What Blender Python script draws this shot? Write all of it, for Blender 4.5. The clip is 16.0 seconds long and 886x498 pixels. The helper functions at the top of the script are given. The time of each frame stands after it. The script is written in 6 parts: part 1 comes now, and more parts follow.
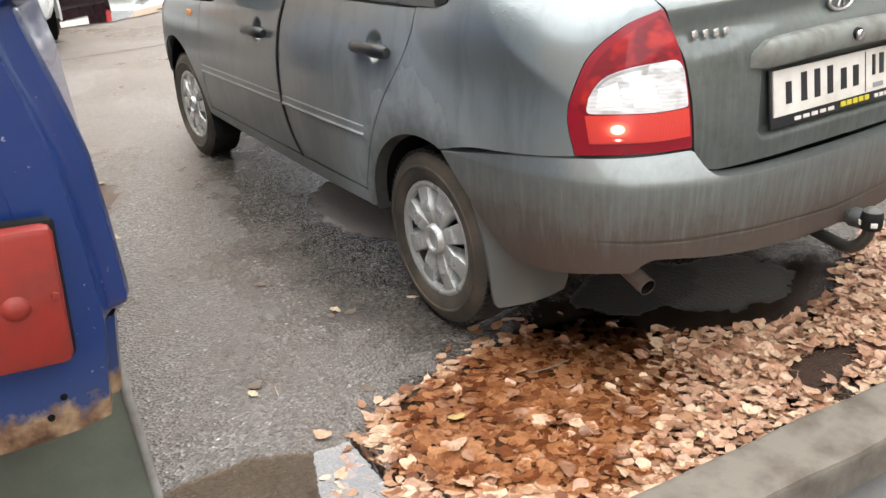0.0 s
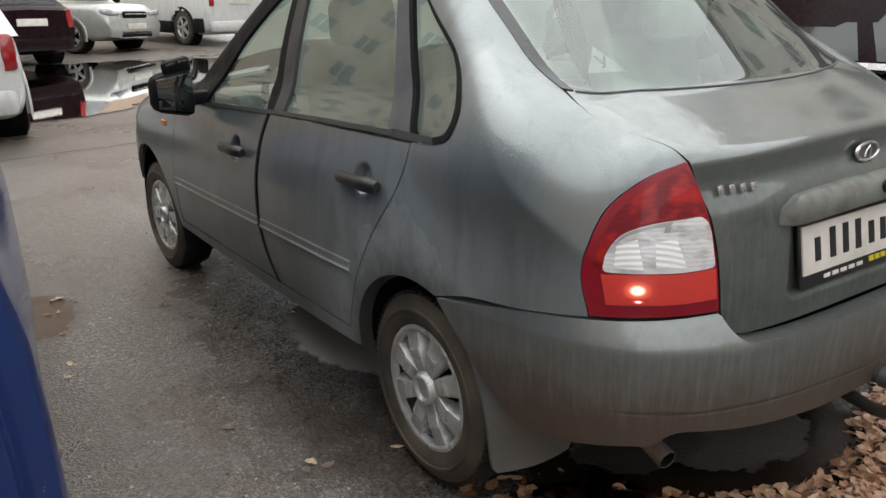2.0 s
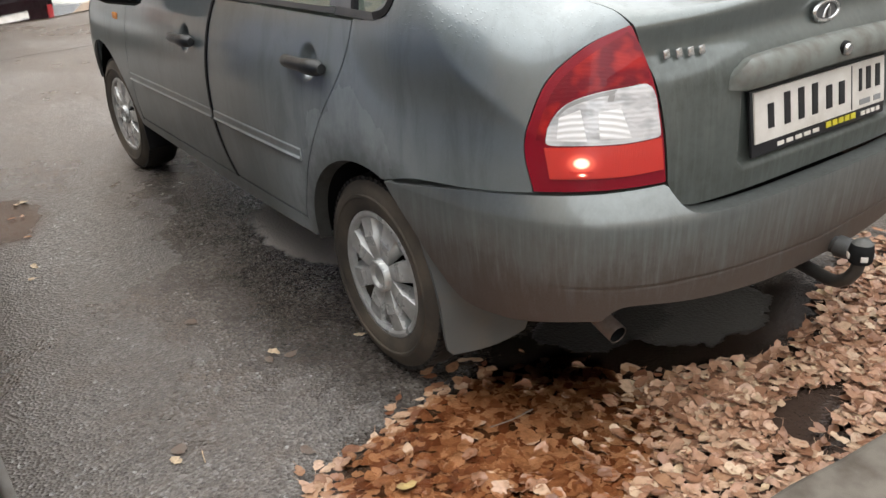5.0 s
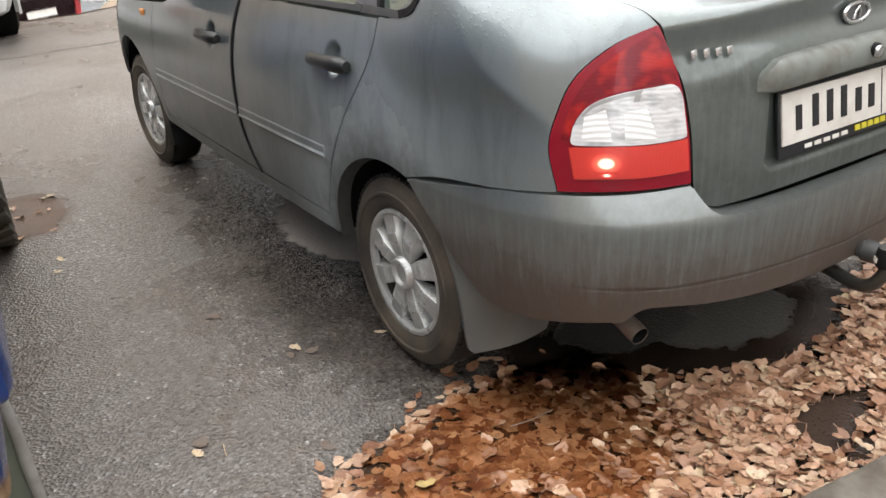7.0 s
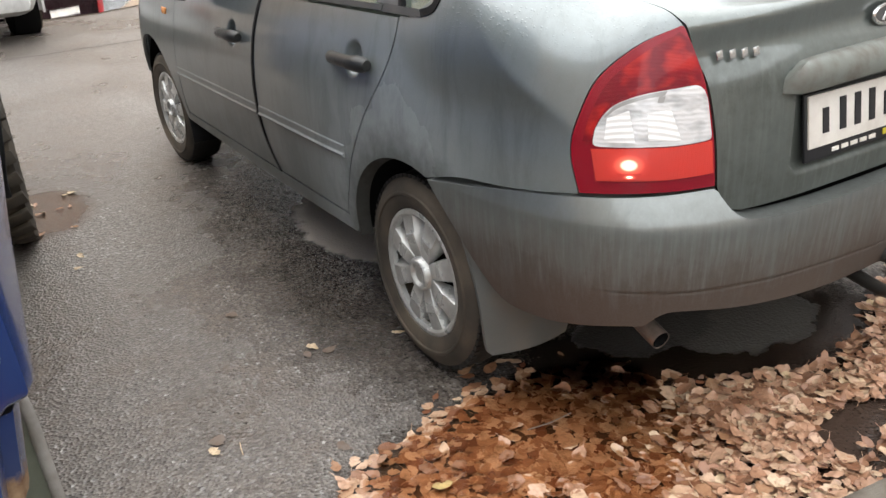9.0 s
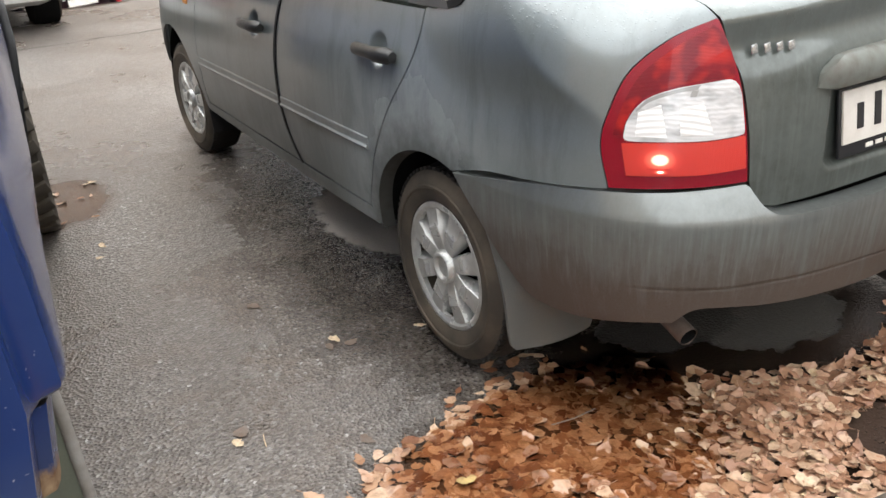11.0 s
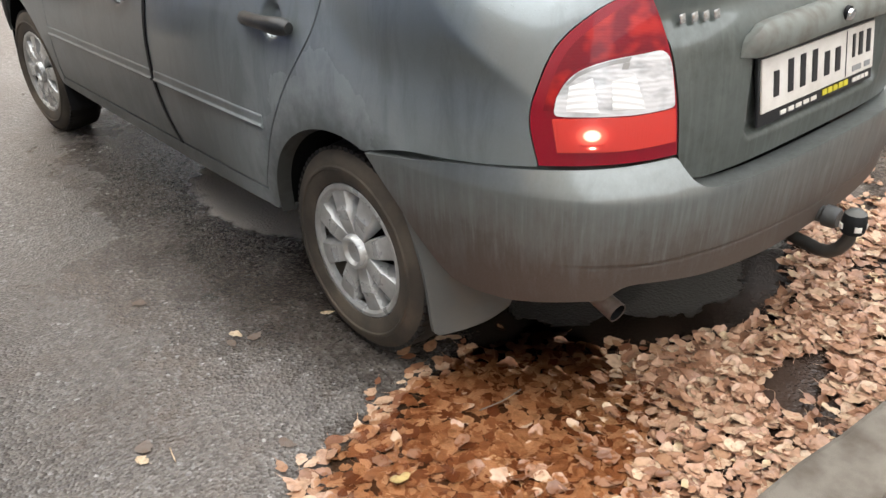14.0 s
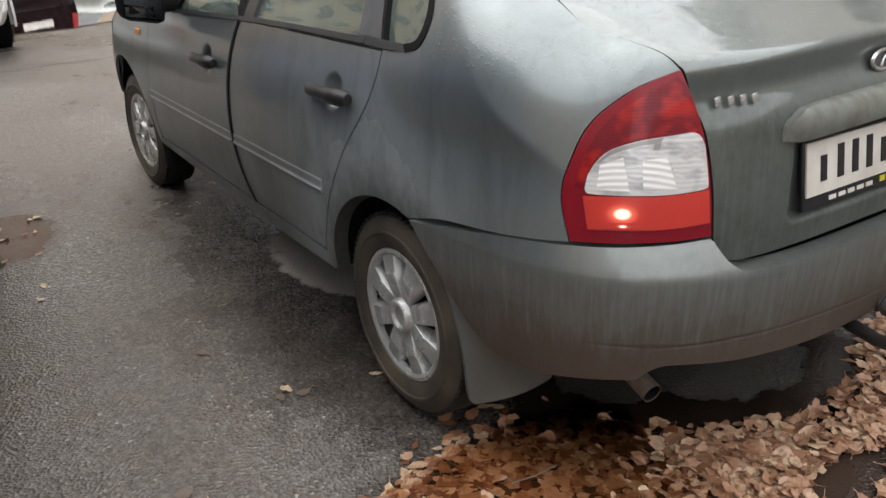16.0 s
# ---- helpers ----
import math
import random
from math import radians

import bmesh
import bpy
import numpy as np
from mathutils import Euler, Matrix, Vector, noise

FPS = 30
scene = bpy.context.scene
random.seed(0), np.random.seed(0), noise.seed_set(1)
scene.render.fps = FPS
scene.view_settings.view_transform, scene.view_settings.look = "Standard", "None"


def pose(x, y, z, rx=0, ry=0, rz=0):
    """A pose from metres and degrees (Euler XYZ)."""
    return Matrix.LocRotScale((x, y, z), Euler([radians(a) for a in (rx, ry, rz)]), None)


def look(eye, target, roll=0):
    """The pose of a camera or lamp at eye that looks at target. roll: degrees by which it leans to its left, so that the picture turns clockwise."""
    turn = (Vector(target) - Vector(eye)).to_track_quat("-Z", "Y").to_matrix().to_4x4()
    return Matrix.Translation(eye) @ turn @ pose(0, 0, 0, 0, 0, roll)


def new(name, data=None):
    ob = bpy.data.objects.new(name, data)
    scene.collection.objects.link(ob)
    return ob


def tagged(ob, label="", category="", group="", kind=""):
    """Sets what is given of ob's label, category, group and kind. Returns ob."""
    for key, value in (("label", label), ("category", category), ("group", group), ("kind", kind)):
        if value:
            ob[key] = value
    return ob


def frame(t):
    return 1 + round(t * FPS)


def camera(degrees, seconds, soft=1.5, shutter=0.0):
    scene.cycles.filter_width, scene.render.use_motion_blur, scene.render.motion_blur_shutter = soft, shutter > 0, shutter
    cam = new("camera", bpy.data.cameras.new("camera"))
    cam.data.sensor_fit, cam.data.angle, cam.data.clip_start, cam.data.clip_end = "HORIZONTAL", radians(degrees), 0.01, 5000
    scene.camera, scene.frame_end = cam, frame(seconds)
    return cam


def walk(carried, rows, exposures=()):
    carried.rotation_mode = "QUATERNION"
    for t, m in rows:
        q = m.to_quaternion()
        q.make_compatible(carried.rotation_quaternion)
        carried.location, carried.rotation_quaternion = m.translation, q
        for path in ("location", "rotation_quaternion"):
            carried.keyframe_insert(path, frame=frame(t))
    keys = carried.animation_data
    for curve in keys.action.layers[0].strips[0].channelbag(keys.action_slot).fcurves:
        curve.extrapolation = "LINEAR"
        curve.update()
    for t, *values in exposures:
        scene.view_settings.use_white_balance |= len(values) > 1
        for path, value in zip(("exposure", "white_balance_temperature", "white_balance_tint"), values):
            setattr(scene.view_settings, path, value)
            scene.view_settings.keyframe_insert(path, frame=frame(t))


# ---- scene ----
cam = camera(57.8, 16.0)
PATH = [
    (0, (-1.945, -1.952, 1.234), (-0.99, -0.386, 0.439), -3.4),
    (0.5, (-1.884, -1.869, 1.254), (-0.962, -0.286, 0.452), -3.6),
    (1, (-1.817, -1.809, 1.271), (-0.941, -0.184, 0.503), -3.5),
    (1.5, (-1.829, -1.74, 1.3), (-0.822, -0.156, 0.61), -2.4),
    (2, (-1.86, -1.708, 1.315), (-0.792, -0.124, 0.723), -1.6),
    (2.5, (-1.815, -1.729, 1.318), (-0.819, -0.097, 0.729), -2.7),
    (3, (-1.792, -1.733, 1.299), (-0.81, -0.123, 0.631), -4.1),
    (3.5, (-1.783, -1.751, 1.277), (-0.747, -0.214, 0.524), -4.1),
    (3.7, (-1.76, -1.753, 1.26), (-0.711, -0.238, 0.484), -3.9),
    (6, (-1.754, -1.74, 1.254), (-0.756, -0.22, 0.42), -3.5),
    (6.5, (-1.754, -1.739, 1.256), (-0.764, -0.212, 0.425), -3.5),
    (7, (-1.761, -1.744, 1.255), (-0.78, -0.209, 0.429), -3.3),
    (7.5, (-1.763, -1.746, 1.26), (-0.79, -0.205, 0.437), -3.3),
    (8, (-1.765, -1.738, 1.259), (-0.794, -0.195, 0.437), -3.3),
    (8.5, (-1.762, -1.735, 1.254), (-0.804, -0.183, 0.434), -3.3),
    (9, (-1.76, -1.731, 1.25), (-0.813, -0.173, 0.428), -3.2),
    (11.5, (-1.78, -1.696, 1.253), (-0.877, -0.123, 0.41), -3.1),
    (12, (-1.773, -1.689, 1.251), (-0.891, -0.107, 0.405), -3.1),
    (12.5, (-1.761, -1.674, 1.251), (-0.91, -0.084, 0.386), -3.4),
    (13, (-1.785, -1.599, 1.254), (-0.837, -0.088, 0.349), -3.8),
    (13.5, (-1.803, -1.55, 1.25), (-0.726, -0.141, 0.326), -2.9),
    (14, (-1.806, -1.537, 1.252), (-0.652, -0.196, 0.319), -1.5),
    (14.5, (-1.813, -1.521, 1.248), (-0.633, -0.207, 0.31), -0.8),
    (15, (-1.795, -1.53, 1.246), (-0.613, -0.218, 0.308), -0.8),
    (15.5, (-1.759, -1.561, 1.264), (-0.638, -0.139, 0.414), -1.7),
    (16, (-1.716, -1.636, 1.274), (-0.708, -0.097, 0.488), -1.8),
]
walk(cam, [(t, look(eye, target, roll)) for t, eye, target, roll in PATH], [(0, 2.07), (0.5, 2.09), (1.0, 1.75), (1.6, 1.15), (3.0, 1.02), (3.7, 1.1), (6.0, 1.7), (9.0, 1.75), (12.0, 1.88), (14.0, 1.89), (15.4, 1.98), (16.0, 1.20)])

# ---------------------------------------------------------------- world and light
world = bpy.data.worlds.new("world")
scene.world = world
world.use_nodes = True
wn, wl = world.node_tree.nodes, world.node_tree.links
sky = wn.new("ShaderNodeTexSky")
sky.sky_type, sky.sun_disc = "NISHITA", False
sky.sun_elevation, sky.sun_rotation = radians(64), radians(-15)
sky.air_density, sky.dust_density, sky.ozone_density = 1.0, 6.0, 1.0
grey = wn.new("ShaderNodeHueSaturation")
grey.inputs["Saturation"].default_value = 0.25
wl.new(sky.outputs[0], grey.inputs["Color"])
cloud = wn.new("ShaderNodeMix")  # even cloud cover over the sky
cloud.data_type = "RGBA"
cloud.inputs[0].default_value = 0.9
cloud.inputs[7].default_value = (6.2, 6.3, 6.4, 1)
wl.new(grey.outputs[0], cloud.inputs[6])
wl.new(cloud.outputs[2], wn["Background"].inputs["Color"])
wn["Background"].inputs["Strength"].default_value = 0.15
sun_data = bpy.data.lights.new("sun", "SUN")
sun_data.energy, sun_data.angle, sun_data.color = 0.5, radians(90), (1.0, 0.97, 0.93)
sun = new("sun", sun_data)
sun.matrix_world = pose(0, 0, 20, -26, 0, 15)


# ---------------------------------------------------------------- materials
def node(m, kind, **inputs):
    n = m.node_tree.nodes.new(kind)
    for k, v in inputs.items():
        n.inputs[k.replace("_", " ")].default_value = v
    return n


def link(m, a, b):
    m.node_tree.links.new(a, b)


def noise_tex(m, scale, detail=4.0, rough=0.55, stretch=None, dist=0.0, coord="Object"):
    """A noise at a scale per metre; stretch squeezes its axes."""
    n = node(m, "ShaderNodeTexNoise", Scale=scale, Detail=detail, Roughness=rough, Distortion=dist)
    tc = node(m, "ShaderNodeTexCoord")
    src = tc.outputs[coord]
    if stretch:
        mp = node(m, "ShaderNodeMapping")
        mp.inputs["Scale"].default_value = stretch
        link(m, src, mp.inputs["Vector"])
        src = mp.outputs[0]
    link(m, src, n.inputs["Vector"])
    return n.outputs[0]


def ramp(m, src, stops):
    r = m.node_tree.nodes.new("ShaderNodeValToRGB")
    e = r.color_ramp.elements
    while len(e) < len(stops):
        e.new(0.5)
    for el, (p, c) in zip(e, stops):
        el.position = p
        el.color = (c, c, c, 1) if isinstance(c, (int, float)) else (*c, 1)
    link(m, src, r.inputs[0])
    return r.outputs[0]


def mix(m, fac, a, b, mode="MIX"):
    n = m.node_tree.nodes.new("ShaderNodeMix")
    n.data_type, n.blend_type = "RGBA", mode
    for sock, v in ((n.inputs[0], fac), (n.inputs[6], a), (n.inputs[7], b)):
        if isinstance(v, (int, float)):
            sock.default_value = v
        elif isinstance(v, tuple):
            sock.default_value = (*v, 1)
        else:
            link(m, v, sock)
    return n.outputs[2]


def math_node(m, op, a, b=0.0):
    n = m.node_tree.nodes.new("ShaderNodeMath")
    n.operation = op
    for sock, v in ((n.inputs[0], a), (n.inputs[1], b)):
        if isinstance(v, (int, float)):
            sock.default_value = v
        else:
            link(m, v, sock)
    return n.outputs[0]


def bump(m, height, strength, dist, under=None):
    n = node(m, "ShaderNodeBump", Strength=strength, Distance=dist)
    link(m, height, n.inputs["Height"])
    if under:
        link(m, under, n.inputs["Normal"])
    return n.outputs[0]


def mat(name, color=(0.5, 0.5, 0.5), rough=0.5, metal=0.0, **more):
    m = bpy.data.materials.new(name)
    m.use_nodes = True
    b = m.node_tree.nodes["Principled BSDF"]
    b.inputs["Base Color"].default_value = (*color, 1)
    b.inputs["Roughness"].default_value = rough
    b.inputs["Metallic"].default_value = metal
    for k, v in more.items():
        b.inputs[k.replace("_", " ")].default_value = v
    return m


def bsdf(m):
    return m.node_tree.nodes["Principled BSDF"]


def worn(name, color, dirt, rough=0.5, metal=0.0, scale=6.0, amount=0.5, bumps=0.2, **more):
    """A surface with coarse stains and a fine grain."""
    m = mat(name, color, rough, metal, **more)
    big = ramp(m, noise_tex(m, scale, 6), [(0.40, 0.0), (0.70, 1.0)])
    fine = noise_tex(m, scale * 25, 3)
    c = mix(m, math_node(m, "MULTIPLY", big, amount), color, dirt)
    c = mix(m, math_node(m, "MULTIPLY", fine, 0.35), c, tuple(x * 0.6 for x in color))
    link(m, c, bsdf(m).inputs["Base Color"])
    link(m, math_node(m, "ADD", math_node(m, "MULTIPLY", big, 0.25), rough), bsdf(m).inputs["Roughness"])
    if bumps:
        link(m, bump(m, fine, bumps, 0.002), bsdf(m).inputs["Normal"])
    return m


def height_z(m):
    tc = node(m, "ShaderNodeTexCoord")
    s = node(m, "ShaderNodeSeparateXYZ")
    link(m, tc.outputs["Object"], s.inputs[0])
    return s.outputs[2]


def along_y(m):
    tc = node(m, "ShaderNodeTexCoord")
    sep = node(m, "ShaderNodeSeparateXYZ")
    link(m, tc.outputs["Object"], sep.inputs[0])
    return sep.outputs[1]


def car_paint(name, color, dirt, metal=0.55, rough=0.32, low=0.3, top=0.75, strength=0.8, coat=0.7, streaks=0.3, fine=75, drops=False, cloudy=0.55, spray=0.0, hem=0.0):
    """Metallic paint under road film: spray-thrown grime that thins upwards, run streaks and water spots."""
    m = mat(name, color, rough, metal, Coat_Weight=0.7, Coat_Roughness=0.03, Coat_IOR=1.65)
    z = height_z(m)
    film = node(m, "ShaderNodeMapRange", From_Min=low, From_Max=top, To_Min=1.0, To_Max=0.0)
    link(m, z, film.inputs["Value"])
    cloud = noise_tex(m, 5.0, 7, 0.6)
    streak = noise_tex(m, 1.0, 5, 0.65, (fine, fine, 3.0))
    speck = noise_tex(m, 260, 2)
    spots = ramp(m, noise_tex(m, 38, 5, 0.7), [(0.45, 0.0), (0.68, 1.0)])
    smear = ramp(m, noise_tex(m, 1.0, 6, 0.7, (9, 9, 2.2), 0.6), [(0.50, 0.0), (0.66, 1.0)])
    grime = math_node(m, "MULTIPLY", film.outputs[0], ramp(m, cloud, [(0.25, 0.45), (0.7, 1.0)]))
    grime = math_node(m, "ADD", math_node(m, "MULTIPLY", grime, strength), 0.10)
    runs = ramp(m, streak, [(0.45, 0.0), (0.68, 1.0)])
    grime = math_node(m, "MULTIPLY", grime, math_node(m, "ADD", math_node(m, "MULTIPLY", runs, -streaks), 1.0))
    n = m.node_tree.nodes.new("ShaderNodeMath")
    n.operation, n.use_clamp = "ADD", True
    link(m, grime, n.inputs[0])
    link(m, math_node(m, "MULTIPLY", math_node(m, "SUBTRACT", cloud, 0.5), cloudy), n.inputs[1])
    g = math_node(m, "MINIMUM", math_node(m, "ADD", n.outputs[0], math_node(m, "MULTIPLY", spots, 0.15)), 1.0)
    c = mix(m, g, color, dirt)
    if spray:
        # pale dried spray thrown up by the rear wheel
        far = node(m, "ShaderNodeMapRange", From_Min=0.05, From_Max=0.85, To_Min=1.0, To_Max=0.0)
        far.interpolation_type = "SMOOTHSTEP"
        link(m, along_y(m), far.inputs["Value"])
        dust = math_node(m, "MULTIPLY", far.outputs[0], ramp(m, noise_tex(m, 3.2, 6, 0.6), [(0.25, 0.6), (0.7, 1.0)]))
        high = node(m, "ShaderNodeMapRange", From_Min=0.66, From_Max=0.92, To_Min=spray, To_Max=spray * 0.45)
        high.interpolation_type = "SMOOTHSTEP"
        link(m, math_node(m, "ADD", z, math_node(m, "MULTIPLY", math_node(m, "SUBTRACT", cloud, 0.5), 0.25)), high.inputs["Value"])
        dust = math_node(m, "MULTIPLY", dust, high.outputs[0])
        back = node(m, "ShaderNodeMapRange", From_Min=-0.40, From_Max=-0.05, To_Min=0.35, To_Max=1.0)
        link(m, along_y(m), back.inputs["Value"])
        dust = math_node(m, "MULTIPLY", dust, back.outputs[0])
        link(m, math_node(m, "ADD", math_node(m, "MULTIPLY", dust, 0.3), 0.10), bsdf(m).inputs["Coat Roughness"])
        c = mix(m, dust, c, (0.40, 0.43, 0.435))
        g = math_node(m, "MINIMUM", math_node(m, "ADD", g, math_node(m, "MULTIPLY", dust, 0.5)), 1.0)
        off = m.node_tree.nodes.new("ShaderNodeVectorMath")
        off.operation = "LENGTH"
        pair = node(m, "ShaderNodeCombineXYZ")
        link(m, along_y(m), pair.inputs[1])
        link(m, math_node(m, "SUBTRACT", z, 0.285), pair.inputs[2])
        link(m, pair.outputs[0], off.inputs[0])
        ring = node(m, "ShaderNodeMapRange", From_Min=0.335, From_Max=0.425, To_Min=1.0, To_Max=0.0)
        link(m, math_node(m, "ADD", off.outputs["Value"], math_node(m, "MULTIPLY", math_node(m, "SUBTRACT", noise_tex(m, 16, 5, 0.65), 0.5), 0.14)), ring.inputs["Value"])
        c = mix(m, math_node(m, "MULTIPLY", ring.outputs[0], 0.75), c, (0.045, 0.046, 0.041))
    if hem:
        # wet brown mud below the crease of the bumper, with ground shade and leaf reflection painted in
        under = node(m, "ShaderNodeMapRange", From_Min=0.42, From_Max=0.59, To_Min=hem, To_Max=0.0)
        link(m, math_node(m, "ADD", z, math_node(m, "MULTIPLY", math_node(m, "SUBTRACT", streak, 0.5), 0.16)), under.inputs["Value"])
        c = mix(m, under.outputs[0], c, (0.055, 0.034, 0.024))
        g = math_node(m, "MINIMUM", math_node(m, "ADD", g, math_node(m, "MULTIPLY", under.outputs[0], 0.8)), 1.0)
    c = mix(m, math_node(m, "MULTIPLY", smear, 0.36), c, tuple(x * 0.45 for x in color))
    c = mix(m, math_node(m, "MULTIPLY", speck, 0.25), c, tuple(x * 0.6 for x in color))
    b = bsdf(m)
    link(m, c, b.inputs["Base Color"])
    link(m, math_node(m, "MULTIPLY", math_node(m, "SUBTRACT", 1.0, g), metal), b.inputs["Metallic"])
    link(m, math_node(m, "ADD", math_node(m, "MULTIPLY", g, 0.28), rough), b.inputs["Roughness"])
    link(m, math_node(m, "MULTIPLY", math_node(m, "SUBTRACT", 1.0, g), coat), b.inputs["Coat Weight"])
    relief = bump(m, math_node(m, "ADD", cloud, math_node(m, "MULTIPLY", spots, 0.15)), 0.10, 0.004)
    if drops:
        # rain drops standing on the upper faces
        v = node(m, "ShaderNodeTexVoronoi", Scale=150.0)
        tc = node(m, "ShaderNodeTexCoord")
        link(m, tc.outputs["Object"], v.inputs["Vector"])
        bead = ramp(m, v.outputs["Distance"], [(0.16, 1.0), (0.34, 0.0)])
        some = ramp(m, v.outputs["Color"], [(0.55, 0.0), (0.60, 1.0)])
        flat = node(m, "ShaderNodeMapRange", From_Min=0.93, From_Max=1.0, To_Min=0.0, To_Max=1.0)
        link(m, z, flat.inputs["Value"])
        relief = bump(m, math_node(m, "MULTIPLY", math_node(m, "MULTIPLY", bead, some), flat.outputs[0]), 0.32, 0.0015, relief)
    link(m, relief, b.inputs["Normal"])
    link(m, relief, b.inputs["Coat Normal"])
    return m


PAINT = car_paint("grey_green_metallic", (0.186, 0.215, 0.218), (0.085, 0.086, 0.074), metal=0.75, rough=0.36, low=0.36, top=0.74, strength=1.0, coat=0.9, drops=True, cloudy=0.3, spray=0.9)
# besides road film, low and top paint the rear face's shade below the deck
BOOT_PAINT = car_paint("tailgate_paint_with_film_and_shade", (0.176, 0.200, 0.190), (0.042, 0.046, 0.038), metal=0.8, rough=0.32, low=0.86, top=1.01, strength=0.95, coat=1.0, drops=True, cloudy=0.25)
BUMPER_PAINT = car_paint("bumper_paint", (0.225, 0.244, 0.236), (0.066, 0.063, 0.054), metal=0.85, rough=0.36, low=0.50, top=0.66, strength=1.0, streaks=0.45, fine=90, cloudy=0.25, hem=1.0)
bsdf(PAINT).inputs["Coat IOR"].default_value = 1.8
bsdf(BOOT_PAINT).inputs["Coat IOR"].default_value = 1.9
BLACK = worn("black_plastic", (0.007, 0.007, 0.008), (0.020, 0.020, 0.019), 0.5, scale=8, Specular_IOR_Level=0.15)
RUBBER = worn("tyre_rubber", (0.046, 0.039, 0.031), (0.13, 0.105, 0.078), 0.75, scale=7, amount=0.9, Specular_IOR_Level=0.3)
TREAD = worn("wet_tread_rubber", (0.014, 0.013, 0.012), (0.035, 0.030, 0.024), 0.6, scale=9, amount=0.7, Specular_IOR_Level=0.3)
FLAP = worn("flap_rubber", (0.088, 0.093, 0.090), (0.125, 0.112, 0.095), 0.42, scale=9, amount=0.9, bumps=0.4)
SPLASHED = worn("mud_splashed_paint", (0.050, 0.052, 0.048), (0.035, 0.031, 0.026), 0.6, 0.2, scale=12, amount=0.9, bumps=0.3)
# near-black colour puts in the shade of wheel houses, underbody and holes
CAVITY = mat("hollow_shade_black", (0.006, 0.006, 0.006), 0.95, Specular_IOR_Level=0.1)
SILVER = worn("wheel_cover_silver", (0.50, 0.505, 0.49), (0.20, 0.185, 0.16), 0.26, 0.4, scale=14, amount=0.7, bumps=0.1)
CHROME = worn("chrome", (0.7, 0.7, 0.7), (0.3, 0.28, 0.25), 0.15, 1.0, scale=20, amount=0.4, bumps=0)
TIP = worn("exhaust_tip_steel", (0.20, 0.155, 0.13), (0.10, 0.065, 0.048), 0.45, 0.4, scale=25, amount=0.6)
PILLAR = worn("dark_pillar_film", (0.040, 0.043, 0.046), (0.06, 0.06, 0.058), 0.3, scale=8, amount=0.5, bumps=0.05)
SATIN = worn("dark_satin_frame", (0.105, 0.110, 0.118), (0.07, 0.07, 0.068), 0.35, scale=8, amount=0.5, bumps=0.05)
CERAMIC = worn("screen_border_black", (0.05, 0.052, 0.052), (0.10, 0.10, 0.098), 0.2, scale=8, amount=0.6, bumps=0)
STEEL = worn("rusty_steel", (0.24, 0.21, 0.19), (0.14, 0.09, 0.06), 0.5, 0.45, scale=12, amount=0.8)
RED_LENS = worn("faded_red_lens", (0.27, 0.022, 0.014), (0.17, 0.028, 0.018), 0.4, scale=15, amount=0.8, bumps=0.3)


def thin_glass(name, tint, film_amount=0.14, ior=1.9, haze=(0.42, 0.45, 0.42)):
    """A thin pane: tinted see-through with a mirror gloss that grows at flat angles."""
    m = bpy.data.materials.new(name)
    m.use_nodes = True
    m.node_tree.nodes.clear()
    clear = node(m, "ShaderNodeBsdfTransparent", Color=(*tint, 1))
    gloss = node(m, "ShaderNodeBsdfGlossy", Color=(0.95, 1.0, 0.97, 1), Roughness=0.015)
    fres = node(m, "ShaderNodeFresnel", IOR=ior)
    film = noise_tex(m, 3.0, 5)
    dust = node(m, "ShaderNodeBsdfDiffuse", Color=(*haze, 1))
    a, b = m.node_tree.nodes.new("ShaderNodeMixShader"), m.node_tree.nodes.new("ShaderNodeMixShader")
    link(m, math_node(m, "MULTIPLY", film, film_amount), a.inputs[0])
    link(m, clear.outputs[0], a.inputs[1])
    link(m, dust.outputs[0], a.inputs[2])
    link(m, fres.outputs[0], b.inputs[0])
    link(m, a.outputs[0], b.inputs[1])
    link(m, gloss.outputs[0], b.inputs[2])
    out = m.node_tree.nodes.new("ShaderNodeOutputMaterial")
    link(m, b.outputs[0], out.inputs[0])
    return m


GLASS = thin_glass("car_glass", (0.86, 0.95, 0.90), 0.16, 1.85)
# strong green haze paints in the brightness of reflections and the view through
SIDE_GLASS = thin_glass("brightened_side_glass", (0.86, 0.95, 0.90), 0.42, 2.05, (0.46, 0.55, 0.48))
RAIN_GLASS = thin_glass("rain_filmed_glass", (0.66, 0.80, 0.73), 0.26, 2.0)
CONCRETE = worn("kerb_concrete", (0.26, 0.25, 0.225), (0.16, 0.145, 0.12), 0.75, scale=5, amount=0.8, bumps=0.5)
WHITE_PAINT = car_paint("white_car_paint", (0.74, 0.75, 0.74), (0.42, 0.40, 0.37), metal=0.0, strength=0.3, streaks=0.1)
SILVER_PAINT = car_paint("silver_car_paint", (0.46, 0.47, 0.44), (0.33, 0.31, 0.28), metal=0.5, strength=0.3, streaks=0.1)
DARK_PAINT = car_paint("dark_car_paint", (0.011, 0.002, 0.004), (0.010, 0.008, 0.008), metal=0.0, rough=0.22, strength=0.3, coat=0.1)
bsdf(DARK_PAINT).inputs["Specular IOR Level"].default_value = 0.12


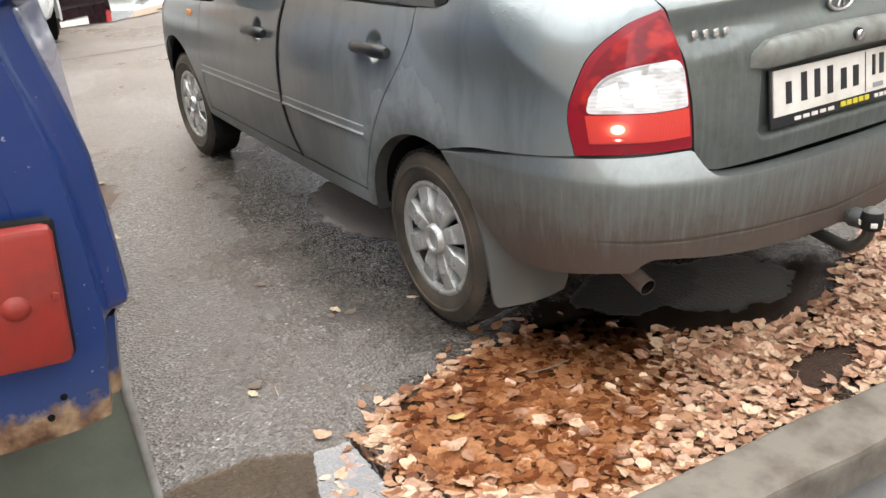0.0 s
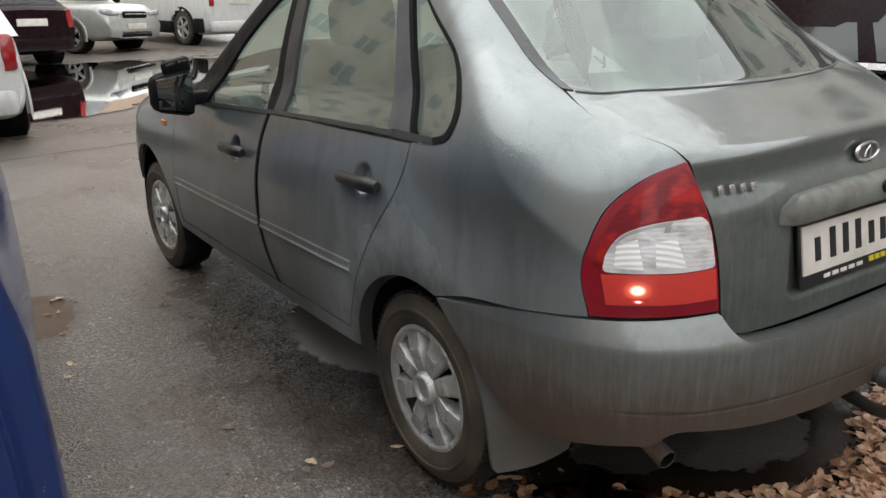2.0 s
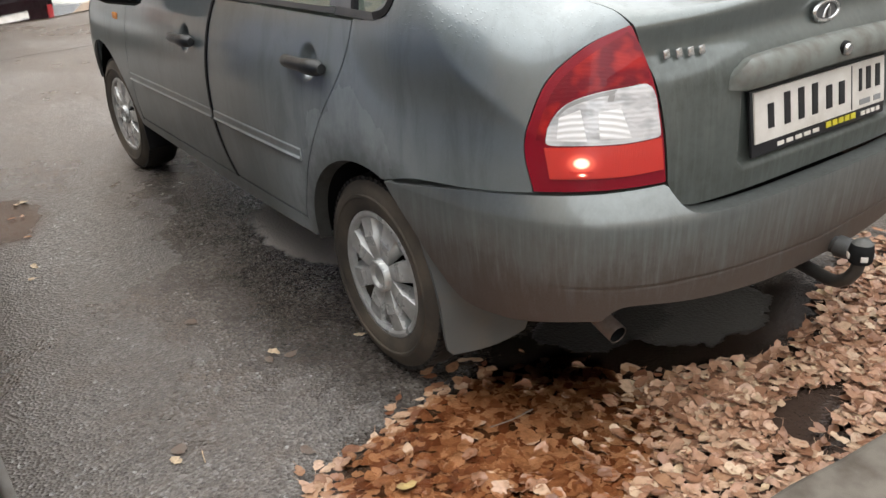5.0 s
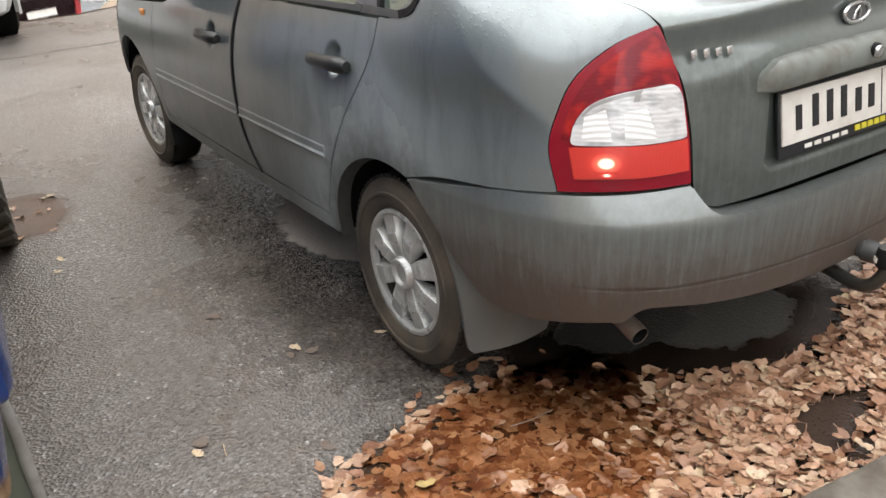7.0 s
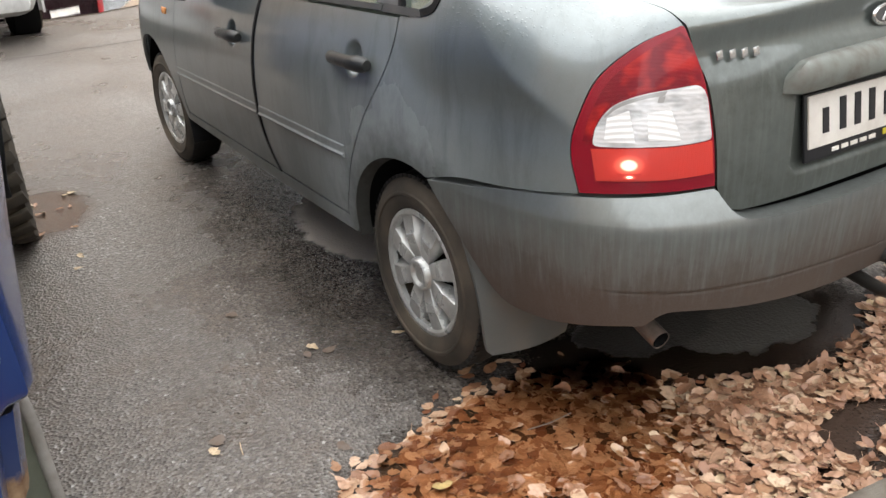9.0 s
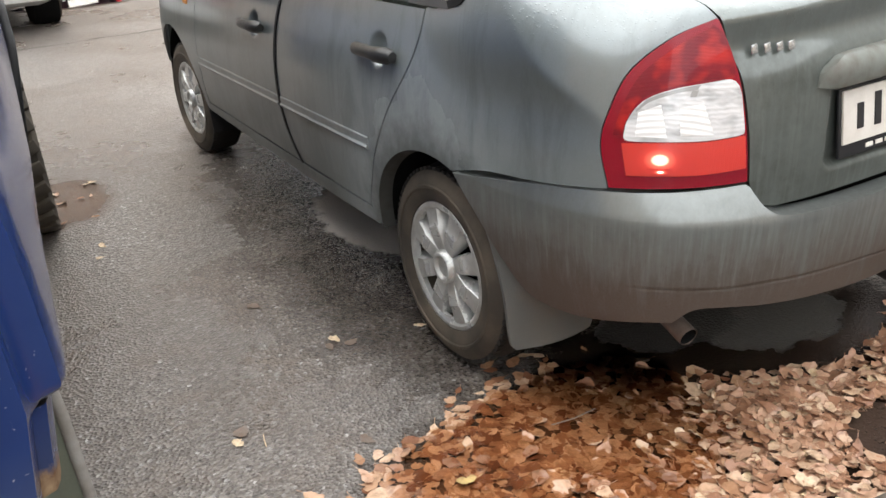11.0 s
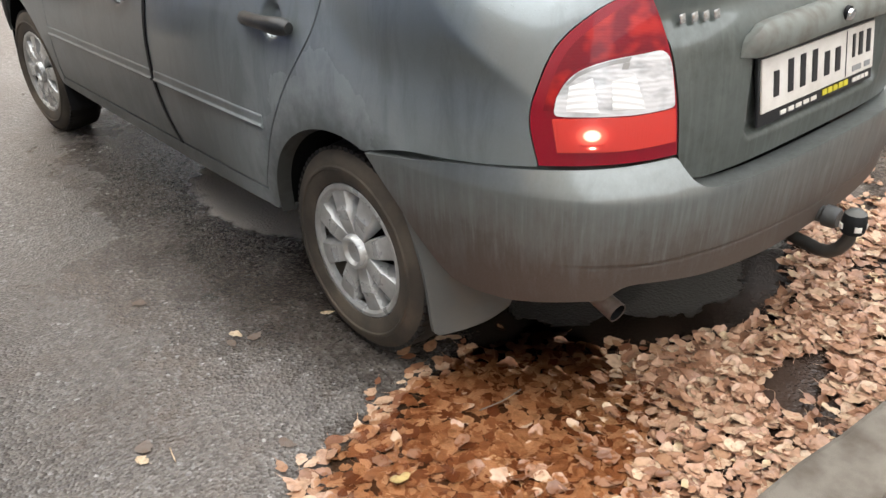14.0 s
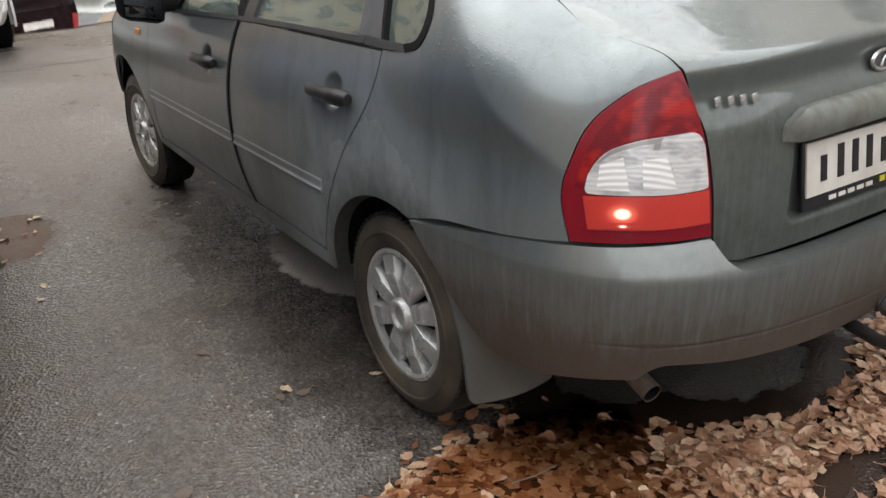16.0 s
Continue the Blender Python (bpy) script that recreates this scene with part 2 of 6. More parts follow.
def stain(m, cx, cy, rx, ry, soft=0.35, wobble=0.5, scale=6.0):
    """A mask for one stain on the ground: an ellipse with a ragged, soft rim."""
    tc = node(m, "ShaderNodeTexCoord")
    mp = node(m, "ShaderNodeMapping")
    mp.inputs["Location"].default_value = (-cx / rx, -cy / ry, 0)
    mp.inputs["Scale"].default_value = (1 / rx, 1 / ry, 0)
    link(m, tc.outputs["Object"], mp.inputs[0])
    ln = m.node_tree.nodes.new("ShaderNodeVectorMath")
    ln.operation = "LENGTH"
    link(m, mp.outputs[0], ln.inputs[0])
    n = noise_tex(m, scale, 6, 0.65)
    d = math_node(m, "ADD", ln.outputs["Value"], math_node(m, "MULTIPLY", math_node(m, "SUBTRACT", n, 0.5), wobble * 2))
    r = node(m, "ShaderNodeMapRange", From_Min=1.0 - soft, From_Max=1.0 + soft, To_Min=1.0, To_Max=0.0)
    r.interpolation_type = "SMOOTHSTEP"
    link(m, d, r.inputs["Value"])
    return r.outputs[0]


def asphalt():
    m = mat("wet_asphalt", (0.07, 0.07, 0.07), 0.5)
    big = noise_tex(m, 0.9, 6, 0.6)
    mid = noise_tex(m, 7, 6, 0.65)
    v = node(m, "ShaderNodeTexVoronoi", Scale=112.0)
    tc = node(m, "ShaderNodeTexCoord")
    link(m, tc.outputs["Object"], v.inputs["Vector"])
    # the palest stops of the stone colour also paint small wet glints
    stone = ramp(m, v.outputs["Color"], [(0.0, (0.048, 0.041, 0.035)), (0.42, (0.124, 0.108, 0.095)), (0.76, (0.212, 0.190, 0.170)), (0.91, (0.27, 0.26, 0.245)), (0.95, (0.50, 0.48, 0.46))])
    glint = node(m, "ShaderNodeTexVoronoi", Scale=75.0)  # larger pale flecks, few of them: water glints painted into the colour
    link(m, tc.outputs["Object"], glint.inputs["Vector"])
    few = math_node(m, "MULTIPLY", ramp(m, glint.outputs["Color"], [(0.80, 0.0), (0.83, 1.0)]), ramp(m, glint.outputs["Distance"], [(0.18, 1.0), (0.36, 0.0)]))
    stone = mix(m, math_node(m, "MULTIPLY", few, 0.8), stone, (0.42, 0.40, 0.38))
    soaked = None
    wet = ramp(m, big, [(0.42, 0.0), (0.62, 1.0)])
    c = mix(m, math_node(m, "MULTIPLY", wet, 0.45), stone, (0.086, 0.064, 0.048))
    silt = ramp(m, mid, [(0.5, 0.0), (0.75, 1.0)])
    c = mix(m, math_node(m, "MULTIPLY", silt, 0.50), c, (0.132, 0.098, 0.074))
    rough = mix(m, wet, (0.37, 0.37, 0.37), (0.25, 0.25, 0.25))
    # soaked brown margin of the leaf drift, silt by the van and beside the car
    # ellipses under the car and its bumper also paint the car's shade
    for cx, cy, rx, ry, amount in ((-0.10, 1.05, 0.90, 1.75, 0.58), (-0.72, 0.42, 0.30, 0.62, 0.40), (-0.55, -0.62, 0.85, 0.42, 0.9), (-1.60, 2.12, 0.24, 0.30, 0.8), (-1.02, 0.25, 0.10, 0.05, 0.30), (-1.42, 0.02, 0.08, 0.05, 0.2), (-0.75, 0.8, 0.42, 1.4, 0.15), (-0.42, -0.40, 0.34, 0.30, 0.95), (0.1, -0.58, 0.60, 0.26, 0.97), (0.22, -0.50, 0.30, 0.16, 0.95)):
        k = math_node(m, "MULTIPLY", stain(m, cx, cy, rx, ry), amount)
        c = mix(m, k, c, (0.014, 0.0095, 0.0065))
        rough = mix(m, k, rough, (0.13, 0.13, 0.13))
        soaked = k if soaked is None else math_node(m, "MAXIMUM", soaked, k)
    # mulch under the leaf drift
    for cx, cy, rx, ry, tone in ((-0.84, -0.70, 0.54, 0.34, (0.095, 0.050, 0.030)), (-0.2, -0.84, 0.6, 0.2, (0.06, 0.036, 0.026)), (0.9, -0.85, 1.3, 0.30, (0.050, 0.033, 0.025)), (3.0, -0.9, 1.6, 0.5, (0.050, 0.033, 0.025)), (-1.58, 2.12, 0.24, 0.34, (0.088, 0.054, 0.038))):
        k = stain(m, cx, cy, rx, ry)
        c = mix(m, k, c, tone)
    # dry, dusty places under the car: the first lightened against its shade, the tail's two darkened as shade
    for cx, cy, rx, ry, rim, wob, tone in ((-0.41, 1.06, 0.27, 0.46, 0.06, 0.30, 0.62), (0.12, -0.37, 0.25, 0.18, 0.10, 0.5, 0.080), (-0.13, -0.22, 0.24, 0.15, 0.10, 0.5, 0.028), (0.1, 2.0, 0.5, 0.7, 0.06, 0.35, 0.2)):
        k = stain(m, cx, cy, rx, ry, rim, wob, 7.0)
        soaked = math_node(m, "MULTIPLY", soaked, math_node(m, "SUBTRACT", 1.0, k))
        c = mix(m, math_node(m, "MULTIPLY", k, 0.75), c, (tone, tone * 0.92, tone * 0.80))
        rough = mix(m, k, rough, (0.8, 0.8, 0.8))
    b = bsdf(m)
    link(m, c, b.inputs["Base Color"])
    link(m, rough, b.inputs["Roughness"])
    h = math_node(m, "ADD", v.outputs["Distance"], math_node(m, "MULTIPLY", mid, 0.3))
    relief = bump(m, h, 0.6, 0.0046)
    # water fills the pores where it is soaked
    link(m, math_node(m, "SUBTRACT", 0.75, math_node(m, "MULTIPLY", soaked, 0.64)), relief.node.inputs["Strength"])
    link(m, relief, b.inputs["Normal"])
    return m


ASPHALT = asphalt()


# ---------------------------------------------------------------- mesh helpers
def obj(name, verts, faces, material, parent=None, label="", smooth=True):
    me = bpy.data.meshes.new(name)
    me.from_pydata([tuple(map(float, v)) for v in verts], [], faces)
    me.materials.append(material)
    if smooth:
        me.polygons.foreach_set("use_smooth", [True] * len(me.polygons))
    ob = new(name, me)
    if parent:
        ob.parent = parent
    if label:
        ob["label"] = label
    return ob


def part(name, bm, material, parent=None, label="", smooth=True):
    me = bpy.data.meshes.new(name)
    bmesh.ops.recalc_face_normals(bm, faces=bm.faces)
    bm.to_mesh(me)
    bm.free()
    me.materials.append(material)
    if smooth:
        me.polygons.foreach_set("use_smooth", [True] * len(me.polygons))
        me.set_sharp_from_angle(angle=radians(38))
    ob = new(name, me)
    if parent:
        ob.parent = parent
    if label:
        ob["label"] = label
    return ob


def thing(name, label, category, group="", kind="", m=None):
    ob = new(name)
    ob.empty_display_size = 0.2
    if m is not None:
        ob.matrix_basis = m
    return tagged(ob, label, category, group, kind)


def box(bm, centre, size, bevel=0.0, turn=None):
    m = Matrix.Translation(centre) @ (turn or Matrix()) @ Matrix.Diagonal((*size, 1))
    made = bmesh.ops.create_cube(bm, size=1.0, matrix=m)
    if bevel:
        edges = list({e for v in made["verts"] for e in v.link_edges})
        bmesh.ops.bevel(bm, geom=edges, offset=bevel, segments=2, profile=0.5, affect="EDGES")
    return bm


def spin(bm, profile, steps=48, axis="x", centre=(0, 0, 0)):
    """A ring-shaped body: profile of (along the axis, radius), closed round the axis."""
    rings = []
    for k in range(steps):
        a = 2 * math.pi * k / steps
        ring = []
        for s, r in profile:
            p = (s, r * math.cos(a), r * math.sin(a)) if axis == "x" else (r * math.cos(a), s, r * math.sin(a)) if axis == "y" else (r * math.cos(a), r * math.sin(a), s)
            ring.append(bm.verts.new(Vector(p) + Vector(centre)))
        rings.append(ring)
    for k in range(steps):
        a, b = rings[k], rings[(k + 1) % steps]
        for j in range(len(profile) - 1):
            bm.faces.new((a[j], a[j + 1], b[j + 1], b[j]))
    return bm


def tube(bm, pts, radius, steps=12, caps=True):
    """A round tube along points; radius a number or one per point."""
    pts = [Vector(p) for p in pts]
    rad = radius if isinstance(radius, (list, tuple)) else [radius] * len(pts)
    rings, up = [], None
    for k, p in enumerate(pts):
        d = (pts[min(k + 1, len(pts) - 1)] - pts[max(k - 1, 0)]).normalized()
        up = (up or d.orthogonal())
        up = (up - d * up.dot(d)).normalized()
        side = d.cross(up)
        rings.append([bm.verts.new(p + rad[k] * (math.cos(a) * up + math.sin(a) * side)) for a in (2 * math.pi * i / steps for i in range(steps))])
    for a, b in zip(rings, rings[1:]):
        for i in range(steps):
            bm.faces.new((a[i], a[(i + 1) % steps], b[(i + 1) % steps], b[i]))
    if caps:
        bm.faces.new(rings[0])
        bm.faces.new(rings[-1])
    return bm


def curve(points, n):
    """n points along a smooth curve through the given ones, evenly by length."""
    p = np.array(points, float)
    ext = np.vstack([2 * p[0] - p[1], p, 2 * p[-1] - p[-2]])
    out = []
    for k in range(1, len(ext) - 2):
        t = np.linspace(0, 1, 24, endpoint=False)[:, None]
        a, b, c, d = ext[k - 1 : k + 3]
        out.append(0.5 * (2 * b + (c - a) * t + (2 * a - 5 * b + 4 * c - d) * t**2 + (3 * b - a - 3 * c + d) * t**3))
    q = np.vstack(out + [p[-1:]])
    s = np.r_[0, np.cumsum(np.linalg.norm(np.diff(q, axis=0), axis=1))]
    u = np.linspace(0, s[-1], n)
    return np.stack([np.interp(u, s, q[:, k]) for k in range(p.shape[1])], 1)


def join(*curves):
    return np.vstack([curves[0]] + [c[1:] for c in curves[1:]])


def even(q, n):
    s = np.r_[0, np.cumsum(np.linalg.norm(np.diff(q, axis=0), axis=1))]
    u = np.linspace(0, s[-1], n)
    return np.stack([np.interp(u, s, q[:, k]) for k in range(q.shape[1])], 1)


# ---------------------------------------------------------------- form of the grey sedan
def step(x):
    x = np.clip(x, 0, 1)
    return x * x * (3 - 2 * x)


def smax(a, b, k):
    h = np.clip(k - np.abs(a - b), 0, None) / k
    return np.maximum(a, b) + h * h * k / 4


def smin(a, b, k):
    return -smax(-a, -b, k)


Z_KEYS = (0.10, 0.22, 0.32, 0.45, 0.56, 0.70, 0.80, 0.90, 1.00, 1.20)
HALF_W = np.polyfit(Z_KEYS, (0.755, 0.785, 0.802, 0.822, 0.829, 0.827, 0.812, 0.787, 0.752, 0.67), 5)
REAR_Y = np.polyfit((0.2, 0.5, 0.67, 0.8, 0.92, 1.0, 1.1), (-0.70, -0.752, -0.764, -0.763, -0.748, -0.725, -0.69), 3)


def half_width(y, z):
    return np.polyval(HALF_W, np.clip(z, 0.1, 1.15)) * (1 - 0.02 * step((0.5 - y) / 0.8) - 0.012 * step((y - 2.6) / 0.6))


def form_low(p, rear_out=None):
    """The lower body: sides, nose and tail, closed above by bonnet and boot."""
    x, y, z = np.abs(p[..., 0]), p[..., 1], p[..., 2]
    a = half_width(y, z)
    b = 0.3 - (np.polyval(REAR_Y, np.clip(z, 0.2, 1.15)) if rear_out is None else rear_out(z))
    if rear_out is not None:
        a = a + 0.004 + np.interp(z, (0.605, 0.66), (0.008, 0.0))
    q = (x / a) ** 4 + (np.clip(0.3 - y, 0, None) / b) ** 4 + (np.clip(y - 2.15, 0, None) / (1.115 - 0.12 * step((z - 0.45) / 0.5))) ** 4
    side = (q**0.25 - 1) * 0.82
    top = np.interp(y, (-0.8, -0.70, -0.38, 0.2, 1.6, 2.05, 2.5, 2.9, 3.2, 3.3), (1.0, 1.018, 1.108, 1.16, 1.10, 1.02, 0.97, 0.90, 0.78, 0.70))
    top = top - 0.085 * x**2
    k = 0.014 + 0.146 * step(((x / a) ** 4 / np.maximum(q, 1e-6) - 0.25) / 0.5)
    k = np.where(y > 1.0, 0.10, k)
    return smax(side, z - top, k)


def form_cabin(p):
    x, y, z = np.abs(p[..., 0]), p[..., 1], p[..., 2]
    side = (x - (0.742 - 0.31 * (z - 0.95) - 0.18 * np.clip(z - 1.1, 0, None) ** 2)) * 0.94
    roof = z - (1.50 - 0.08 * x**2 - 0.05 * (y - 0.9) ** 2)
    back = -(y + 0.42 - 0.42 * x**2) * 0.615 + (z - 1.105) * 0.788
    front = (y - 2.08 + 0.3 * x**2) * 0.514 + (z - 1.0) * 0.857
    f = smax(roof, side, 0.09)
    f = smax(f, back, 0.07)
    f = smax(f, front, 0.08)
    return smax(f, np.maximum(0.94 - z, -(y + 0.60 - 0.42 * x**2)), 0.12)


def form_body(p):
    x, y = np.abs(p[..., 0]), p[..., 1]
    return smin(form_low(p), form_cabin(p), 0.02 + 0.17 * step((0.2 - y) / 0.4) * step((x - 0.46) / 0.26))


def bumper_out(z):
    keys = (0.26, 0.32, 0.36, 0.46, 0.585, 0.605, 0.668, 0.70), (-0.715, -0.765, -0.788, -0.800, -0.808, -0.806, -0.764, -0.750)
    return sum(w * np.interp(z + d, *keys) for d, w in ((-0.012, 0.12), (-0.006, 0.22), (0.0, 0.32), (0.006, 0.22), (0.012, 0.12)))


def form_bumper(p):
    return form_low(p, bumper_out)


def slope(form, p, e=1e-4):
    return np.stack([(form(p + np.eye(3)[k] * e) - form(p - np.eye(3)[k] * e)) / (2 * e) for k in range(3)], -1)


def onto(form, p, rounds=8, off=0.0, only=None):
    """Points moved onto the form's surface, or off metres outside it; only: a mask of the axes that may change."""
    p = np.array(p, float)
    for _ in range(rounds):
        g = slope(form, p)
        if only is not None:
            g = g * only
        p = p - np.clip((form(p) - off) / ((g * g).sum(-1) + 1e-6), -0.2, 0.2)[..., None] * g
    return p


def side_curve(yz, n, form=None):
    """A curve on the car's left side, from its side view."""
    c = curve(yz, n)
    p = np.stack([-half_width(c[:, 0], c[:, 1]), c[:, 0], c[:, 1]], 1)
    return onto(form or form_body, p, 12, only=np.array((1.0, 0, 0)))


def arch(y0, r, a0, a1, n):
    """Wheel arch on the left side: angles from the front (0) over the top (90) to the back (180)."""
    a = np.radians(np.linspace(a0, a1, n))
    y, z = y0 + r * np.cos(a), 0.285 + r * np.sin(a)
    p = np.stack([-half_width(y, z), y, z], 1)
    return onto(form_body, p, 12, only=np.array((1.0, 0, 0)))


def sheet(name, a, b, nu, nv, material, parent, form=form_body, off=0.0, gap=0.0025, fold=0.014, label="", mirror=False, shape=None, bend=None):
    """A panel between two curves laid onto the form, drawn in by the gap and with its rim folded inwards."""
    a, b = even(a, nu), even(b, nu)
    v = np.linspace(0, 1, nv)[None, :, None]
    p = a[:, None] * (1 - v) + b[:, None] * v
    if bend is not None:
        p = bend(p, np.linspace(0, 1, nu)[:, None], v[..., 0])
    p = onto(form, p, 10, off)
    if gap:
        q = p.copy()
        for k in range(2):
            for end, nxt in ((0, 1), (-1, -2)):
                e = p[end] - p[nxt] if k == 0 else p[:, end] - p[:, nxt]
                e = e / (np.linalg.norm(e, axis=-1, keepdims=True) + 1e-9) * gap
                if k == 0:
                    q[end] = q[end] - e
                else:
                    q[:, end] = q[:, end] - e
        p = q
    g = slope(form, p)
    g /= np.linalg.norm(g, axis=-1, keepdims=True) + 1e-9
    if shape is not None:
        p = p + g * shape(p)[..., None]
    full = np.zeros((nu + 2, nv + 2, 3))
    full[1:-1, 1:-1] = p
    full[0, 1:-1], full[-1, 1:-1] = p[0] - g[0] * fold, p[-1] - g[-1] * fold
    full[1:-1, 0], full[1:-1, -1] = p[:, 0] - g[:, 0] * fold, p[:, -1] - g[:, -1] * fold
    for i, j, ii, jj in ((0, 0, 0, 0), (0, -1, 0, -1), (-1, 0, -1, 0), (-1, -1, -1, -1)):
        full[i, j] = p[ii, jj] - g[ii, jj] * fold
    if mirror:
        full[..., 0] *= -1
    n0, n1 = full.shape[:2]
    verts = full.reshape(-1, 3)
    faces = []
    c = full[n0 // 2, n1 // 2]
    normal = np.cross(full[n0 // 2 + 1, n1 // 2] - c, full[n0 // 2, n1 // 2 + 1] - c)
    want = g[nu // 2, nv // 2] * ((-1, 1, 1) if mirror else (1, 1, 1))
    flip = normal @ want < 0
    for i in range(n0 - 1):
        for j in range(n1 - 1):
            f = (i * n1 + j, (i + 1) * n1 + j, (i + 1) * n1 + j + 1, i * n1 + j + 1)
            faces.append(f[::-1] if flip else f)
    ob = obj(name, verts, faces, material, parent, label)
    ob.data.set_sharp_from_angle(angle=radians(50))
    return ob


# ---------------------------------------------------------------- ground
def ground_height(x, y):
    """The yard lies level under the car and climbs gently beyond it."""
    return 0.037 * (math.sqrt(max(y - 1.9, 0) ** 2 + 0.36) - 0.6) if y > 1.9 else 0.0


def even_steps():
    near = [k * 0.25 for k in range(-12, 61)]
    far = [15 * 1.22**k for k in range(1, 13)]
    return [-v for v in far[::-1] if v > 3.2] + near + far


def make_ground():
    ys, xs = even_steps(), [-160, -80, -40, -20, -10, -5, -2, 0, 2, 5, 10, 20, 40, 80, 160]
    verts = [(x, y, ground_height(x, min(y, 45))) for y in ys for x in xs]
    n = len(xs)
    faces = [(j * n + i, j * n + i + 1, (j + 1) * n + i + 1, (j + 1) * n + i) for j in range(len(ys) - 1) for i in range(n - 1)]
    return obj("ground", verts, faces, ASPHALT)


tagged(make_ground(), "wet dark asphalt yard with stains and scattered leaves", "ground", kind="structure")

# ---------------------------------------------------------------- grey sedan
car = thing("car", "dirty grey-green metallic sedan parked on wet asphalt, tail lamp lit", "car")

TL_LOW, TL_TOP, TL_IN = (-0.715, -0.557, 0.659), (-0.540, -0.650, 0.987), (-0.499, -0.726, 0.672)
GLASS_LOW = (-0.567, -0.291, 1.086)
DOOR_REAR = [(0.378, 0.352), (0.362, 0.39), (0.330, 0.45), (0.288, 0.535), (0.245, 0.605), (0.182, 0.70), (0.100, 0.81), (0.068, 0.88), (0.055, 0.966)]
PILLAR_B = [(0.918, 0.350), (0.962, 0.41), (0.990, 0.475), (1.008, 0.56), (1.012, 0.68), (1.010, 0.76), (1.000, 0.855), (0.974, 0.955)]
DOOR_FRONT = [(2.06, 0.346), (2.06, 0.42), (2.04, 0.56), (2.02, 0.72), (1.99, 0.86), (1.95, 0.925)]


def both(make):
    make(False)
    make(True)


# quarter panel: wheel arch, bumper line and lamp opening below; door edge and cabin above
lamp_left = curve([TL_LOW, (-0.722, -0.535, 0.75), (-0.712, -0.545, 0.82), (-0.690, -0.570, 0.898), (-0.632, -0.612, 0.957), TL_TOP], 30)
lamp_right = curve([TL_IN, (-0.507, -0.716, 0.78), (-0.520, -0.694, 0.89), TL_TOP], 30)
bumper_top = onto(form_body, curve([(-0.811, -0.118, 0.602), (-0.80, -0.244, 0.632), (-0.775, -0.41, 0.645), TL_LOW], 24))
lamp_left, lamp_right = onto(form_body, lamp_left), onto(form_body, lamp_right)
arch_r = arch(0.0, 0.331, 3, 109, 40)
arch_r = join(side_curve([(0.372, 0.298), (0.345, 0.299)], 3), arch_r)
quarter_low = join(arch_r, bumper_top, lamp_left)
belt_rear = join(side_curve([(0.375, 0.30), (0.377, 0.33)], 3), side_curve(DOOR_REAR, 40), side_curve([(0.055, 0.966), (-0.005, 0.968)], 4), onto(form_body, curve([(-0.735, -0.005, 0.968), (-0.72, -0.08, 0.985), (-0.69, -0.15, 1.02), (-0.63, -0.22, 1.06), GLASS_LOW], 30)))
SEAM = [(-0.565, -0.298, 1.084), (-0.585, -0.39, 1.07), (-0.592, -0.46, 1.055), (-0.570, -0.545, 1.03), (-0.550, -0.605, 1.008), TL_TOP]
seam_line = onto(form_body, curve([GLASS_LOW] + SEAM[1:], 60)[::-1])


def to_seam(p, u, v):
    """The panel's upper rear edge follows the seam of the boot lid."""
    s = (v + 0 * u)[..., None]
    aim = np.stack([np.interp(v + 0 * u, np.linspace(0, 1, 60), seam_line[:, k]) for k in range(3)], -1)
    plain = np.array(TL_TOP) * (1 - s) + np.array(GLASS_LOW) * s
    return p + (aim - plain) * step((u - 0.72) / 0.28)[..., None]


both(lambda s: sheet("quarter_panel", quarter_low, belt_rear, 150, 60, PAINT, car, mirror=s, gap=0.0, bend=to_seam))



def arch_flange(s):
    """The rim of the wheel arch turned inwards."""
    p = arch(0.0, 0.331, 1, 128, 50)
    inner = p + np.array((0.040, 0, 0)) + (np.array((0, 0, 0.285)) - p * (0, 1, 1)) * 0.03 * np.array((0, 1, 1))
    q = np.stack([p + (0.0015, 0, 0), inner], 1).reshape(-1, 3) * ((-1, 1, 1) if s else (1, 1, 1))
    obj("arch_flange", q, [(2 * k, 2 * k + 1, 2 * k + 3, 2 * k + 2) for k in range(49)], SPLASHED, car, "dirty inner rim of the wheel arch")


both(arch_flange)

# cabin: pillars, roof and panes tile the upper side
screen_edge = onto(form_body, curve([GLASS_LOW, (-0.572, -0.19, 1.165), (-0.565, -0.09, 1.245), (-0.555, 0.01, 1.32), (-0.54, 0.08, 1.37), (-0.51, 0.14, 1.42)], 40))
Q_REAR = [(-0.055, 0.990), (-0.110, 1.004), (-0.124, 1.035), (-0.115, 1.075), (-0.075, 1.13), (-0.012, 1.188), (0.045, 1.228), (0.12, 1.278), (0.20, 1.34), (0.235, 1.365)]
Q_FRONT = [(0.052, 0.985), (0.080, 1.035), (0.146, 1.145), (0.268, 1.365)]
R_REAR = [(0.190, 0.985), (0.238, 1.12), (0.345, 1.365)]
Q_BAR = [(0.070, 0.985), (0.098, 1.035), (0.165, 1.145), (0.288, 1.365)]
Q_RIM = [(0.055, 0.966), (-0.060, 0.974), (-0.126, 0.990), (-0.146, 1.025), (-0.141, 1.068), (-0.100, 1.125), (-0.040, 1.178), (0.012, 1.218), (0.095, 1.272), (0.17, 1.325)]
R_FRONT = [(0.865, 0.965), (0.900, 1.15), (0.925, 1.37)]
MID_B = [(0.945, 0.963), (0.985, 1.15), (1.000, 1.37)]
F_REAR = [(0.998, 0.962), (1.038, 1.12), (1.050, 1.37)]
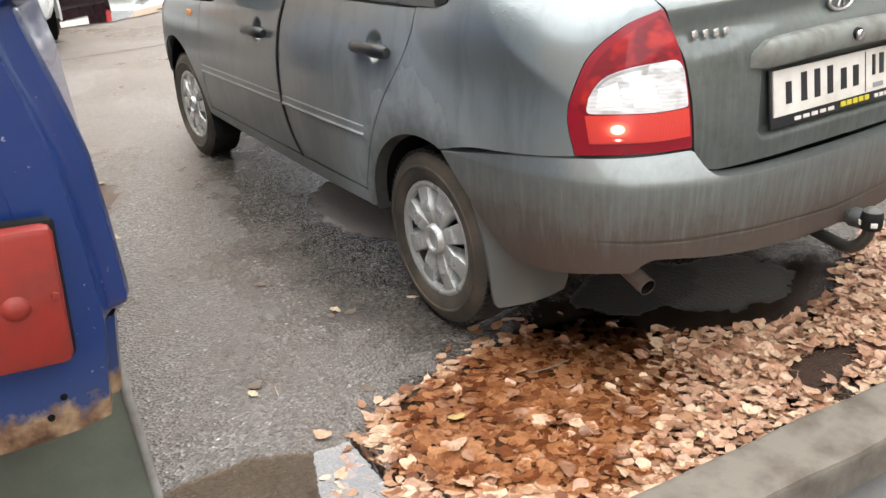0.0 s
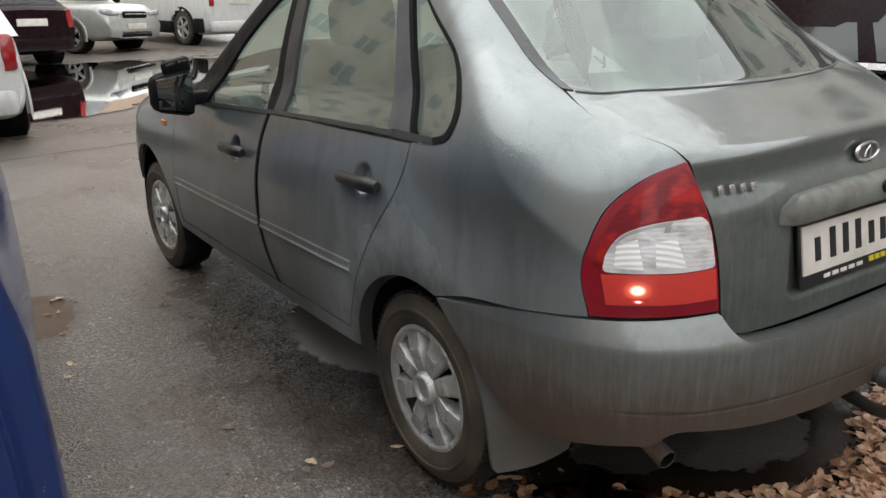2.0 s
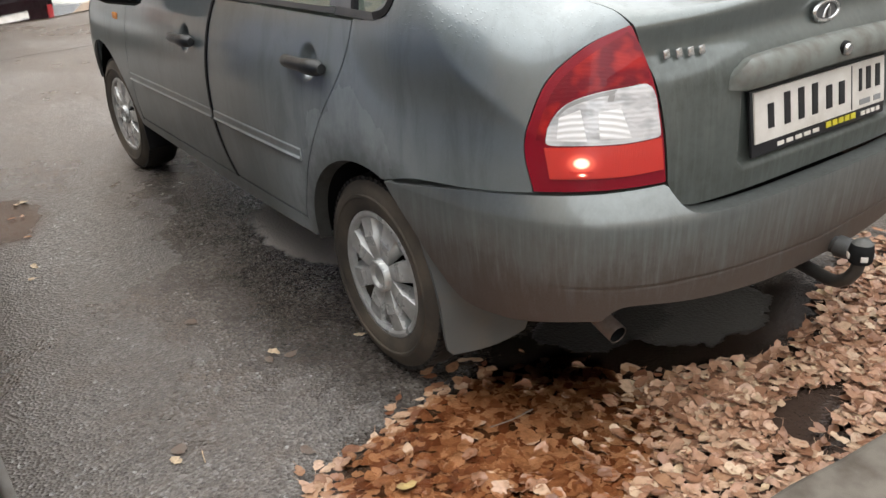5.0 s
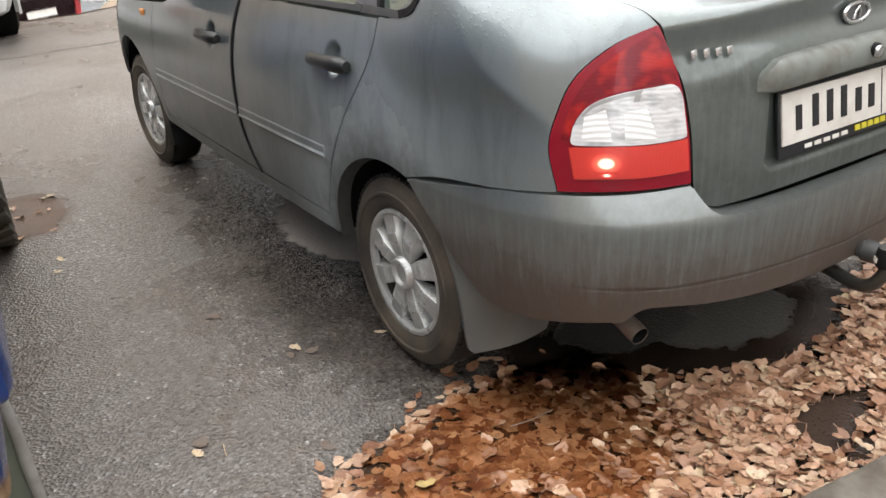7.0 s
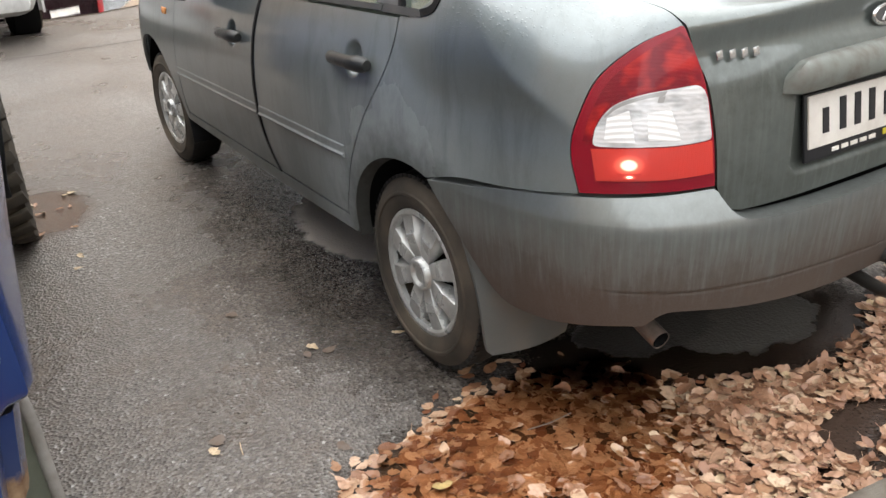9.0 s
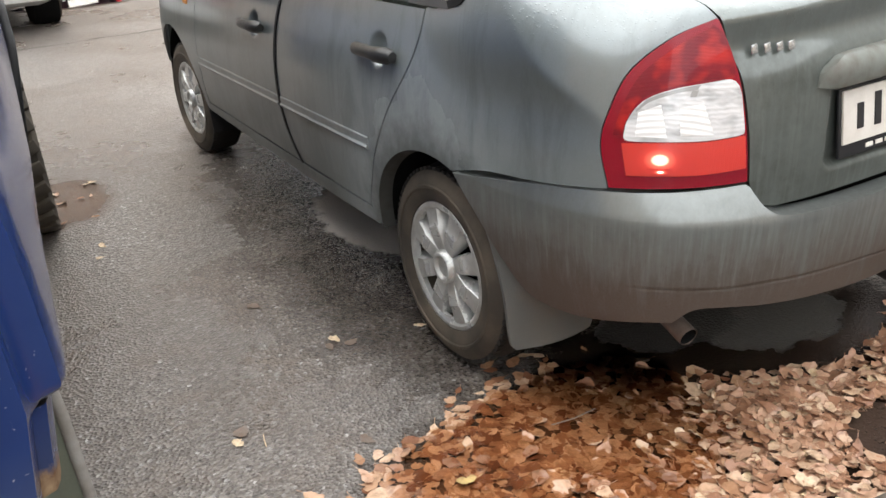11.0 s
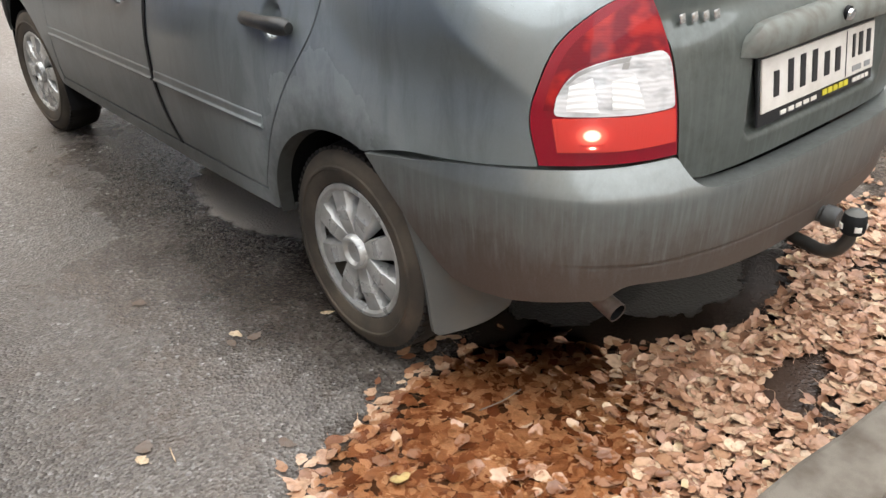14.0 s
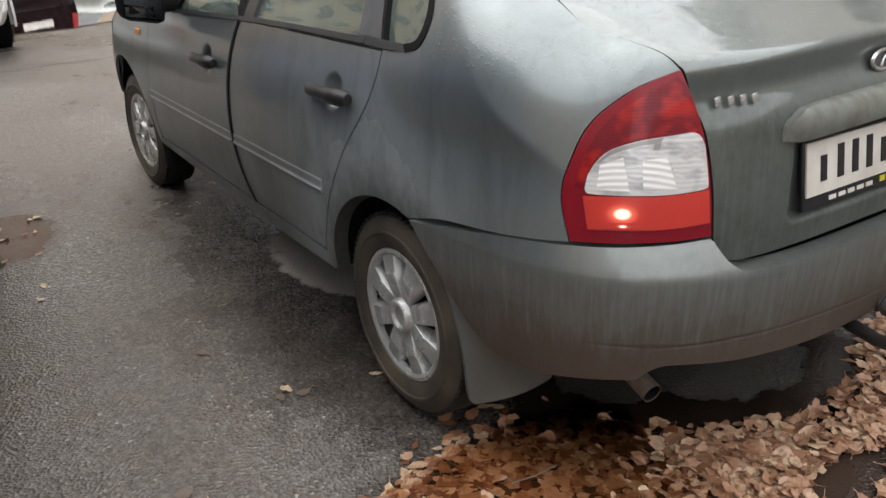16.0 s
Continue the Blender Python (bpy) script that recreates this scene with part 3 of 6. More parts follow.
F_TOP = [(1.66, 0.918), (1.60, 0.975), (1.540, 1.055), (1.416, 1.168), (1.296, 1.253), (1.181, 1.323), (1.11, 1.358), (1.050, 1.37)]
RAIL = [(0.10, 1.392), (0.3, 1.402), (0.6, 1.41), (0.95, 1.412), (1.08, 1.40), (1.22, 1.355), (1.40, 1.272), (1.61, 1.13), (1.83, 0.99), (1.97, 0.915)]
pillar_low = onto(form_body, curve([(-0.735, -0.005, 0.968), (-0.72, -0.08, 0.985), (-0.69, -0.15, 1.02), (-0.63, -0.22, 1.06), GLASS_LOW], 30))
pillar_in = side_curve(Q_RIM[1:] + [(0.205, 1.372), (0.20, 1.398), (0.15, 1.405)], 60)
both(lambda s: sheet("rear_pillar", pillar_in, join(pillar_low[6:], screen_edge), 80, 24, PAINT, car, mirror=s, gap=0.0))
rail_top = join(screen_edge[-1:], side_curve([(0.22, 1.425), (0.40, 1.435), (0.6, 1.439), (0.95, 1.44), (1.12, 1.43)], 40))
sheet("roof", rail_top, rail_top * (-1, 1, 1), 40, 40, PAINT, car, gap=0.0)
both(lambda s: sheet("roof_rail", side_curve([(0.10, 1.397)] + RAIL[1:5], 40), rail_top, 40, 6, PAINT, car, mirror=s, gap=0.0))
wind_l = onto(form_body, curve([(-0.52, 1.14, 1.425), (-0.57, 1.42, 1.285), (-0.62, 1.70, 1.13), (-0.66, 1.93, 0.99)], 30))
both(lambda s: sheet("front_pillar", side_curve(RAIL[4:], 40), wind_l, 40, 8, BLACK, car, mirror=s, gap=0.0))


def window_parts(s):
    sheet("window_frame", side_curve(F_TOP, 60), side_curve([(1.93, 0.92)] + RAIL[::-1][1:6] + [(1.05, 1.412)], 60), 60, 8, BLACK, car, off=0.002, gap=0.0, mirror=s, label="black window frame")
    sheet("window_frame", side_curve([(1.05, 1.37), (0.6, 1.372), (0.34, 1.365), (0.22, 1.365)], 40), side_curve([(1.05, 1.412), (0.6, 1.41), (0.3, 1.402), (0.18, 1.398)], 40), 40, 6, BLACK, car, off=0.002, gap=0.0, mirror=s, label="black window frame")
    sheet("centre_pillar", side_curve(R_FRONT, 30), side_curve(MID_B, 30), 30, 5, PILLAR, car, off=0.003, gap=0.001, mirror=s)
    sheet("centre_pillar", side_curve(MID_B, 30), side_curve(F_REAR, 30), 30, 5, BLACK, car, off=0.001, gap=0.001, mirror=s)
    sheet("window_bar", side_curve(R_REAR, 30), side_curve(Q_BAR, 30), 30, 5, SATIN, car, off=0.002, gap=0.001, mirror=s)
    sheet("quarter_seal", side_curve(Q_BAR, 30), side_curve(Q_FRONT, 30), 30, 4, BLACK, car, off=0.003, gap=0.0, mirror=s, label="black rubber seal")
    sheet("quarter_seal", side_curve(Q_REAR, 40), side_curve(Q_RIM[1:] + [(0.21, 1.375)], 40), 40, 4, BLACK, car, off=0.003, gap=0.0, mirror=s, label="black rubber seal")
    sheet("belt_seal", side_curve([(0.15, 0.968), (0.6, 0.962), (1.03, 0.948), (1.5, 0.930), (1.90, 0.908)], 60), side_curve([(0.15, 0.982), (0.6, 0.975), (1.03, 0.961), (1.5, 0.942), (1.84, 0.919)], 60), 60, 4, PILLAR, car, off=0.006, gap=0.0, mirror=s, label="black rubber belt seal")
    sheet("belt_seal", side_curve([(-0.075, 0.975), (0.055, 0.968), (0.15, 0.966)], 12), side_curve([(-0.055, 0.991), (0.05, 0.987), (0.15, 0.986)], 12), 10, 4, PILLAR, car, off=0.004, gap=0.0, mirror=s, label="black rubber belt seal")
    for name, a, b in (("quarter_window", Q_REAR, Q_FRONT), ("rear_side_window", R_REAR, R_FRONT), ("front_side_window", F_REAR, None)):
        if b is None:
            ob = sheet(name, side_curve(F_REAR[::-1], 30), side_curve(F_TOP[::-1], 60), 60, 20, SIDE_GLASS, car, off=-0.010, gap=-0.008, fold=0.0, mirror=s, label="green-tinted side glass")
        else:
            ob = sheet(name, side_curve(a, 40), side_curve(b, 40), 40, 20, SIDE_GLASS, car, off=-0.010, gap=-0.008, fold=0.0, mirror=s, label="green-tinted side glass")
        ob.visible_shadow = False


both(window_parts)


def bow(p, u, v):
    """Rear screen and boot lid: their common edge bows backwards in the middle."""
    p = p.copy()
    p[..., 1] -= 0.125 * (1 - (2 * v - 1) ** 2) * (1 - u)
    return p


inner = onto(form_body, curve([(-0.544, -0.306, 1.083), (-0.540, -0.184, 1.171), (-0.531, -0.083, 1.251), (-0.521, 0.017, 1.327), (-0.505, 0.086, 1.381), (-0.475, 0.155, 1.431)], 40))
both(lambda s: sheet("screen_seal", screen_edge, inner, 40, 5, CERAMIC, car, off=0.002, gap=0.0, mirror=s, label="black rear screen border"))
rear_screen = sheet("rear_screen", inner, inner * (-1, 1, 1), 40, 50, RAIN_GLASS, car, off=-0.002, gap=-0.004, fold=0.0, bend=bow, label="rain-spotted green-tinted rear screen")
rear_screen.visible_shadow = False
edge_s = np.linspace(-1, 1, 41)
foot = onto(form_body, np.stack([0.540 * edge_s, -0.312 - 0.125 * (1 - edge_s**2), 1.082 + 0 * edge_s], 1), 10, 0.001)
part("screen_foot_seal", tube(bmesh.new(), foot, 0.0030, 8), SATIN, car, "dark rubber seal under the rear screen")
# learner's sign inside the rear screen: a white triangle with a dark letter
sign_at = onto(form_body, np.array([[-0.395, -0.245, 1.15]]), 10, -0.012)[0]
sign_turn = Matrix.Translation(Vector(sign_at)) @ pose(0, 0, 0, 38, 0, -14)
bm = bmesh.new()
low_face = [bm.verts.new(p) for p in ((-0.055, -0.045, 0), (0.055, -0.045, 0), (0.0, 0.050, 0))]
bm.faces.new(low_face)
bmesh.ops.solidify(bm, geom=list(bm.faces), thickness=0.002)
sign = part("learner_sign", bm, mat("sticker_white", (0.85, 0.86, 0.85), 0.5), car, "white triangular learner sign", smooth=False)
sign.matrix_basis = sign_turn
letter = bpy.data.curves.new("letter", "FONT")
letter.body, letter.size, letter.align_x, letter.align_y, letter.extrude = "У", 0.058, "CENTER", "CENTER", 0.0006
letter_ob = new("letter_curve", letter)
bpy.context.view_layer.update()
me = bpy.data.meshes.new_from_object(letter_ob.evaluated_get(bpy.context.evaluated_depsgraph_get()))
bpy.data.objects.remove(letter_ob)
me.materials.append(mat("sticker_black", (0.02, 0.02, 0.02), 0.5))
ob = new("letter", me)
ob.parent = sign
ob.matrix_basis = pose(0, -0.014, 0.0035)
wind = sheet("windscreen", wind_l, wind_l * (-1, 1, 1), 30, 40, GLASS, car, off=-0.002, gap=-0.002, fold=0.0, label="green-tinted windscreen")
wind.visible_shadow = False

# boot lid: deck, lip and rear face with the number plate's recess
lid_edge = onto(form_body, join(curve(SEAM, 40), lamp_right[::-1], curve([TL_IN, (-0.490, -0.735, 0.64), (-0.47, -0.742, 0.618), (-0.43, -0.75, 0.607)], 12)))


def recess(p):
    """The pan round the number plate, sunk 28 mm, and the bulge of the lip above it."""
    x, z = np.abs(p[..., 0]), p[..., 2]
    d = np.maximum(x - 0.315, np.abs(z - 0.755) - 0.098)
    inner = np.hypot(np.clip(x - 0.28, 0, None), np.clip(np.abs(z - 0.755) - 0.063, 0, None)) - 0.035
    rear = step((-0.60 - p[..., 1]) / 0.05)
    edge = 1.014 - 0.095 * x**2
    lip = (np.exp(-(((z - edge + 0.006) / 0.016) ** 2)) * 0.006 - 0.018 * np.exp(-(((z - edge + 0.060) / 0.034) ** 2))) * step((-0.60 - p[..., 1]) / 0.05)
    return -0.030 * step(-inner / 0.022) * rear + lip + 0 * d


LIP_AT = float(np.argmin(np.linalg.norm(even(lid_edge, 141) - TL_TOP, axis=1)) / 140)


def lid_bow(p, u, v):
    """Rows of the lid bow backwards: along the screen, the lip and the rear face."""
    p = p.copy()
    s = 2 * v - 1
    u = u + 0 * v
    p[..., 1] -= np.interp(u, (0, LIP_AT), (1, 0)) * 0.125 * (1 - s**2)
    p[..., 1] -= np.interp(u, (0, LIP_AT, 1), (0, 0.080, 0.035)) * (1 - s**4)
    p[..., 2] += np.interp(u, (0, LIP_AT, LIP_AT + 0.2), (0.01, 0.022, 0)) * (1 - s**2)
    return p


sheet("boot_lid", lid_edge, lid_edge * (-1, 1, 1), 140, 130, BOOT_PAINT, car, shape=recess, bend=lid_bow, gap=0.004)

# doors, with a round cup pressed in behind each handle
HANDLES = ((0.262, 0.838), (1.235, 0.802))


def cups(p):
    return sum(-0.024 * step((0.050 - np.hypot(p[..., 1] - y, p[..., 2] - z)) / 0.024) for y, z in HANDLES)


both(lambda s: sheet("rear_door", side_curve(DOOR_REAR, 50), side_curve(PILLAR_B, 50), 130, 120, PAINT, car, mirror=s, gap=0.006, shape=cups))
both(lambda s: sheet("front_door", side_curve(PILLAR_B, 50), side_curve(DOOR_FRONT, 50), 110, 130, PAINT, car, mirror=s, gap=0.004, shape=cups))
both(lambda s: sheet("door_seal", side_curve([(y - 0.005, z) for y, z in PILLAR_B], 40), side_curve([(y + 0.012, z) for y, z in PILLAR_B], 40), 40, 3, BLACK, car, off=0.004, gap=0.0, mirror=s, label="black gap between the doors"))
# sill
both(lambda s: sheet("sill", side_curve([(0.340, 0.300), (0.7, 0.293), (1.2, 0.292), (1.7, 0.297), (2.10, 0.303)], 40), side_curve([(0.380, 0.350), (0.6, 0.348), (0.93, 0.346), (1.5, 0.344), (2.06, 0.342)], 40), 40, 6, PAINT, car, mirror=s, gap=0.001))
# front wing, bonnet and nose
arch_f = join(side_curve([(2.09, 0.302), (2.115, 0.305)], 3), arch(2.495, 0.372, 176, 20, 50), side_curve([(2.848, 0.413), (2.89, 0.42), (2.95, 0.44)], 8))
wing_top = join(side_curve([(2.068, 0.345), (2.065, 0.42), (2.04, 0.56), (2.02, 0.72), (1.99, 0.86), (1.97, 0.925)], 30), onto(form_body, curve([(-0.70, 1.97, 0.97), (-0.68, 2.3, 0.96), (-0.64, 2.65, 0.90), (-0.60, 2.95, 0.80)], 30)))
both(lambda s: sheet("front_wing", arch_f, wing_top, 90, 24, PAINT, car, mirror=s))
hood = onto(form_body, curve([(-0.69, 2.0, 0.99), (-0.68, 2.3, 0.96), (-0.64, 2.65, 0.90), (-0.60, 2.95, 0.80)], 30))
sheet("bonnet", hood, hood * (-1, 1, 1), 40, 40, PAINT, car)
nose_l = onto(form_body, curve([(-0.60, 2.97, 0.80), (-0.68, 2.97, 0.62), (-0.70, 2.96, 0.44), (-0.68, 2.95, 0.25)], 30))
sheet("front_bumper", nose_l, nose_l * (-1, 1, 1), 30, 50, PAINT, car)

# rear bumper
top_l = join(curve([(-0.818, -0.13, 0.603), (-0.812, -0.25, 0.620), (-0.79, -0.41, 0.643), (-0.722, -0.567, 0.656)], 30), curve([(-0.722, -0.567, 0.656), (-0.62, -0.69, 0.663), (-0.50, -0.735, 0.669)], 24), curve([(-0.50, -0.735, 0.669), (-0.486, -0.745, 0.637), (-0.465, -0.755, 0.613), (-0.42, -0.76, 0.602), (-0.30, -0.765, 0.598), (0, -0.77, 0.596)], 30))
low_l = join(curve([(-0.80, -0.225, 0.505), (-0.80, -0.30, 0.42), (-0.78, -0.38, 0.352), (-0.735, -0.50, 0.340)], 30), curve([(-0.735, -0.50, 0.340), (-0.669, -0.627, 0.360), (-0.622, -0.675, 0.364)], 24), curve([(-0.622, -0.675, 0.364), (-0.610, -0.688, 0.386), (-0.586, -0.708, 0.402), (-0.53, -0.735, 0.401), (-0.465, -0.761, 0.394), (-0.274, -0.786, 0.374), (-0.147, -0.788, 0.361), (0, -0.79, 0.357)], 36))
top = join(even(top_l, 80), (even(top_l, 80) * (-1, 1, 1))[::-1])
low = join(even(low_l, 80), (even(low_l, 80) * (-1, 1, 1))[::-1])


def onto_bumper(c):
    """A curve laid onto the bumper in plan, at its own height."""
    return onto(form_bumper, c, 12, only=np.array((1.0, 1.0, 0)))


def bumper_crease(p):
    """A shallow groove round the tail above the lower lip, which stands a little back."""
    x, z = np.abs(p[..., 0]), p[..., 2]
    line = 0.450 - 0.030 * np.clip(1 - x / 0.45, 0, 1)
    fade = step((0.72 - x) / 0.1)
    return (-0.0045 * np.exp(-(((z - line) / 0.0045) ** 2)) - 0.003 * step((line - z) / 0.01)) * fade


sheet("rear_bumper", onto_bumper(top), onto_bumper(low), 220, 150, BUMPER_PAINT, car, form=form_bumper, gap=0.001, fold=0.03, shape=bumper_crease)

ledge_out = onto_bumper(top)
ledge_in = ledge_out * (0.93, 1, 1) + np.stack([0 * top[:, 0], 0.055 * step((-0.3 - top[:, 1]) / 0.4), -0.004 + 0 * top[:, 0]], 1)
n = len(top)
obj("bumper_ledge", np.vstack([ledge_out - (0, 0, 0.002), ledge_in]), [(k, k + 1, n + k + 1, n + k) for k in range(n - 1)], BUMPER_PAINT, car)

# tail lamps
RED_GLASS = mat("red_lamp_plastic", (0.36, 0.006, 0.010), 0.16, Coat_Weight=0.25, Coat_Roughness=0.08, Specular_IOR_Level=0.3)
RED_RIBBED = mat("red_ribbed_plastic", (0.42, 0.008, 0.010), 0.15, Coat_Weight=0.3, Coat_Roughness=0.05, Specular_IOR_Level=0.2)
n_ = bsdf(RED_GLASS)
def prisms(m, scale, strength):
    """Fine square prisms moulded into lamp plastic."""
    v = node(m, "ShaderNodeTexVoronoi", Scale=scale, Randomness=0.0)
    v.distance = "CHEBYCHEV"
    tc = node(m, "ShaderNodeTexCoord")
    link(m, tc.outputs["Object"], v.inputs["Vector"])
    link(m, bump(m, v.outputs["Distance"], strength, 0.002), bsdf(m).inputs["Normal"])
    return v.outputs["Distance"]


cell = prisms(RED_GLASS, 430, 0.3)
shade = mix(RED_GLASS, cell, (0.27, 0.005, 0.020), (0.15, 0.002, 0.012))
link(RED_GLASS, mix(RED_GLASS, math_node(RED_GLASS, "MULTIPLY", noise_tex(RED_GLASS, 9, 4), 0.5), shade, (0.24, 0.004, 0.007)), n_.inputs["Base Color"])
wave = node(RED_RIBBED, "ShaderNodeTexWave", Scale=130.0, Distortion=0.3)
wave.bands_direction = "Z"
tc_ = node(RED_RIBBED, "ShaderNodeTexCoord")
link(RED_RIBBED, tc_.outputs["Object"], wave.inputs["Vector"])
link(RED_RIBBED, bump(RED_RIBBED, wave.outputs[1], 0.2, 0.002), bsdf(RED_RIBBED).inputs["Normal"])
patchy = mix(RED_RIBBED, ramp(RED_RIBBED, noise_tex(RED_RIBBED, 1.0, 2, 0.5, (16, 16, 22)), [(0.40, 0.0), (0.58, 1.0)]), (0.40, 0.016, 0.014), (0.15, 0.002, 0.010))
link(RED_RIBBED, mix(RED_RIBBED, math_node(RED_RIBBED, "MULTIPLY", wave.outputs[1], 0.25), patchy, (0.22, 0.003, 0.006)), bsdf(RED_RIBBED).inputs["Base Color"])
RED_BRIGHT = mat("red_reflector_plastic", (0.58, 0.030, 0.020), 0.2, Coat_Weight=1.0, Coat_Roughness=0.05)
prisms(RED_BRIGHT, 260, 0.4)
CLEAR = mat("clear_lamp_plastic", (0.80, 0.80, 0.80), 0.12, Coat_Weight=1.0, Coat_Roughness=0.04)
ribs = node(CLEAR, "ShaderNodeTexWave", Scale=34.0, Distortion=2.0, Detail=2.0, Detail_Scale=1.5)
ribs.bands_direction = "Z"
tc_ = node(CLEAR, "ShaderNodeTexCoord")
link(CLEAR, tc_.outputs["Object"], ribs.inputs["Vector"])
facet = ramp(CLEAR, noise_tex(CLEAR, 1.0, 2, 0.5, (20, 20, 42)), [(0.36, 0.0), (0.56, 1.0)])
base = mix(CLEAR, facet, (0.42, 0.42, 0.425), (0.66, 0.65, 0.65))
link(CLEAR, mix(CLEAR, math_node(CLEAR, "MULTIPLY", ribs.outputs[1], 0.14), base, (0.34, 0.34, 0.345)), bsdf(CLEAR).inputs["Base Color"])
link(CLEAR, bump(CLEAR, math_node(CLEAR, "ADD", math_node(CLEAR, "MULTIPLY", ribs.outputs[1], 0.25), facet), 0.3, 0.004), bsdf(CLEAR).inputs["Normal"])
FIELD = mat("reflector_field_white", (0.82, 0.81, 0.80), 0.15, Coat_Weight=1.0, Coat_Roughness=0.04)
ribs = node(FIELD, "ShaderNodeTexWave", Scale=42.0, Distortion=0.6)
ribs.bands_direction = "DIAGONAL"
tc_ = node(FIELD, "ShaderNodeTexCoord")
link(FIELD, tc_.outputs["Object"], ribs.inputs["Vector"])
link(FIELD, bump(FIELD, ribs.outputs[1], 0.35, 0.003), bsdf(FIELD).inputs["Normal"])
SOCKET = mat("grey_bulb_socket", (0.30, 0.295, 0.29), 0.3, 0.3, Coat_Weight=1.0)
GLOW = mat("lit_bulb", (0.58, 0.030, 0.020), 0.2, Coat_Weight=1.0, Coat_Roughness=0.05)
tc_ = node(GLOW, "ShaderNodeTexCoord")
mp_ = node(GLOW, "ShaderNodeMapping")
mp_.inputs["Location"].default_value, mp_.inputs["Scale"].default_value = (-1.0, -1.0, -1.0), (2, 2, 2)
sph = m_ = GLOW.node_tree.nodes.new("ShaderNodeTexGradient")
sph.gradient_type = "SPHERICAL"
link(GLOW, tc_.outputs["Generated"], mp_.inputs[0])
link(GLOW, mp_.outputs[0], sph.inputs[0])
core = ramp(GLOW, sph.outputs[1], [(0.0, (0.0, 0.0, 0.0)), (0.30, (0.05, 0.006, 0.004)), (0.58, (0.28, 0.06, 0.035)), (0.72, (0.95, 0.62, 0.42)), (0.82, (1.0, 0.88, 0.70))])
link(GLOW, core, bsdf(GLOW).inputs["Emission Color"])
bsdf(GLOW).inputs["Emission Strength"].default_value = 0.9


def lamp_point(s, t):
    """A place on the lamp: s from the outer edge to the boot, t from the bottom to the tip."""
    a = np.stack([np.interp(t, np.linspace(0, 1, 30), lamp_left[:, k]) for k in range(3)], -1)
    b = np.stack([np.interp(t, np.linspace(0, 1, 30), lamp_right[:, k]) for k in range(3)], -1)
    return a + (b - a) * np.asarray(s)[..., None]


def lamp_strip(pts, n=40):
    c = curve(pts, n)
    return onto(form_body, lamp_point(c[:, 0], c[:, 1]))


def tail_light(side):
    lamp = sheet("tail_light", lamp_left, lamp_right, 60, 40, RED_GLASS, car, off=0.003, gap=0.0035, fold=0.03, mirror=side, label="red and clear plastic tail lamp, lit")
    sheet("clear_lens", lamp_strip([(0.172, 0.262), (0.200, 0.240), (0.40, 0.245), (0.70, 0.265), (0.93, 0.300), (0.962, 0.330)]), lamp_strip([(0.168, 0.320), (0.195, 0.385), (0.27, 0.450), (0.45, 0.515), (0.72, 0.58), (0.87, 0.612), (0.945, 0.595), (0.966, 0.54)]), 40, 20, CLEAR, lamp, off=0.0065, gap=0, fold=0.006, mirror=side, label="clear reversing lamp lens")
    sheet("upper_lens", lamp_strip([(0.10, 0.26), (0.10, 0.42), (0.15, 0.62), (0.27, 0.82), (0.50, 0.94)]), lamp_strip([(0.162, 0.26), (0.168, 0.352), (0.235, 0.450), (0.45, 0.530), (0.72, 0.597), (0.93, 0.64), (0.93, 0.90)]), 50, 26, RED_RIBBED, lamp, off=0.0058, gap=0, fold=0.006, mirror=side, label="ribbed red upper lens")
    sheet("lower_lens", lamp_strip([(0.17, 0.075), (0.60, 0.08), (0.965, 0.10)]), lamp_strip([(0.165, 0.226), (0.40, 0.239), (0.70, 0.258), (0.965, 0.297)]), 40, 12, RED_BRIGHT, lamp, off=0.0062, gap=0, fold=0.006, mirror=side, label="bright red ribbed lens")
    sheet("bulb_glow", lamp_strip([(0.20, 0.082), (0.60, 0.085)]), lamp_strip([(0.20, 0.226), (0.60, 0.244)]), 20, 20, GLOW, lamp, off=0.0075, gap=0, fold=0.002, mirror=side, label="lit filament behind the red lens")
    sheet("bulb_glow", lamp_strip([(0.32, 0.084), (0.48, 0.086)]), lamp_strip([(0.32, 0.116), (0.48, 0.118)]), 12, 12, GLOW, lamp, off=0.0082, gap=0, fold=0.001, mirror=side, label="lit filament mirrored below the bulb")
    # inner pieces showing through the clear lens
    for a, b, c, d in (((0.25, 0.262), (0.45, 0.268), (0.23, 0.375), (0.37, 0.425)), ((0.53, 0.282), (0.74, 0.296), (0.50, 0.420), (0.66, 0.455))):
        sheet("reflector_field", lamp_strip([a, b]), lamp_strip([c, d]), 16, 12, FIELD, lamp, off=0.0072, gap=0, fold=0.002, mirror=side, label="bright ribbed reflector field")
    sheet("reflector_edge", lamp_strip([(0.215, 0.375), (0.29, 0.432), (0.45, 0.488), (0.60, 0.523)]), lamp_strip([(0.205, 0.385), (0.275, 0.448), (0.45, 0.511), (0.62, 0.553)]), 20, 5, SOCKET, lamp, off=0.0068, gap=0, fold=0.002, mirror=side, label="grey upper rim of the reflector")
    sheet("bulb_socket", lamp_strip([(0.555, 0.480), (0.60, 0.485)]), lamp_strip([(0.560, 0.515), (0.61, 0.522)]), 8, 6, SOCKET, lamp, off=0.0070, gap=0, fold=0.003, mirror=side, label="grey bulb socket behind the clear lens")


both(tail_light)

# number plate, its frame, the bar above it, lock, emblem and lettering
PLATE = worn("plate_white", (0.80, 0.76, 0.70), (0.42, 0.36, 0.30), 0.45, scale=9, amount=0.5, bumps=0)
INK = mat("plate_black", (0.01, 0.01, 0.012), 0.5)
YELLOW = mat("plate_yellow", (0.55, 0.47, 0.03), 0.5)
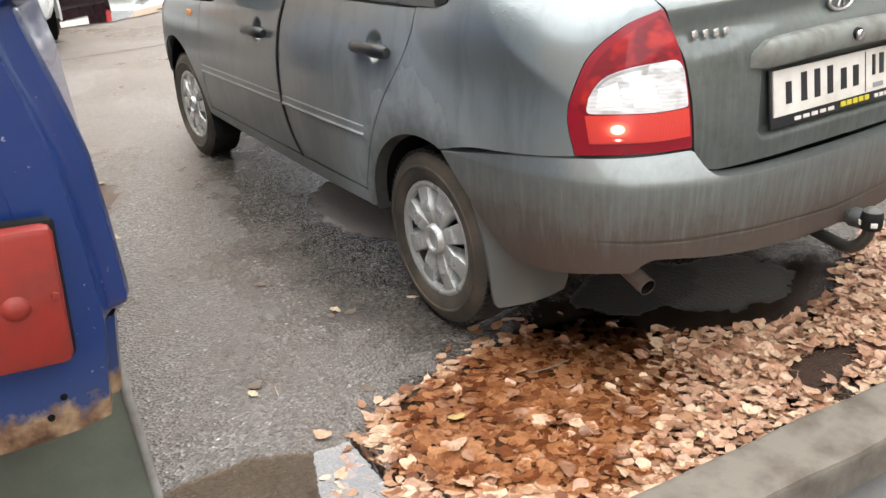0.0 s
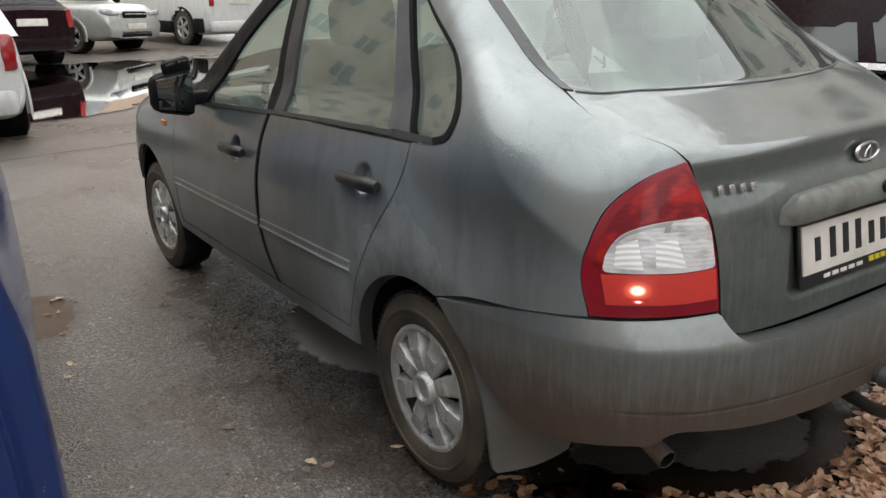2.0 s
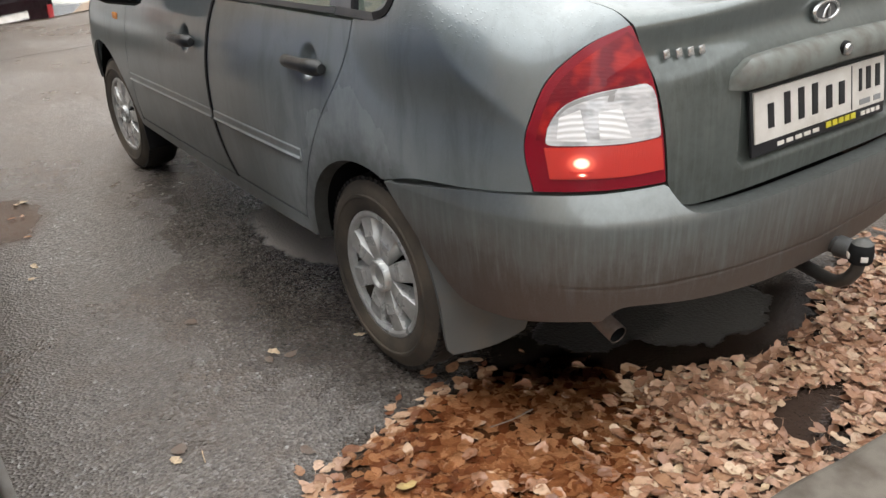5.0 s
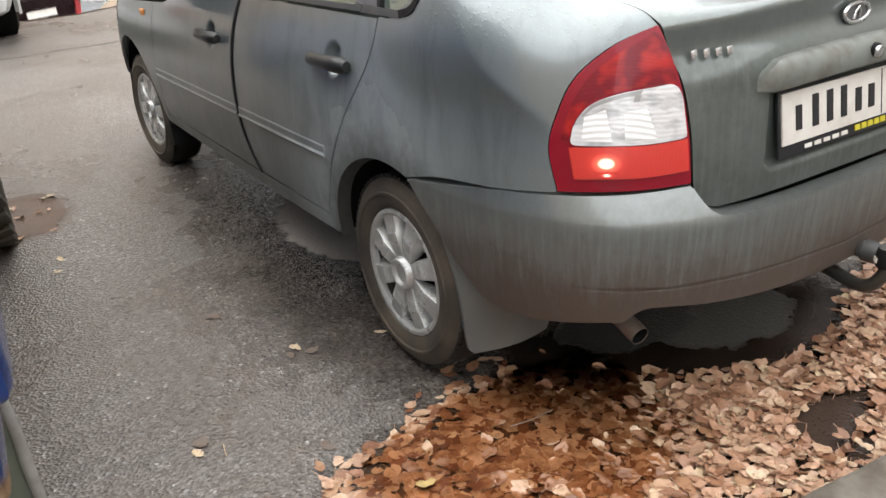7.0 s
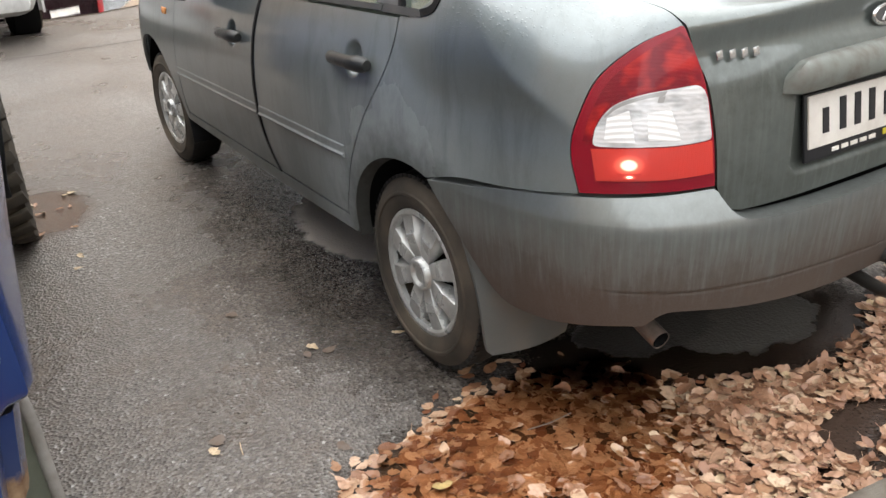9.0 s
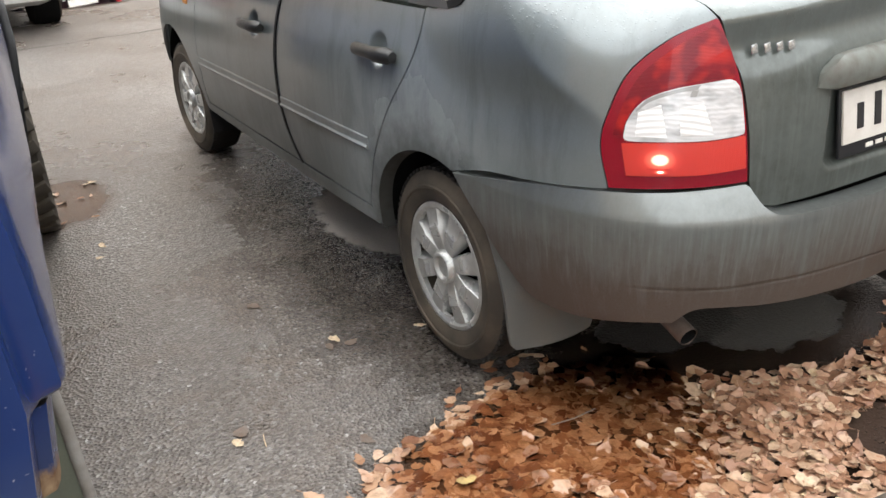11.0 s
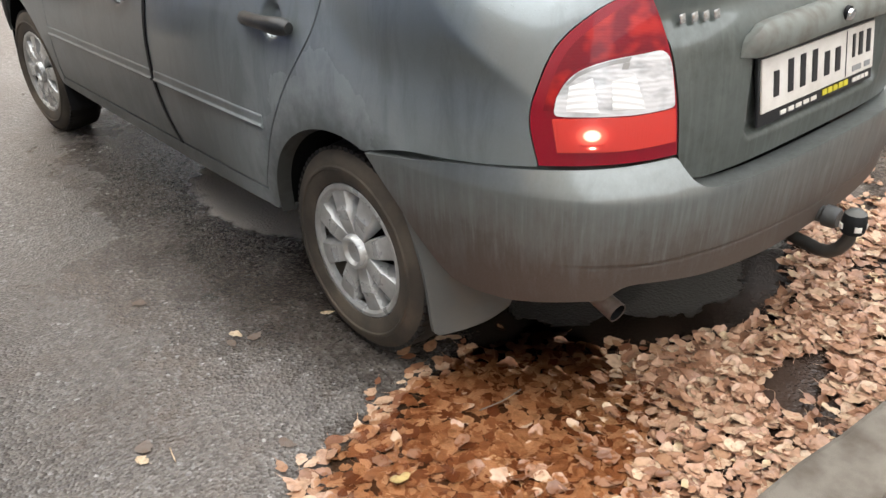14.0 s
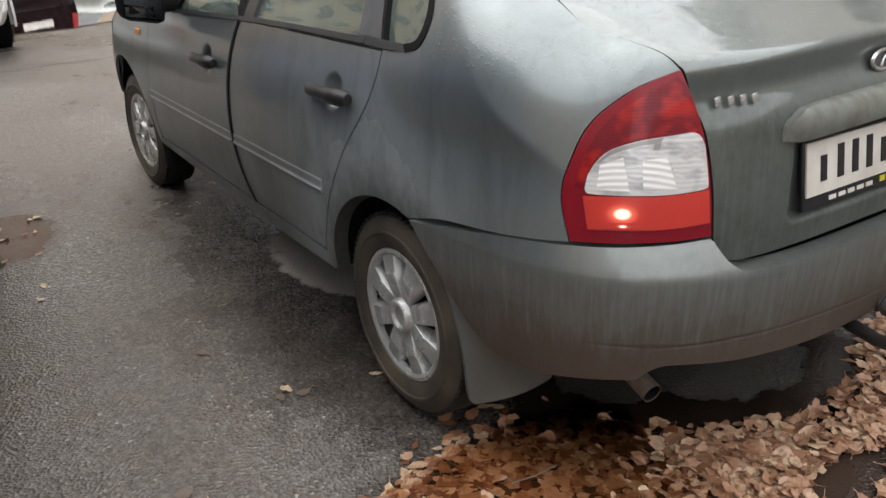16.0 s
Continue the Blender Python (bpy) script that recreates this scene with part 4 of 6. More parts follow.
GARNISH = worn("plate_bar_paint", (0.165, 0.178, 0.160), (0.085, 0.052, 0.032), 0.42, 0.15, scale=22, amount=0.6, bumps=0.1, Coat_Weight=0.3)


def bars(name, rects, material, parent, depth, label=""):
    """Raised plain bars on the plate: x, z, width, height about the parent's origin, facing -y."""
    bm = bmesh.new()
    for x, z, w, h in rects:
        box(bm, (x, 0, z), (w, depth, h), 0)
    return part(name, bm, material, parent, label, smooth=False)


plate = new("number_plate")
plate.parent = car
plate.matrix_basis = pose(0, -0.752, 0.757, -9)
bm = bmesh.new()
box(bm, (0, 0.004, -0.008), (0.535, 0.008, 0.145), 0.003)
part("plate_frame", bm, INK, plate, "black plastic plate frame")
bm = bmesh.new()
box(bm, (0, -0.002, 0.004), (0.520, 0.006, 0.112), 0.002)
part("plate_sheet", bm, PLATE, plate, "white number plate with dark bars")
chars = [(-0.205 + 0.0, 0.0, 0.040, 0.058), (-0.145, 0.006, 0.042, 0.076), (-0.092, 0.006, 0.042, 0.076), (-0.039, 0.006, 0.042, 0.076), (0.018, 0.0, 0.044, 0.058), (0.070, 0.0, 0.044, 0.058), (0.150, 0.016, 0.022, 0.058), (0.185, 0.016, 0.036, 0.058), (0.226, 0.016, 0.036, 0.058)]
for cx, cz, cw, ch in chars:
    ob = bars("plate_bar", [(cx, cz + 0.002, cw * 0.50, ch * 0.92)], INK, plate, 0.004)
    ob.location = (0, -0.0055, 0)
ob = bars("plate_divider", [(0.113, 0.004, 0.002, 0.104)], INK, plate, 0.002)
ob.location = (0, -0.0055, 0)
PLATE_GREY = mat("plate_grey", (0.25, 0.25, 0.25), 0.5)
for bx, bw in ((0.170, 0.045), (0.225, 0.030)):
    ob = bars("plate_bar", [(bx, -0.036, bw, 0.013)], PLATE_GREY, plate, 0.002)
    ob.location = (0, -0.0055, 0)
for k in range(5):
    ob = bars("frame_bar", [(-0.165 + 0.034 * k, -0.067, 0.024, 0.009)], PLATE, plate, 0.002)
    ob.location = (0, -0.001, 0)
    ob = bars("frame_bar", [(0.022 + 0.026 * k, -0.064, 0.019, 0.013)], YELLOW, plate, 0.003, "yellow stroke on the plate frame")
    ob.location = (0, -0.001, 0)
for k in range(4):
    ob = bars("frame_bar", [(0.17 + 0.022 * k, -0.066, 0.016, 0.010)], PLATE, plate, 0.002)
    ob.location = (0, -0.001, 0)


def rear_line(x, z, off=0.0, form=form_body):
    """Places on the boot's rear face for given x and height."""
    p = np.stack([np.asarray(x, float), np.full(len(x), -0.75), np.asarray(z, float) + 0 * np.asarray(x)], 1)
    return onto(form, p, 12, off, only=np.array((0, 1.0, 0)))


xs = np.linspace(-1, 1, 60)
low_z = 0.832 + 0.012 * (1 - xs**2) + 0.008 * np.abs(xs) ** 14
top_z = 0.897 + 0.010 * (1 - xs**2) - 0.030 * np.abs(xs) ** 16
sheet("plate_bar_trim", rear_line(xs * 0.352, low_z), rear_line(xs * 0.345, top_z), 60, 12, GARNISH, car, off=0.0, gap=0, fold=0.022, shape=lambda p: 0.004 + 0.028 * np.clip(1 - ((p[..., 2] - 0.864) / 0.040) ** 2, 0, 1) ** 0.6 * step((0.352 - np.abs(p[..., 0])) / 0.03), label="painted bar over the plate with rust spots")
# lock
bm = bmesh.new()
spin(bm, [(-0.006, 0.0005), (-0.006, 0.010), (-0.003, 0.013), (0.004, 0.0135)], 20, "y")
lock = part("boot_lock", bm, CHROME, car, "chrome boot lock")
lock.location = (0.0, -0.794, 0.876)
bm = bmesh.new()
spin(bm, [(-0.002, 0.0005), (-0.002, 0.0145), (0.006, 0.016)], 24, "y")
ob = part("lock_ring", bm, BLACK, car)
ob.location = (0.0, -0.791, 0.878)
# oval emblem: ring, dark field, plain upright shape
em = new("emblem")
em.parent = car
em.matrix_basis = pose(0.0, float(rear_line([0.0], 0.952)[0, 1]) + 0.011, 0.952, -4)
ring_pts = [(0.047 * math.cos(a), -0.004, 0.0205 * math.sin(a)) for a in np.linspace(0, 2 * math.pi, 41)]
bm = tube(bmesh.new(), ring_pts, 0.0045, 8, caps=False)
part("emblem_ring", bm, CHROME, em, "chrome oval ring")
bm = bmesh.new()
vs = [bm.verts.new((0.045 * math.cos(a), -0.003, 0.019 * math.sin(a))) for a in np.linspace(0, 2 * math.pi, 40, endpoint=False)]
bm.faces.new(vs)
part("emblem_field", bm, mat("emblem_grey", (0.12, 0.12, 0.12), 0.35, 0.6), em)
bm = tube(bmesh.new(), [(-0.012, -0.005, -0.013), (-0.006, -0.006, 0.003), (0.003, -0.007, 0.013), (0.010, -0.006, 0.003), (0.010, -0.005, -0.011)], 0.0030, 8)
part("emblem_shape", bm, CHROME, em)
BADGE = mat("bright_badge_plastic", (0.50, 0.50, 0.49), 0.25, 0.8)
# four plain chrome strokes where the maker's letters stand
for k in range(4):
    x = -0.482 + 0.026 * k
    p = rear_line([x], 0.927, 0.002)[0] + (0, 0.010, 0)
    bm = bmesh.new()
    box(bm, (0, 0, 0), (0.016, 0.004, 0.018), 0.002, pose(0, 0, 0, 0, -8, 0))
    ob = part("badge_stroke", bm, BADGE, car, "chrome badge stroke")
    ob.matrix_basis = pose(*p, -10, 0, -6)

# door mouldings, handles, mirrors
HANDLE_BAR = worn("handle_plastic", (0.014, 0.015, 0.015), (0.05, 0.05, 0.047), 0.3, scale=20)
def moulding_profile(p):
    """A flat strip with a raised bead along its lower edge and a groove under its upper edge."""
    z = p[..., 2] - (0.560 - 0.012 * (p[..., 1] - 0.3))
    return 0.0025 + 0.006 * np.exp(-(((z + 0.003) / 0.0045) ** 2)) - 0.004 * step((z - 0.024) / 0.006)


def side_trim(s):
    sgn = 1 if s else -1
    for a, b in ((0.318, 1.000), (1.022, 2.035)):
        za, zb = 0.560 - 0.012 * (a - 0.3), 0.560 - 0.012 * (b - 0.3)
        sheet("door_moulding", side_curve([(a, za - 0.010), (b, zb - 0.010)], 30), side_curve([(a, za + 0.032), (b, zb + 0.032)], 30), 30, 26, PAINT, car, off=0.001, gap=0.0, fold=0.012, mirror=s, shape=moulding_profile, label="body-coloured door moulding with a bright lower bead")
    for hy, hz in HANDLES:
        c = side_curve([(hy, hz), (hy + 0.01, hz)], 2)[0]
        n = slope(form_body, c)
        n = Vector(n / np.linalg.norm(n))
        c = Vector(c)
        if s:
            c.x, n.x = -c.x, -n.x
        turn = n.to_track_quat("Z", "Y").to_matrix().to_4x4()
        m = Matrix.Translation(c) @ turn
        h = new("door_handle")
        h.parent = car
        h.matrix_basis = m
        bm = bmesh.new()
        inv = turn.to_3x3().inverted()
        fwd, up = inv @ Vector((0, 1, 0)), inv @ Vector((0, 0, 1))
        pts = [fwd * (0.118 - 0.225 * t) + up * (-0.010 + 0.004 * t) + Vector((0, 0, 0.004 + 0.026 * math.sin(math.pi * min(max(t, 0.04), 0.96)) ** 0.45)) for t in np.linspace(0, 1, 15)]
        tube(bm, pts, [0.013] + [0.018] * 8 + [0.019, 0.021, 0.022, 0.022, 0.021, 0.014], 12)
        part("handle_bar", bm, HANDLE_BAR, h, "dark plastic pull handle")
    def shrink(bm):
        """The mirror is lower towards its outer end."""
        for v in bm.verts:
            t = min(max((abs(v.co.x) - 0.830) / 0.170, 0.0), 1.0)
            v.co.z = 0.988 + (v.co.z - 0.992) * (1.26 - 0.42 * t)

    bm = bmesh.new()
    box(bm, (sgn * 0.915, 1.62, 0.992), (0.170, 0.10, 0.165), 0.034)
    for v in bm.verts:
        if v.co.y > 1.64:
            v.co.z = 0.992 + (v.co.z - 0.992) * 0.72
            v.co.x = sgn * 0.905 + (v.co.x - sgn * 0.905) * 0.8
    shrink(bm)
    mirror = part("door_mirror", bm, BLACK, car, "black plastic door mirror")
    bm = bmesh.new()
    box(bm, (sgn * 0.915, 1.5685, 0.992), (0.140, 0.006, 0.132), 0.0025, pose(0, 0, 0, 4, 0, sgn * 4))
    shrink(bm)
    part("mirror_glass", bm, mat("mirror_silver", (0.12, 0.13, 0.14), 0.03, 1.0), mirror, "mirror glass")
    bm = bmesh.new()
    box(bm, (sgn * 0.800, 1.665, 0.955), (0.14, 0.07, 0.055), 0.015)
    part("mirror_foot", bm, BLACK, mirror)
    # small second mirror clipped on top
    bm = bmesh.new()
    lean = pose(0, 0, 0, 8, sgn * 12, 0)
    box(bm, (sgn * 0.893, 1.595, 1.094), (0.118, 0.036, 0.058), 0.0175, lean)
    tube(bm, [(sgn * 0.895, 1.615, 1.05), (sgn * 0.895, 1.605, 1.10)], 0.012, 8)
    clip = part("clip_on_mirror", bm, BLACK, mirror, "small clip-on mirror")
    for dx in (-0.024, 0.026):
        bm = bmesh.new()
        box(bm, (sgn * 0.893 + dx, 1.5785, 1.094 + dx * -0.21 * sgn), (0.036, 0.003, 0.034), 0.001, lean)
        part("mirror_glass", bm, mat("clip_mirror_silver", (0.16, 0.17, 0.18), 0.04, 1.0), clip, "small oval mirror glass")
    # mud flap behind the rear wheel
    edge_out = curve([(-0.800, -0.215, 0.520), (-0.795, -0.255, 0.44), (-0.785, -0.285, 0.32), (-0.778, -0.300, 0.19), (-0.765, -0.305, 0.165)], 24)
    edge_in = curve([(-0.788, -0.235, 0.520), (-0.765, -0.290, 0.44), (-0.700, -0.325, 0.33), (-0.635, -0.333, 0.272), (-0.565, -0.333, 0.240), (-0.532, -0.331, 0.215), (-0.545, -0.328, 0.168)], 24)
    v = np.linspace(0, 1, 8)[None, :, None]
    p = edge_out[:, None] * (1 - v) + edge_in[:, None] * v
    p[..., 1] -= 0.020 * np.sin(np.pi * v[..., 0]) * np.linspace(0, 1, 24)[:, None]
    if s:
        p = p * (-1, 1, 1)
    verts = np.vstack([p.reshape(-1, 3), p.reshape(-1, 3) + (0, 0.010, 0)])
    n0 = 24 * 8
    faces = []
    for i in range(23):
        for j in range(7):
            q = (i * 8 + j, i * 8 + j + 1, (i + 1) * 8 + j + 1, (i + 1) * 8 + j)
            faces += [q, tuple(n0 + k for k in q[::-1])]
    rim_ids = [j for j in range(8)] + [i * 8 + 7 for i in range(1, 24)] + [23 * 8 + j for j in range(6, -1, -1)] + [i * 8 for i in range(22, 0, -1)]
    for a, b in zip(rim_ids, rim_ids[1:] + rim_ids[:1]):
        faces.append((a, n0 + a, n0 + b, b))
    flap = obj("mud_flap", verts, faces, FLAP, car, "grey rubber mud flap")
    flap.data.set_sharp_from_angle(angle=radians(40))
    # front flap
    bm = bmesh.new()
    box(bm, (sgn * 0.715, 2.135, 0.245), (0.16, 0.012, 0.14), 0.005, pose(0, 0, 0, -14))
    part("mud_flap", bm, BLACK, car, "small black mud flap")
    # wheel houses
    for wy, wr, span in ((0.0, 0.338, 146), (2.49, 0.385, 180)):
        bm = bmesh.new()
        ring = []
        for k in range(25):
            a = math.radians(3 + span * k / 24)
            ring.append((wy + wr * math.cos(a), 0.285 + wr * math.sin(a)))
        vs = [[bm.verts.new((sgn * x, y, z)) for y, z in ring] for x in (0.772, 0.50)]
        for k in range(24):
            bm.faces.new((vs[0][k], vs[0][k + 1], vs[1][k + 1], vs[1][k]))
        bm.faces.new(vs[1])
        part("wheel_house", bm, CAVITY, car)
    # front side lamp repeater and headlamp
    c = side_curve([(2.16, 0.80), (2.20, 0.80)], 2)
    bm = bmesh.new()
    box(bm, (0, 0, 0), (0.012, 0.065, 0.03), 0.005)
    rep = part("side_repeater", bm, mat("amber_plastic", (0.65, 0.25, 0.06), 0.25), car, "amber side repeater")
    rep.location = (sgn * -c[0][0] * 1.0, 2.16, 0.80)


both(side_trim)

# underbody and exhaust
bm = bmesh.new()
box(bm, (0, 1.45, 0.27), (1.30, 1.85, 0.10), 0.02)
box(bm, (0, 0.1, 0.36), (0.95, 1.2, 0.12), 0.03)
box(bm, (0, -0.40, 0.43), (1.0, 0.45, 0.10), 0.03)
# thin pan added to block light from the ground under the car
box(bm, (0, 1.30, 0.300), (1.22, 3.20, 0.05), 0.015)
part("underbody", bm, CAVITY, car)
bm = tube(bmesh.new(), [(0.25, -0.30, 0.27), (-0.25, -0.30, 0.27)], 0.075, 20)
part("silencer", bm, STEEL, car, "rusty exhaust silencer")
bm = bmesh.new()
axis = [(-0.528, -0.42, 0.362), (-0.538, -0.52, 0.338), (-0.5465, -0.605, 0.314), (-0.552, -0.660, 0.300)]
tube(bm, axis, [0.022, 0.022, 0.023, 0.0235], 24, caps=False)
lip = tube(bmesh.new(), [axis[-1], (-0.5511, -0.6510, 0.3023)], [0.0218, 0.0212], 24, caps=False)
pipe = part("tailpipe", bm, TIP, car, "worn steel exhaust tip")
part("pipe_lip", lip, TIP, pipe)
bm = tube(bmesh.new(), [(-0.5519, -0.6590, 0.3003), (-0.5465, -0.605, 0.314), (-0.538, -0.52, 0.338)], 0.0205, 24, caps=False)
part("pipe_bore", bm, CAVITY, pipe, "sooty black bore")
# tow bar
TOW = worn("dark_tow_steel", (0.045, 0.043, 0.040), (0.085, 0.07, 0.055), 0.35, 0.4, scale=18, amount=0.6)
SOCKET_GREY = worn("dusty_socket_plastic", (0.040, 0.041, 0.041), (0.10, 0.098, 0.092), 0.45, scale=20, amount=0.7)
bm = bmesh.new()
tube(bm, [(0.06, -0.60, 0.330), (0.035, -0.74, 0.318), (0.008, -0.83, 0.318), (0.0, -0.858, 0.325), (0.0, -0.880, 0.342), (0.0, -0.895, 0.368), (0.0, -0.90, 0.40)], [0.0165, 0.0165, 0.0165, 0.0165, 0.0165, 0.016, 0.015], 18)
tow = part("tow_bar", bm, TOW, car, "dark worn steel tow bar")
bm = bmesh.new()
spin(bm, [(0.0, 0.001), (0.0, 0.024), (0.005, 0.027), (0.030, 0.028), (0.046, 0.025), (0.055, 0.015), (0.058, 0.001)], 28, "z", (0, -0.90, 0.392))
part("tow_ball_cap", bm, BLACK, tow, "black plastic ball cap with white marks")
bm = bmesh.new()
spin(bm, [(0.4405, 0.0245), (0.449, 0.0155), (0.4525, 0.001)], 28, "z", (0, -0.90, 0))
part("cap_top", bm, FLAP, tow, "scuffed grey top of the ball cap")
for k in range(4):
    a = math.radians(45 + 90 * k)
    bm = bmesh.new()
    box(bm, (0.0278 * math.cos(a), -0.90 + 0.0278 * math.sin(a), 0.410), (0.004, 0.016, 0.013), 0.001, pose(0, 0, 0, 0, 0, 45 + 90 * k))
    part("cap_mark", bm, PLATE, tow)
bm = bmesh.new()
spin(bm, [(-0.835, 0.001), (-0.835, 0.022), (-0.829, 0.027), (-0.80, 0.028), (-0.795, 0.022), (-0.778, 0.022), (-0.773, 0.026), (-0.76, 0.026)], 24, "y", (0.085, 0, 0.375))
tube(bm, [(0.03, -0.70, 0.345), (0.06, -0.75, 0.365), (0.085, -0.78, 0.375)], 0.014, 10)
part("tow_socket", bm, SOCKET_GREY, tow, "dusty grey trailer socket")


# wheels with eight-spoked covers
def wheel_meshes():
    bm = bmesh.new()
    wall = [(0.06, 0.178), (0.080, 0.186), (0.0875, 0.205), (0.090, 0.235), (0.084, 0.256), (0.070, 0.270)]
    spin(bm, wall, 72)
    spin(bm, [(-0.070, 0.270), (-0.083, 0.255), (-0.089, 0.232), (-0.0875, 0.205), (-0.080, 0.186), (-0.06, 0.178), (0.06, 0.178)], 72)
    # raised ring on the side wall
    spin(bm, [(-0.0885, 0.222), (-0.0925, 0.225), (-0.0925, 0.231), (-0.0885, 0.234)], 72)
    tyre = part("tyre", bm, RUBBER, None, "worn tyre with dried mud")
    bm = bmesh.new()
    spin(bm, [(0.0705, 0.2695), (0.055, 0.278), (0.0, 0.285), (-0.055, 0.278), (-0.0705, 0.2695)], 72)
    # tread blocks on the shoulder
    for k in range(72):
        a = 2 * math.pi * k / 72
        for x in (-0.057, 0.057):
            box(bm, (x, 0.2735 * math.cos(a), 0.2735 * math.sin(a)), (0.030, 0.0155, 0.010), 0, pose(0, 0, 0, math.degrees(a) - 90))
    tread = part("tread", bm, TREAD, None, "dark wet tread")
    bm = bmesh.new()
    # outer ring of the cover
    spin(bm, [(-0.060, 0.162), (-0.074, 0.164), (-0.080, 0.172), (-0.079, 0.182), (-0.068, 0.188), (-0.05, 0.186)], 64)
    cover = part("wheel_cover", bm, SILVER, None, "dirty silver eight-spoke wheel cover")
    # raised centre ring round a dished middle
    bm = bmesh.new()
    spin(bm, [(-0.060, 0.050), (-0.086, 0.046), (-0.091, 0.041), (-0.091, 0.034), (-0.087, 0.030), (-0.080, 0.028), (-0.079, 0.001)], 48)
    cap = part("hub_cap", bm, SILVER, None, "round centre cap with a raised ring")
    bm = bmesh.new()
    spin(bm, [(0.055, 0.17), (0.0, 0.172), (-0.022, 0.168), (-0.022, 0.001)], 40)
    disc = part("steel_rim", bm, CAVITY, None, "steel rim behind the cover, coloured near-black as shade")
    # one broad stepped blade: a flat face, a fold along it and a wide sloped flank; eight stand round the cap
    bm = bmesh.new()
    grid = []
    for r, half, h in ((0.030, 0.0130, -0.070), (0.050, 0.0200, -0.073), (0.072, 0.0250, -0.077), (0.112, 0.0265, -0.081), (0.118, 0.0270, -0.077), (0.145, 0.0300, -0.075), (0.172, 0.0330, -0.073)):
        row = []
        widen = min(max((r - 0.055) / 0.05, 0.0), 1.0)
        for w, d in ((-1.0 - 0.10 * widen, 0.004 + 0.045 * widen), (-1.0, 0.003), (-0.94, 0.0), (-0.3, -0.0008), (0.3, -0.0008), (0.94, 0.0), (1.0, 0.003), (1.0 + 0.34 * widen, 0.006 + 0.022 * widen), (1.0 + 0.38 * widen, 0.008 + 0.045 * widen)):
            row.append(bm.verts.new((h + d, r, half * w)))
        grid.append(row)
    for a, b in zip(grid, grid[1:]):
        for j in range(len(a) - 1):
            bm.faces.new((a[j], a[j + 1], b[j + 1], b[j]))
    spoke = part("spoke", bm, SILVER, None, "broad silver blade with a sloped flank")
    return tyre, tread, cover, cap, disc, spoke


W_PARTS = wheel_meshes()


def wheel(x, y, turn, angle):
    w = new("wheel")
    w.parent = car
    w.matrix_basis = pose(x, y, 0.285, angle, 0, turn)
    for k in range(8):
        ob = new("spoke", W_PARTS[-1].data)
        ob.parent = w
        ob.matrix_basis = pose(0, 0, 0, 45 * k + 10)
    for src in W_PARTS[:-1]:
        ob = new(src.name.split(".")[0], src.data)
        ob.parent = w
        ob["label"] = src["label"]
    return w


for wx, wy, turn, angle in ((-0.705, 0.0, 0, 12), (-0.712, 2.47, 3, 30), (0.705, 0.0, 180, 0), (0.712, 2.47, 183, 20)):
    wheel(wx, wy, turn, angle)
for src in W_PARTS:
    bpy.data.objects.remove(src)

# cabin: seats, dashboard and steering wheel behind the glass
CLOTH = worn("seat_cloth", (0.52, 0.55, 0.50), (0.26, 0.27, 0.25), 0.9, scale=9)
for sx, sy in ((-0.36, 1.15), (0.36, 1.15), (-0.36, 0.30), (0.36, 0.30)):
    bm = bmesh.new()
    box(bm, (sx, sy + 0.22, 0.60), (0.50, 0.50, 0.16), 0.05)
    box(bm, (sx, sy - 0.06, 0.92), (0.48, 0.14, 0.56), 0.06, pose(0, 0, 0, -14))
    box(bm, (sx, sy - 0.14, 1.25), (0.26, 0.10, 0.17), 0.04)
    part("seat", bm, CLOTH, car, "grey cloth seat with headrest")
bm = bmesh.new()
box(bm, (0, 1.80, 0.86), (1.30, 0.36, 0.20), 0.06)
dash = part("dashboard", bm, worn("dash_plastic", (0.32, 0.33, 0.31), (0.22, 0.22, 0.21), 0.6), car, "grey plastic dashboard")
bm = bmesh.new()
tube(bm, [(-0.36 + 0.185 * math.cos(a), 1.55 + 0.06 * math.sin(a), 0.93 + 0.175 * math.sin(a)) for a in np.linspace(0, 2 * math.pi, 33)], 0.016, 8, caps=False)
box(bm, (-0.36, 1.56, 0.92), (0.34, 0.03, 0.06), 0.012, pose(0, 0, 0, -20))
part("steering_wheel", bm, BLACK, car)
bm = bmesh.new()
box(bm, (0, -0.12, 0.965), (1.14, 0.42, 0.02), 0.008)
part("parcel_shelf", bm, CLOTH, car, "grey parcel shelf")
bm = bmesh.new()
box(bm, (0, 0.85, 0.42), (1.36, 2.2, 0.10), 0.02)
part("cabin_floor", bm, CAVITY, car)
for sgn in (-1, 1):
    bm = bmesh.new()
    box(bm, (sgn * 0.70, 1.18, 0.68), (0.04, 1.5, 0.5), 0.015)
    part("door_lining", bm, CLOTH, car, "grey door lining")

